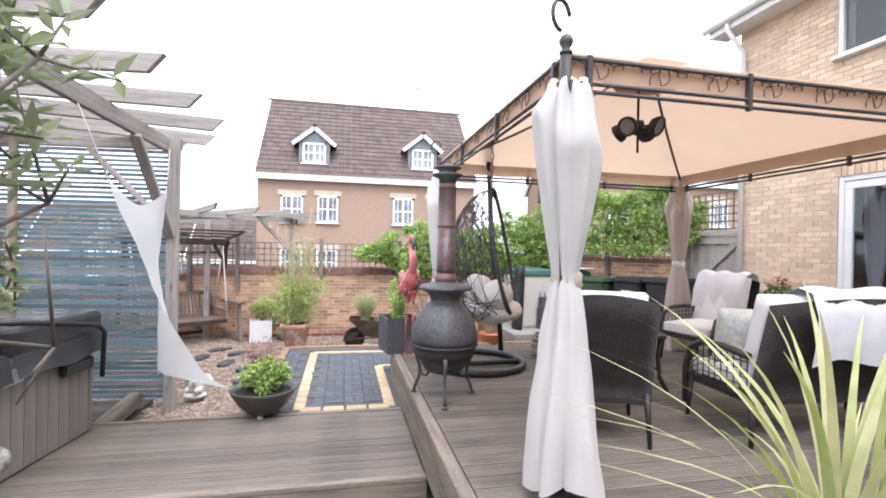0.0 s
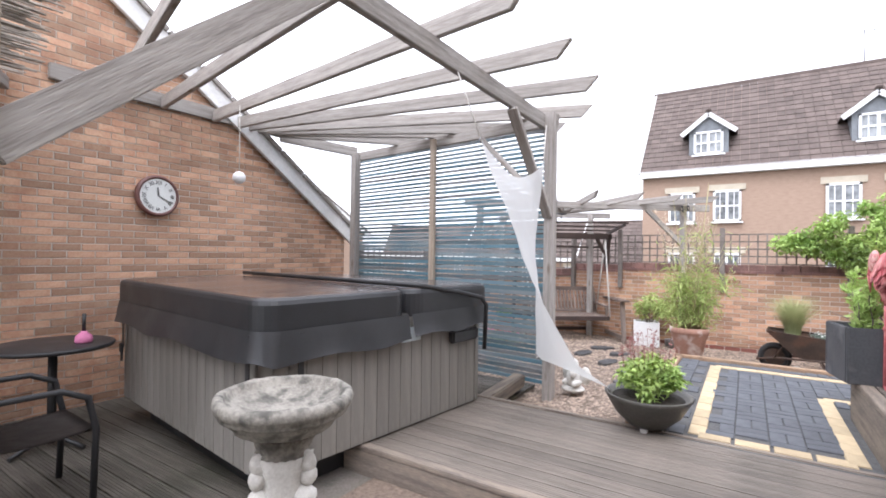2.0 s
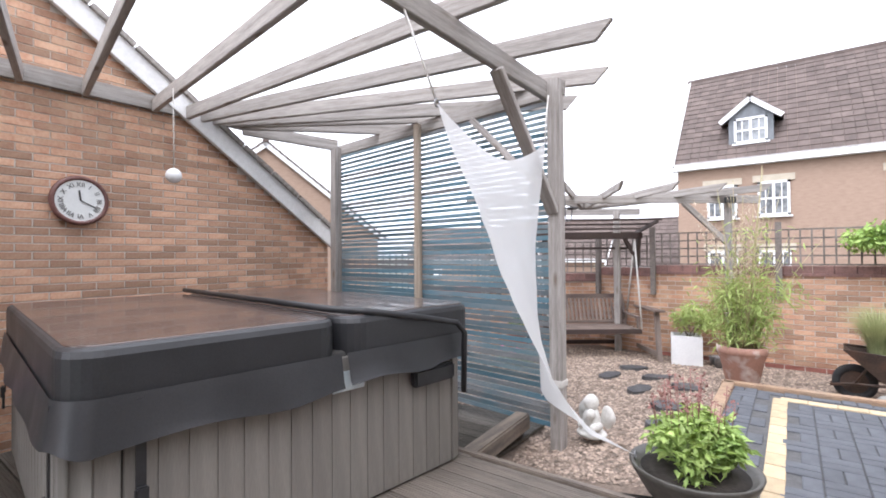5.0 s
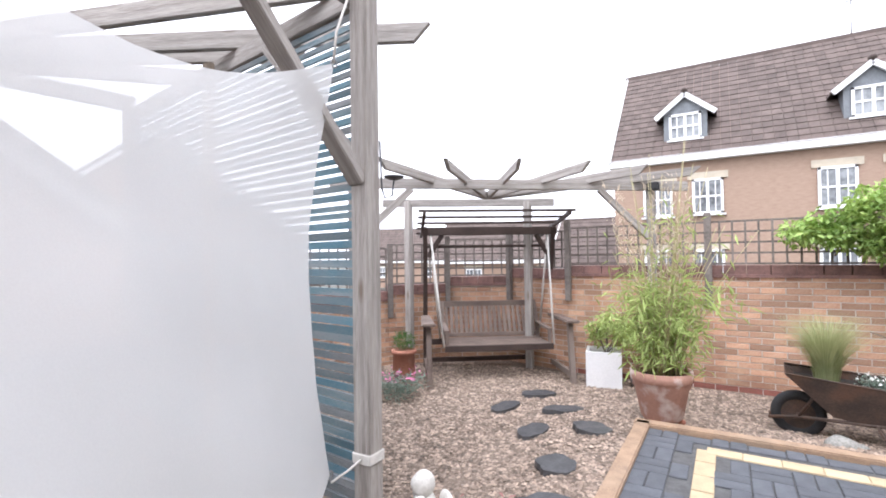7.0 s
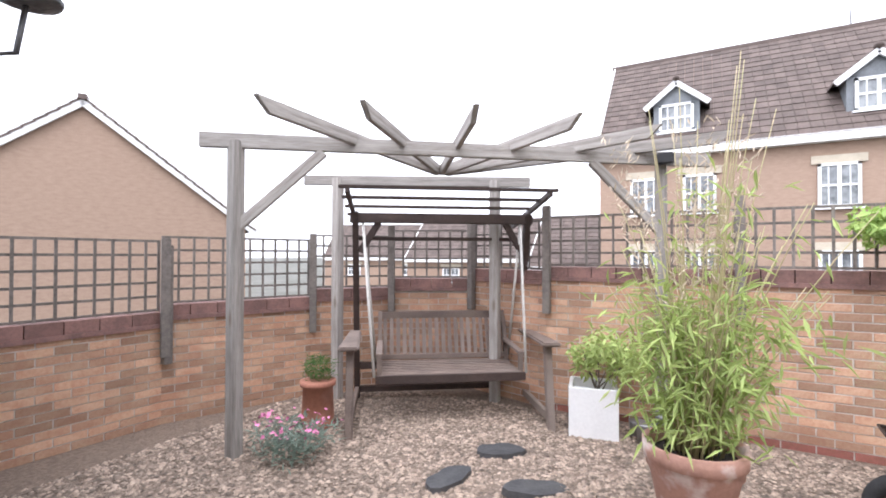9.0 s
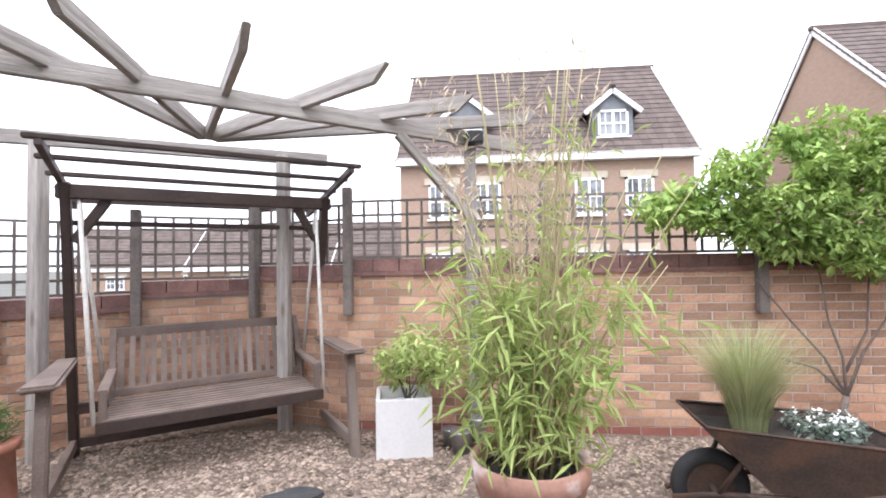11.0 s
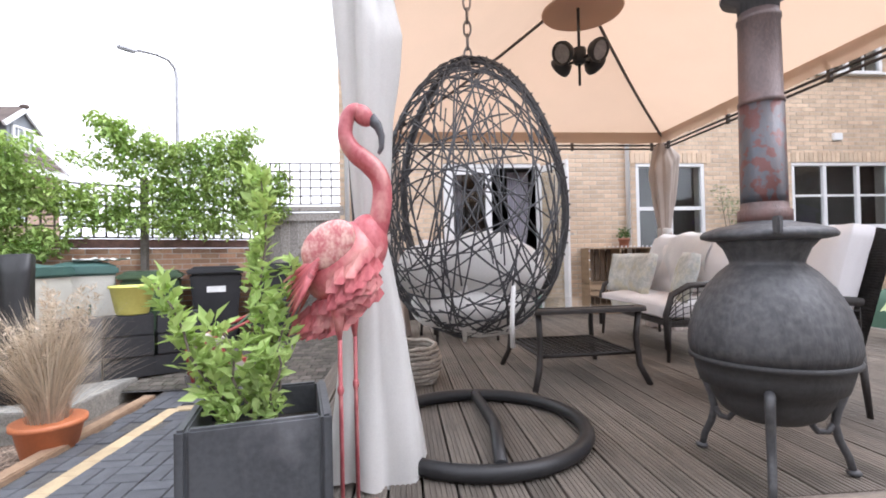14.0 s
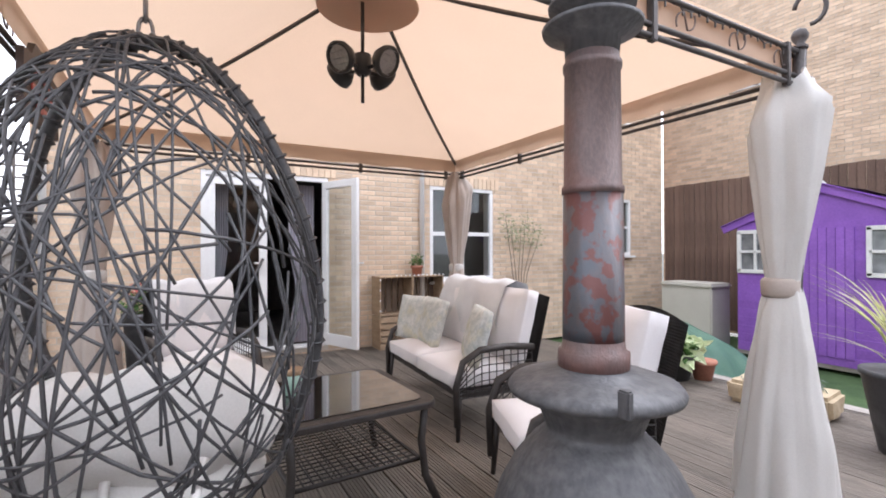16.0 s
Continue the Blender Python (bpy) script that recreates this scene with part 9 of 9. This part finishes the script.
# ---- loose pebbles ----
V, F = [], []
gr = random.Random(9)
ICO = [(0, 0, 1), (0.89, 0, 0.2), (0.28, 0.85, 0.2), (-0.72, 0.53, 0.2), (-0.72, -0.53, 0.2), (0.28, -0.85, 0.2)]
IF = [(0, 1, 2), (0, 2, 3), (0, 3, 4), (0, 4, 5), (0, 5, 1)]
n = 0
while n < 60000:
    x, y = gr.uniform(-5.2, 2.6), gr.uniform(4.4, 9.2)
    if -1.72 < x < 2.7 and y < 6.93 or y > 9.0 or (x < -2.9 and y < 5.3) or (y < 4.95 and x < -2.85) or (x > 2.0 and y > 7.1):
        continue
    if x < -4.2 and y < 5.6:
        continue
    s = gr.uniform(0.008, 0.024)
    a = gr.uniform(0, 6.28)
    fl_ = gr.uniform(0.4, 0.8)
    st_ = gr.uniform(0.7, 1.5)
    z = gravel_z(x, y) + gr.uniform(-0.004, 0.006)
    k = len(V)
    ca, sa = math.cos(a), math.sin(a)
    for vx, vy, vz in ICO:
        px, py = vx * s * st_, vy * s
        V.append((x + px * ca - py * sa, y + px * sa + py * ca, z + vz * s * fl_))
    F += [(k + i, k + j, k + m_) for i, j, m_ in IF]
    n += 1
rough_mesh("pebbles", V, F, "pebble", gravel, kind="stuff")

# ---- single pavers ----
def brickwork_paving():
    """Dark pavers in pairs turned by rows, the buff band along its lines."""
    n = 0
    V, F = [], []
    x0, y0, s = -1.62, 4.10, 0.2
    for i in range(23):
        for j in range(14):
            cx, cy = x0 + (i + 0.5) * s, y0 + (j + 0.5) * s
            for k in (-0.05, 0.05):
                turn = (i + j) % 2
                px, py = (cx + k, cy) if turn else (cx, cy + k)
                if not inside_paving(px, py) or near_line(px, py, 0.085):
                    continue
                if n < 290:
                    o = new("paver", PV_D)
                    o.matrix_world = pose(px, py, random.uniform(-0.0015, 0.0015), 0, 0, 90 if turn else 0)
                    o.parent = paving
                    n += 1
                else:
                    l, w = (0.0465, 0.0965) if turn else (0.0965, 0.0465)
                    add_box(V, F, (px - l, py - w, -0.05), (2 * l, 0, 0), (0, 2 * w, 0), (0, 0, 0.05 + random.uniform(-0.0015, 0.0015)))
    rough_mesh("pavers", V, F, "paver_j", paving, kind="stuff")
    for (ax, ay), (bx, by) in zip(BAND, BAND[1:] + BAND[:1]):
        a, b = Vector((ax, ay, 0)), Vector((bx, by, 0))
        k = max(1, round((b - a).length / 0.2))
        ang = math.degrees(math.atan2(by - ay, bx - ax))
        for i in range(k):
            o = new("paver", PV_Y)
            p = a.lerp(b, (i + 0.5) / k)
            o.matrix_world = pose(p.x, p.y, 0.001 + random.uniform(-0.001, 0.001), 0, 0, ang)
            o.parent = paving


brickwork_paving()
for a, b in (((-1.66, 4.1, -0.02), (-1.66, 6.90, -0.02)), ((-1.72, 6.88, -0.02), (2.6, 6.88, -0.02))):
    bm = B()
    beam(bm, a, b, 0.10, 0.10, bevel=0.008)
    solo("timber_edging", bm, "edging", "warm brown timber edging beside the block paving", "edging", kind="structure")
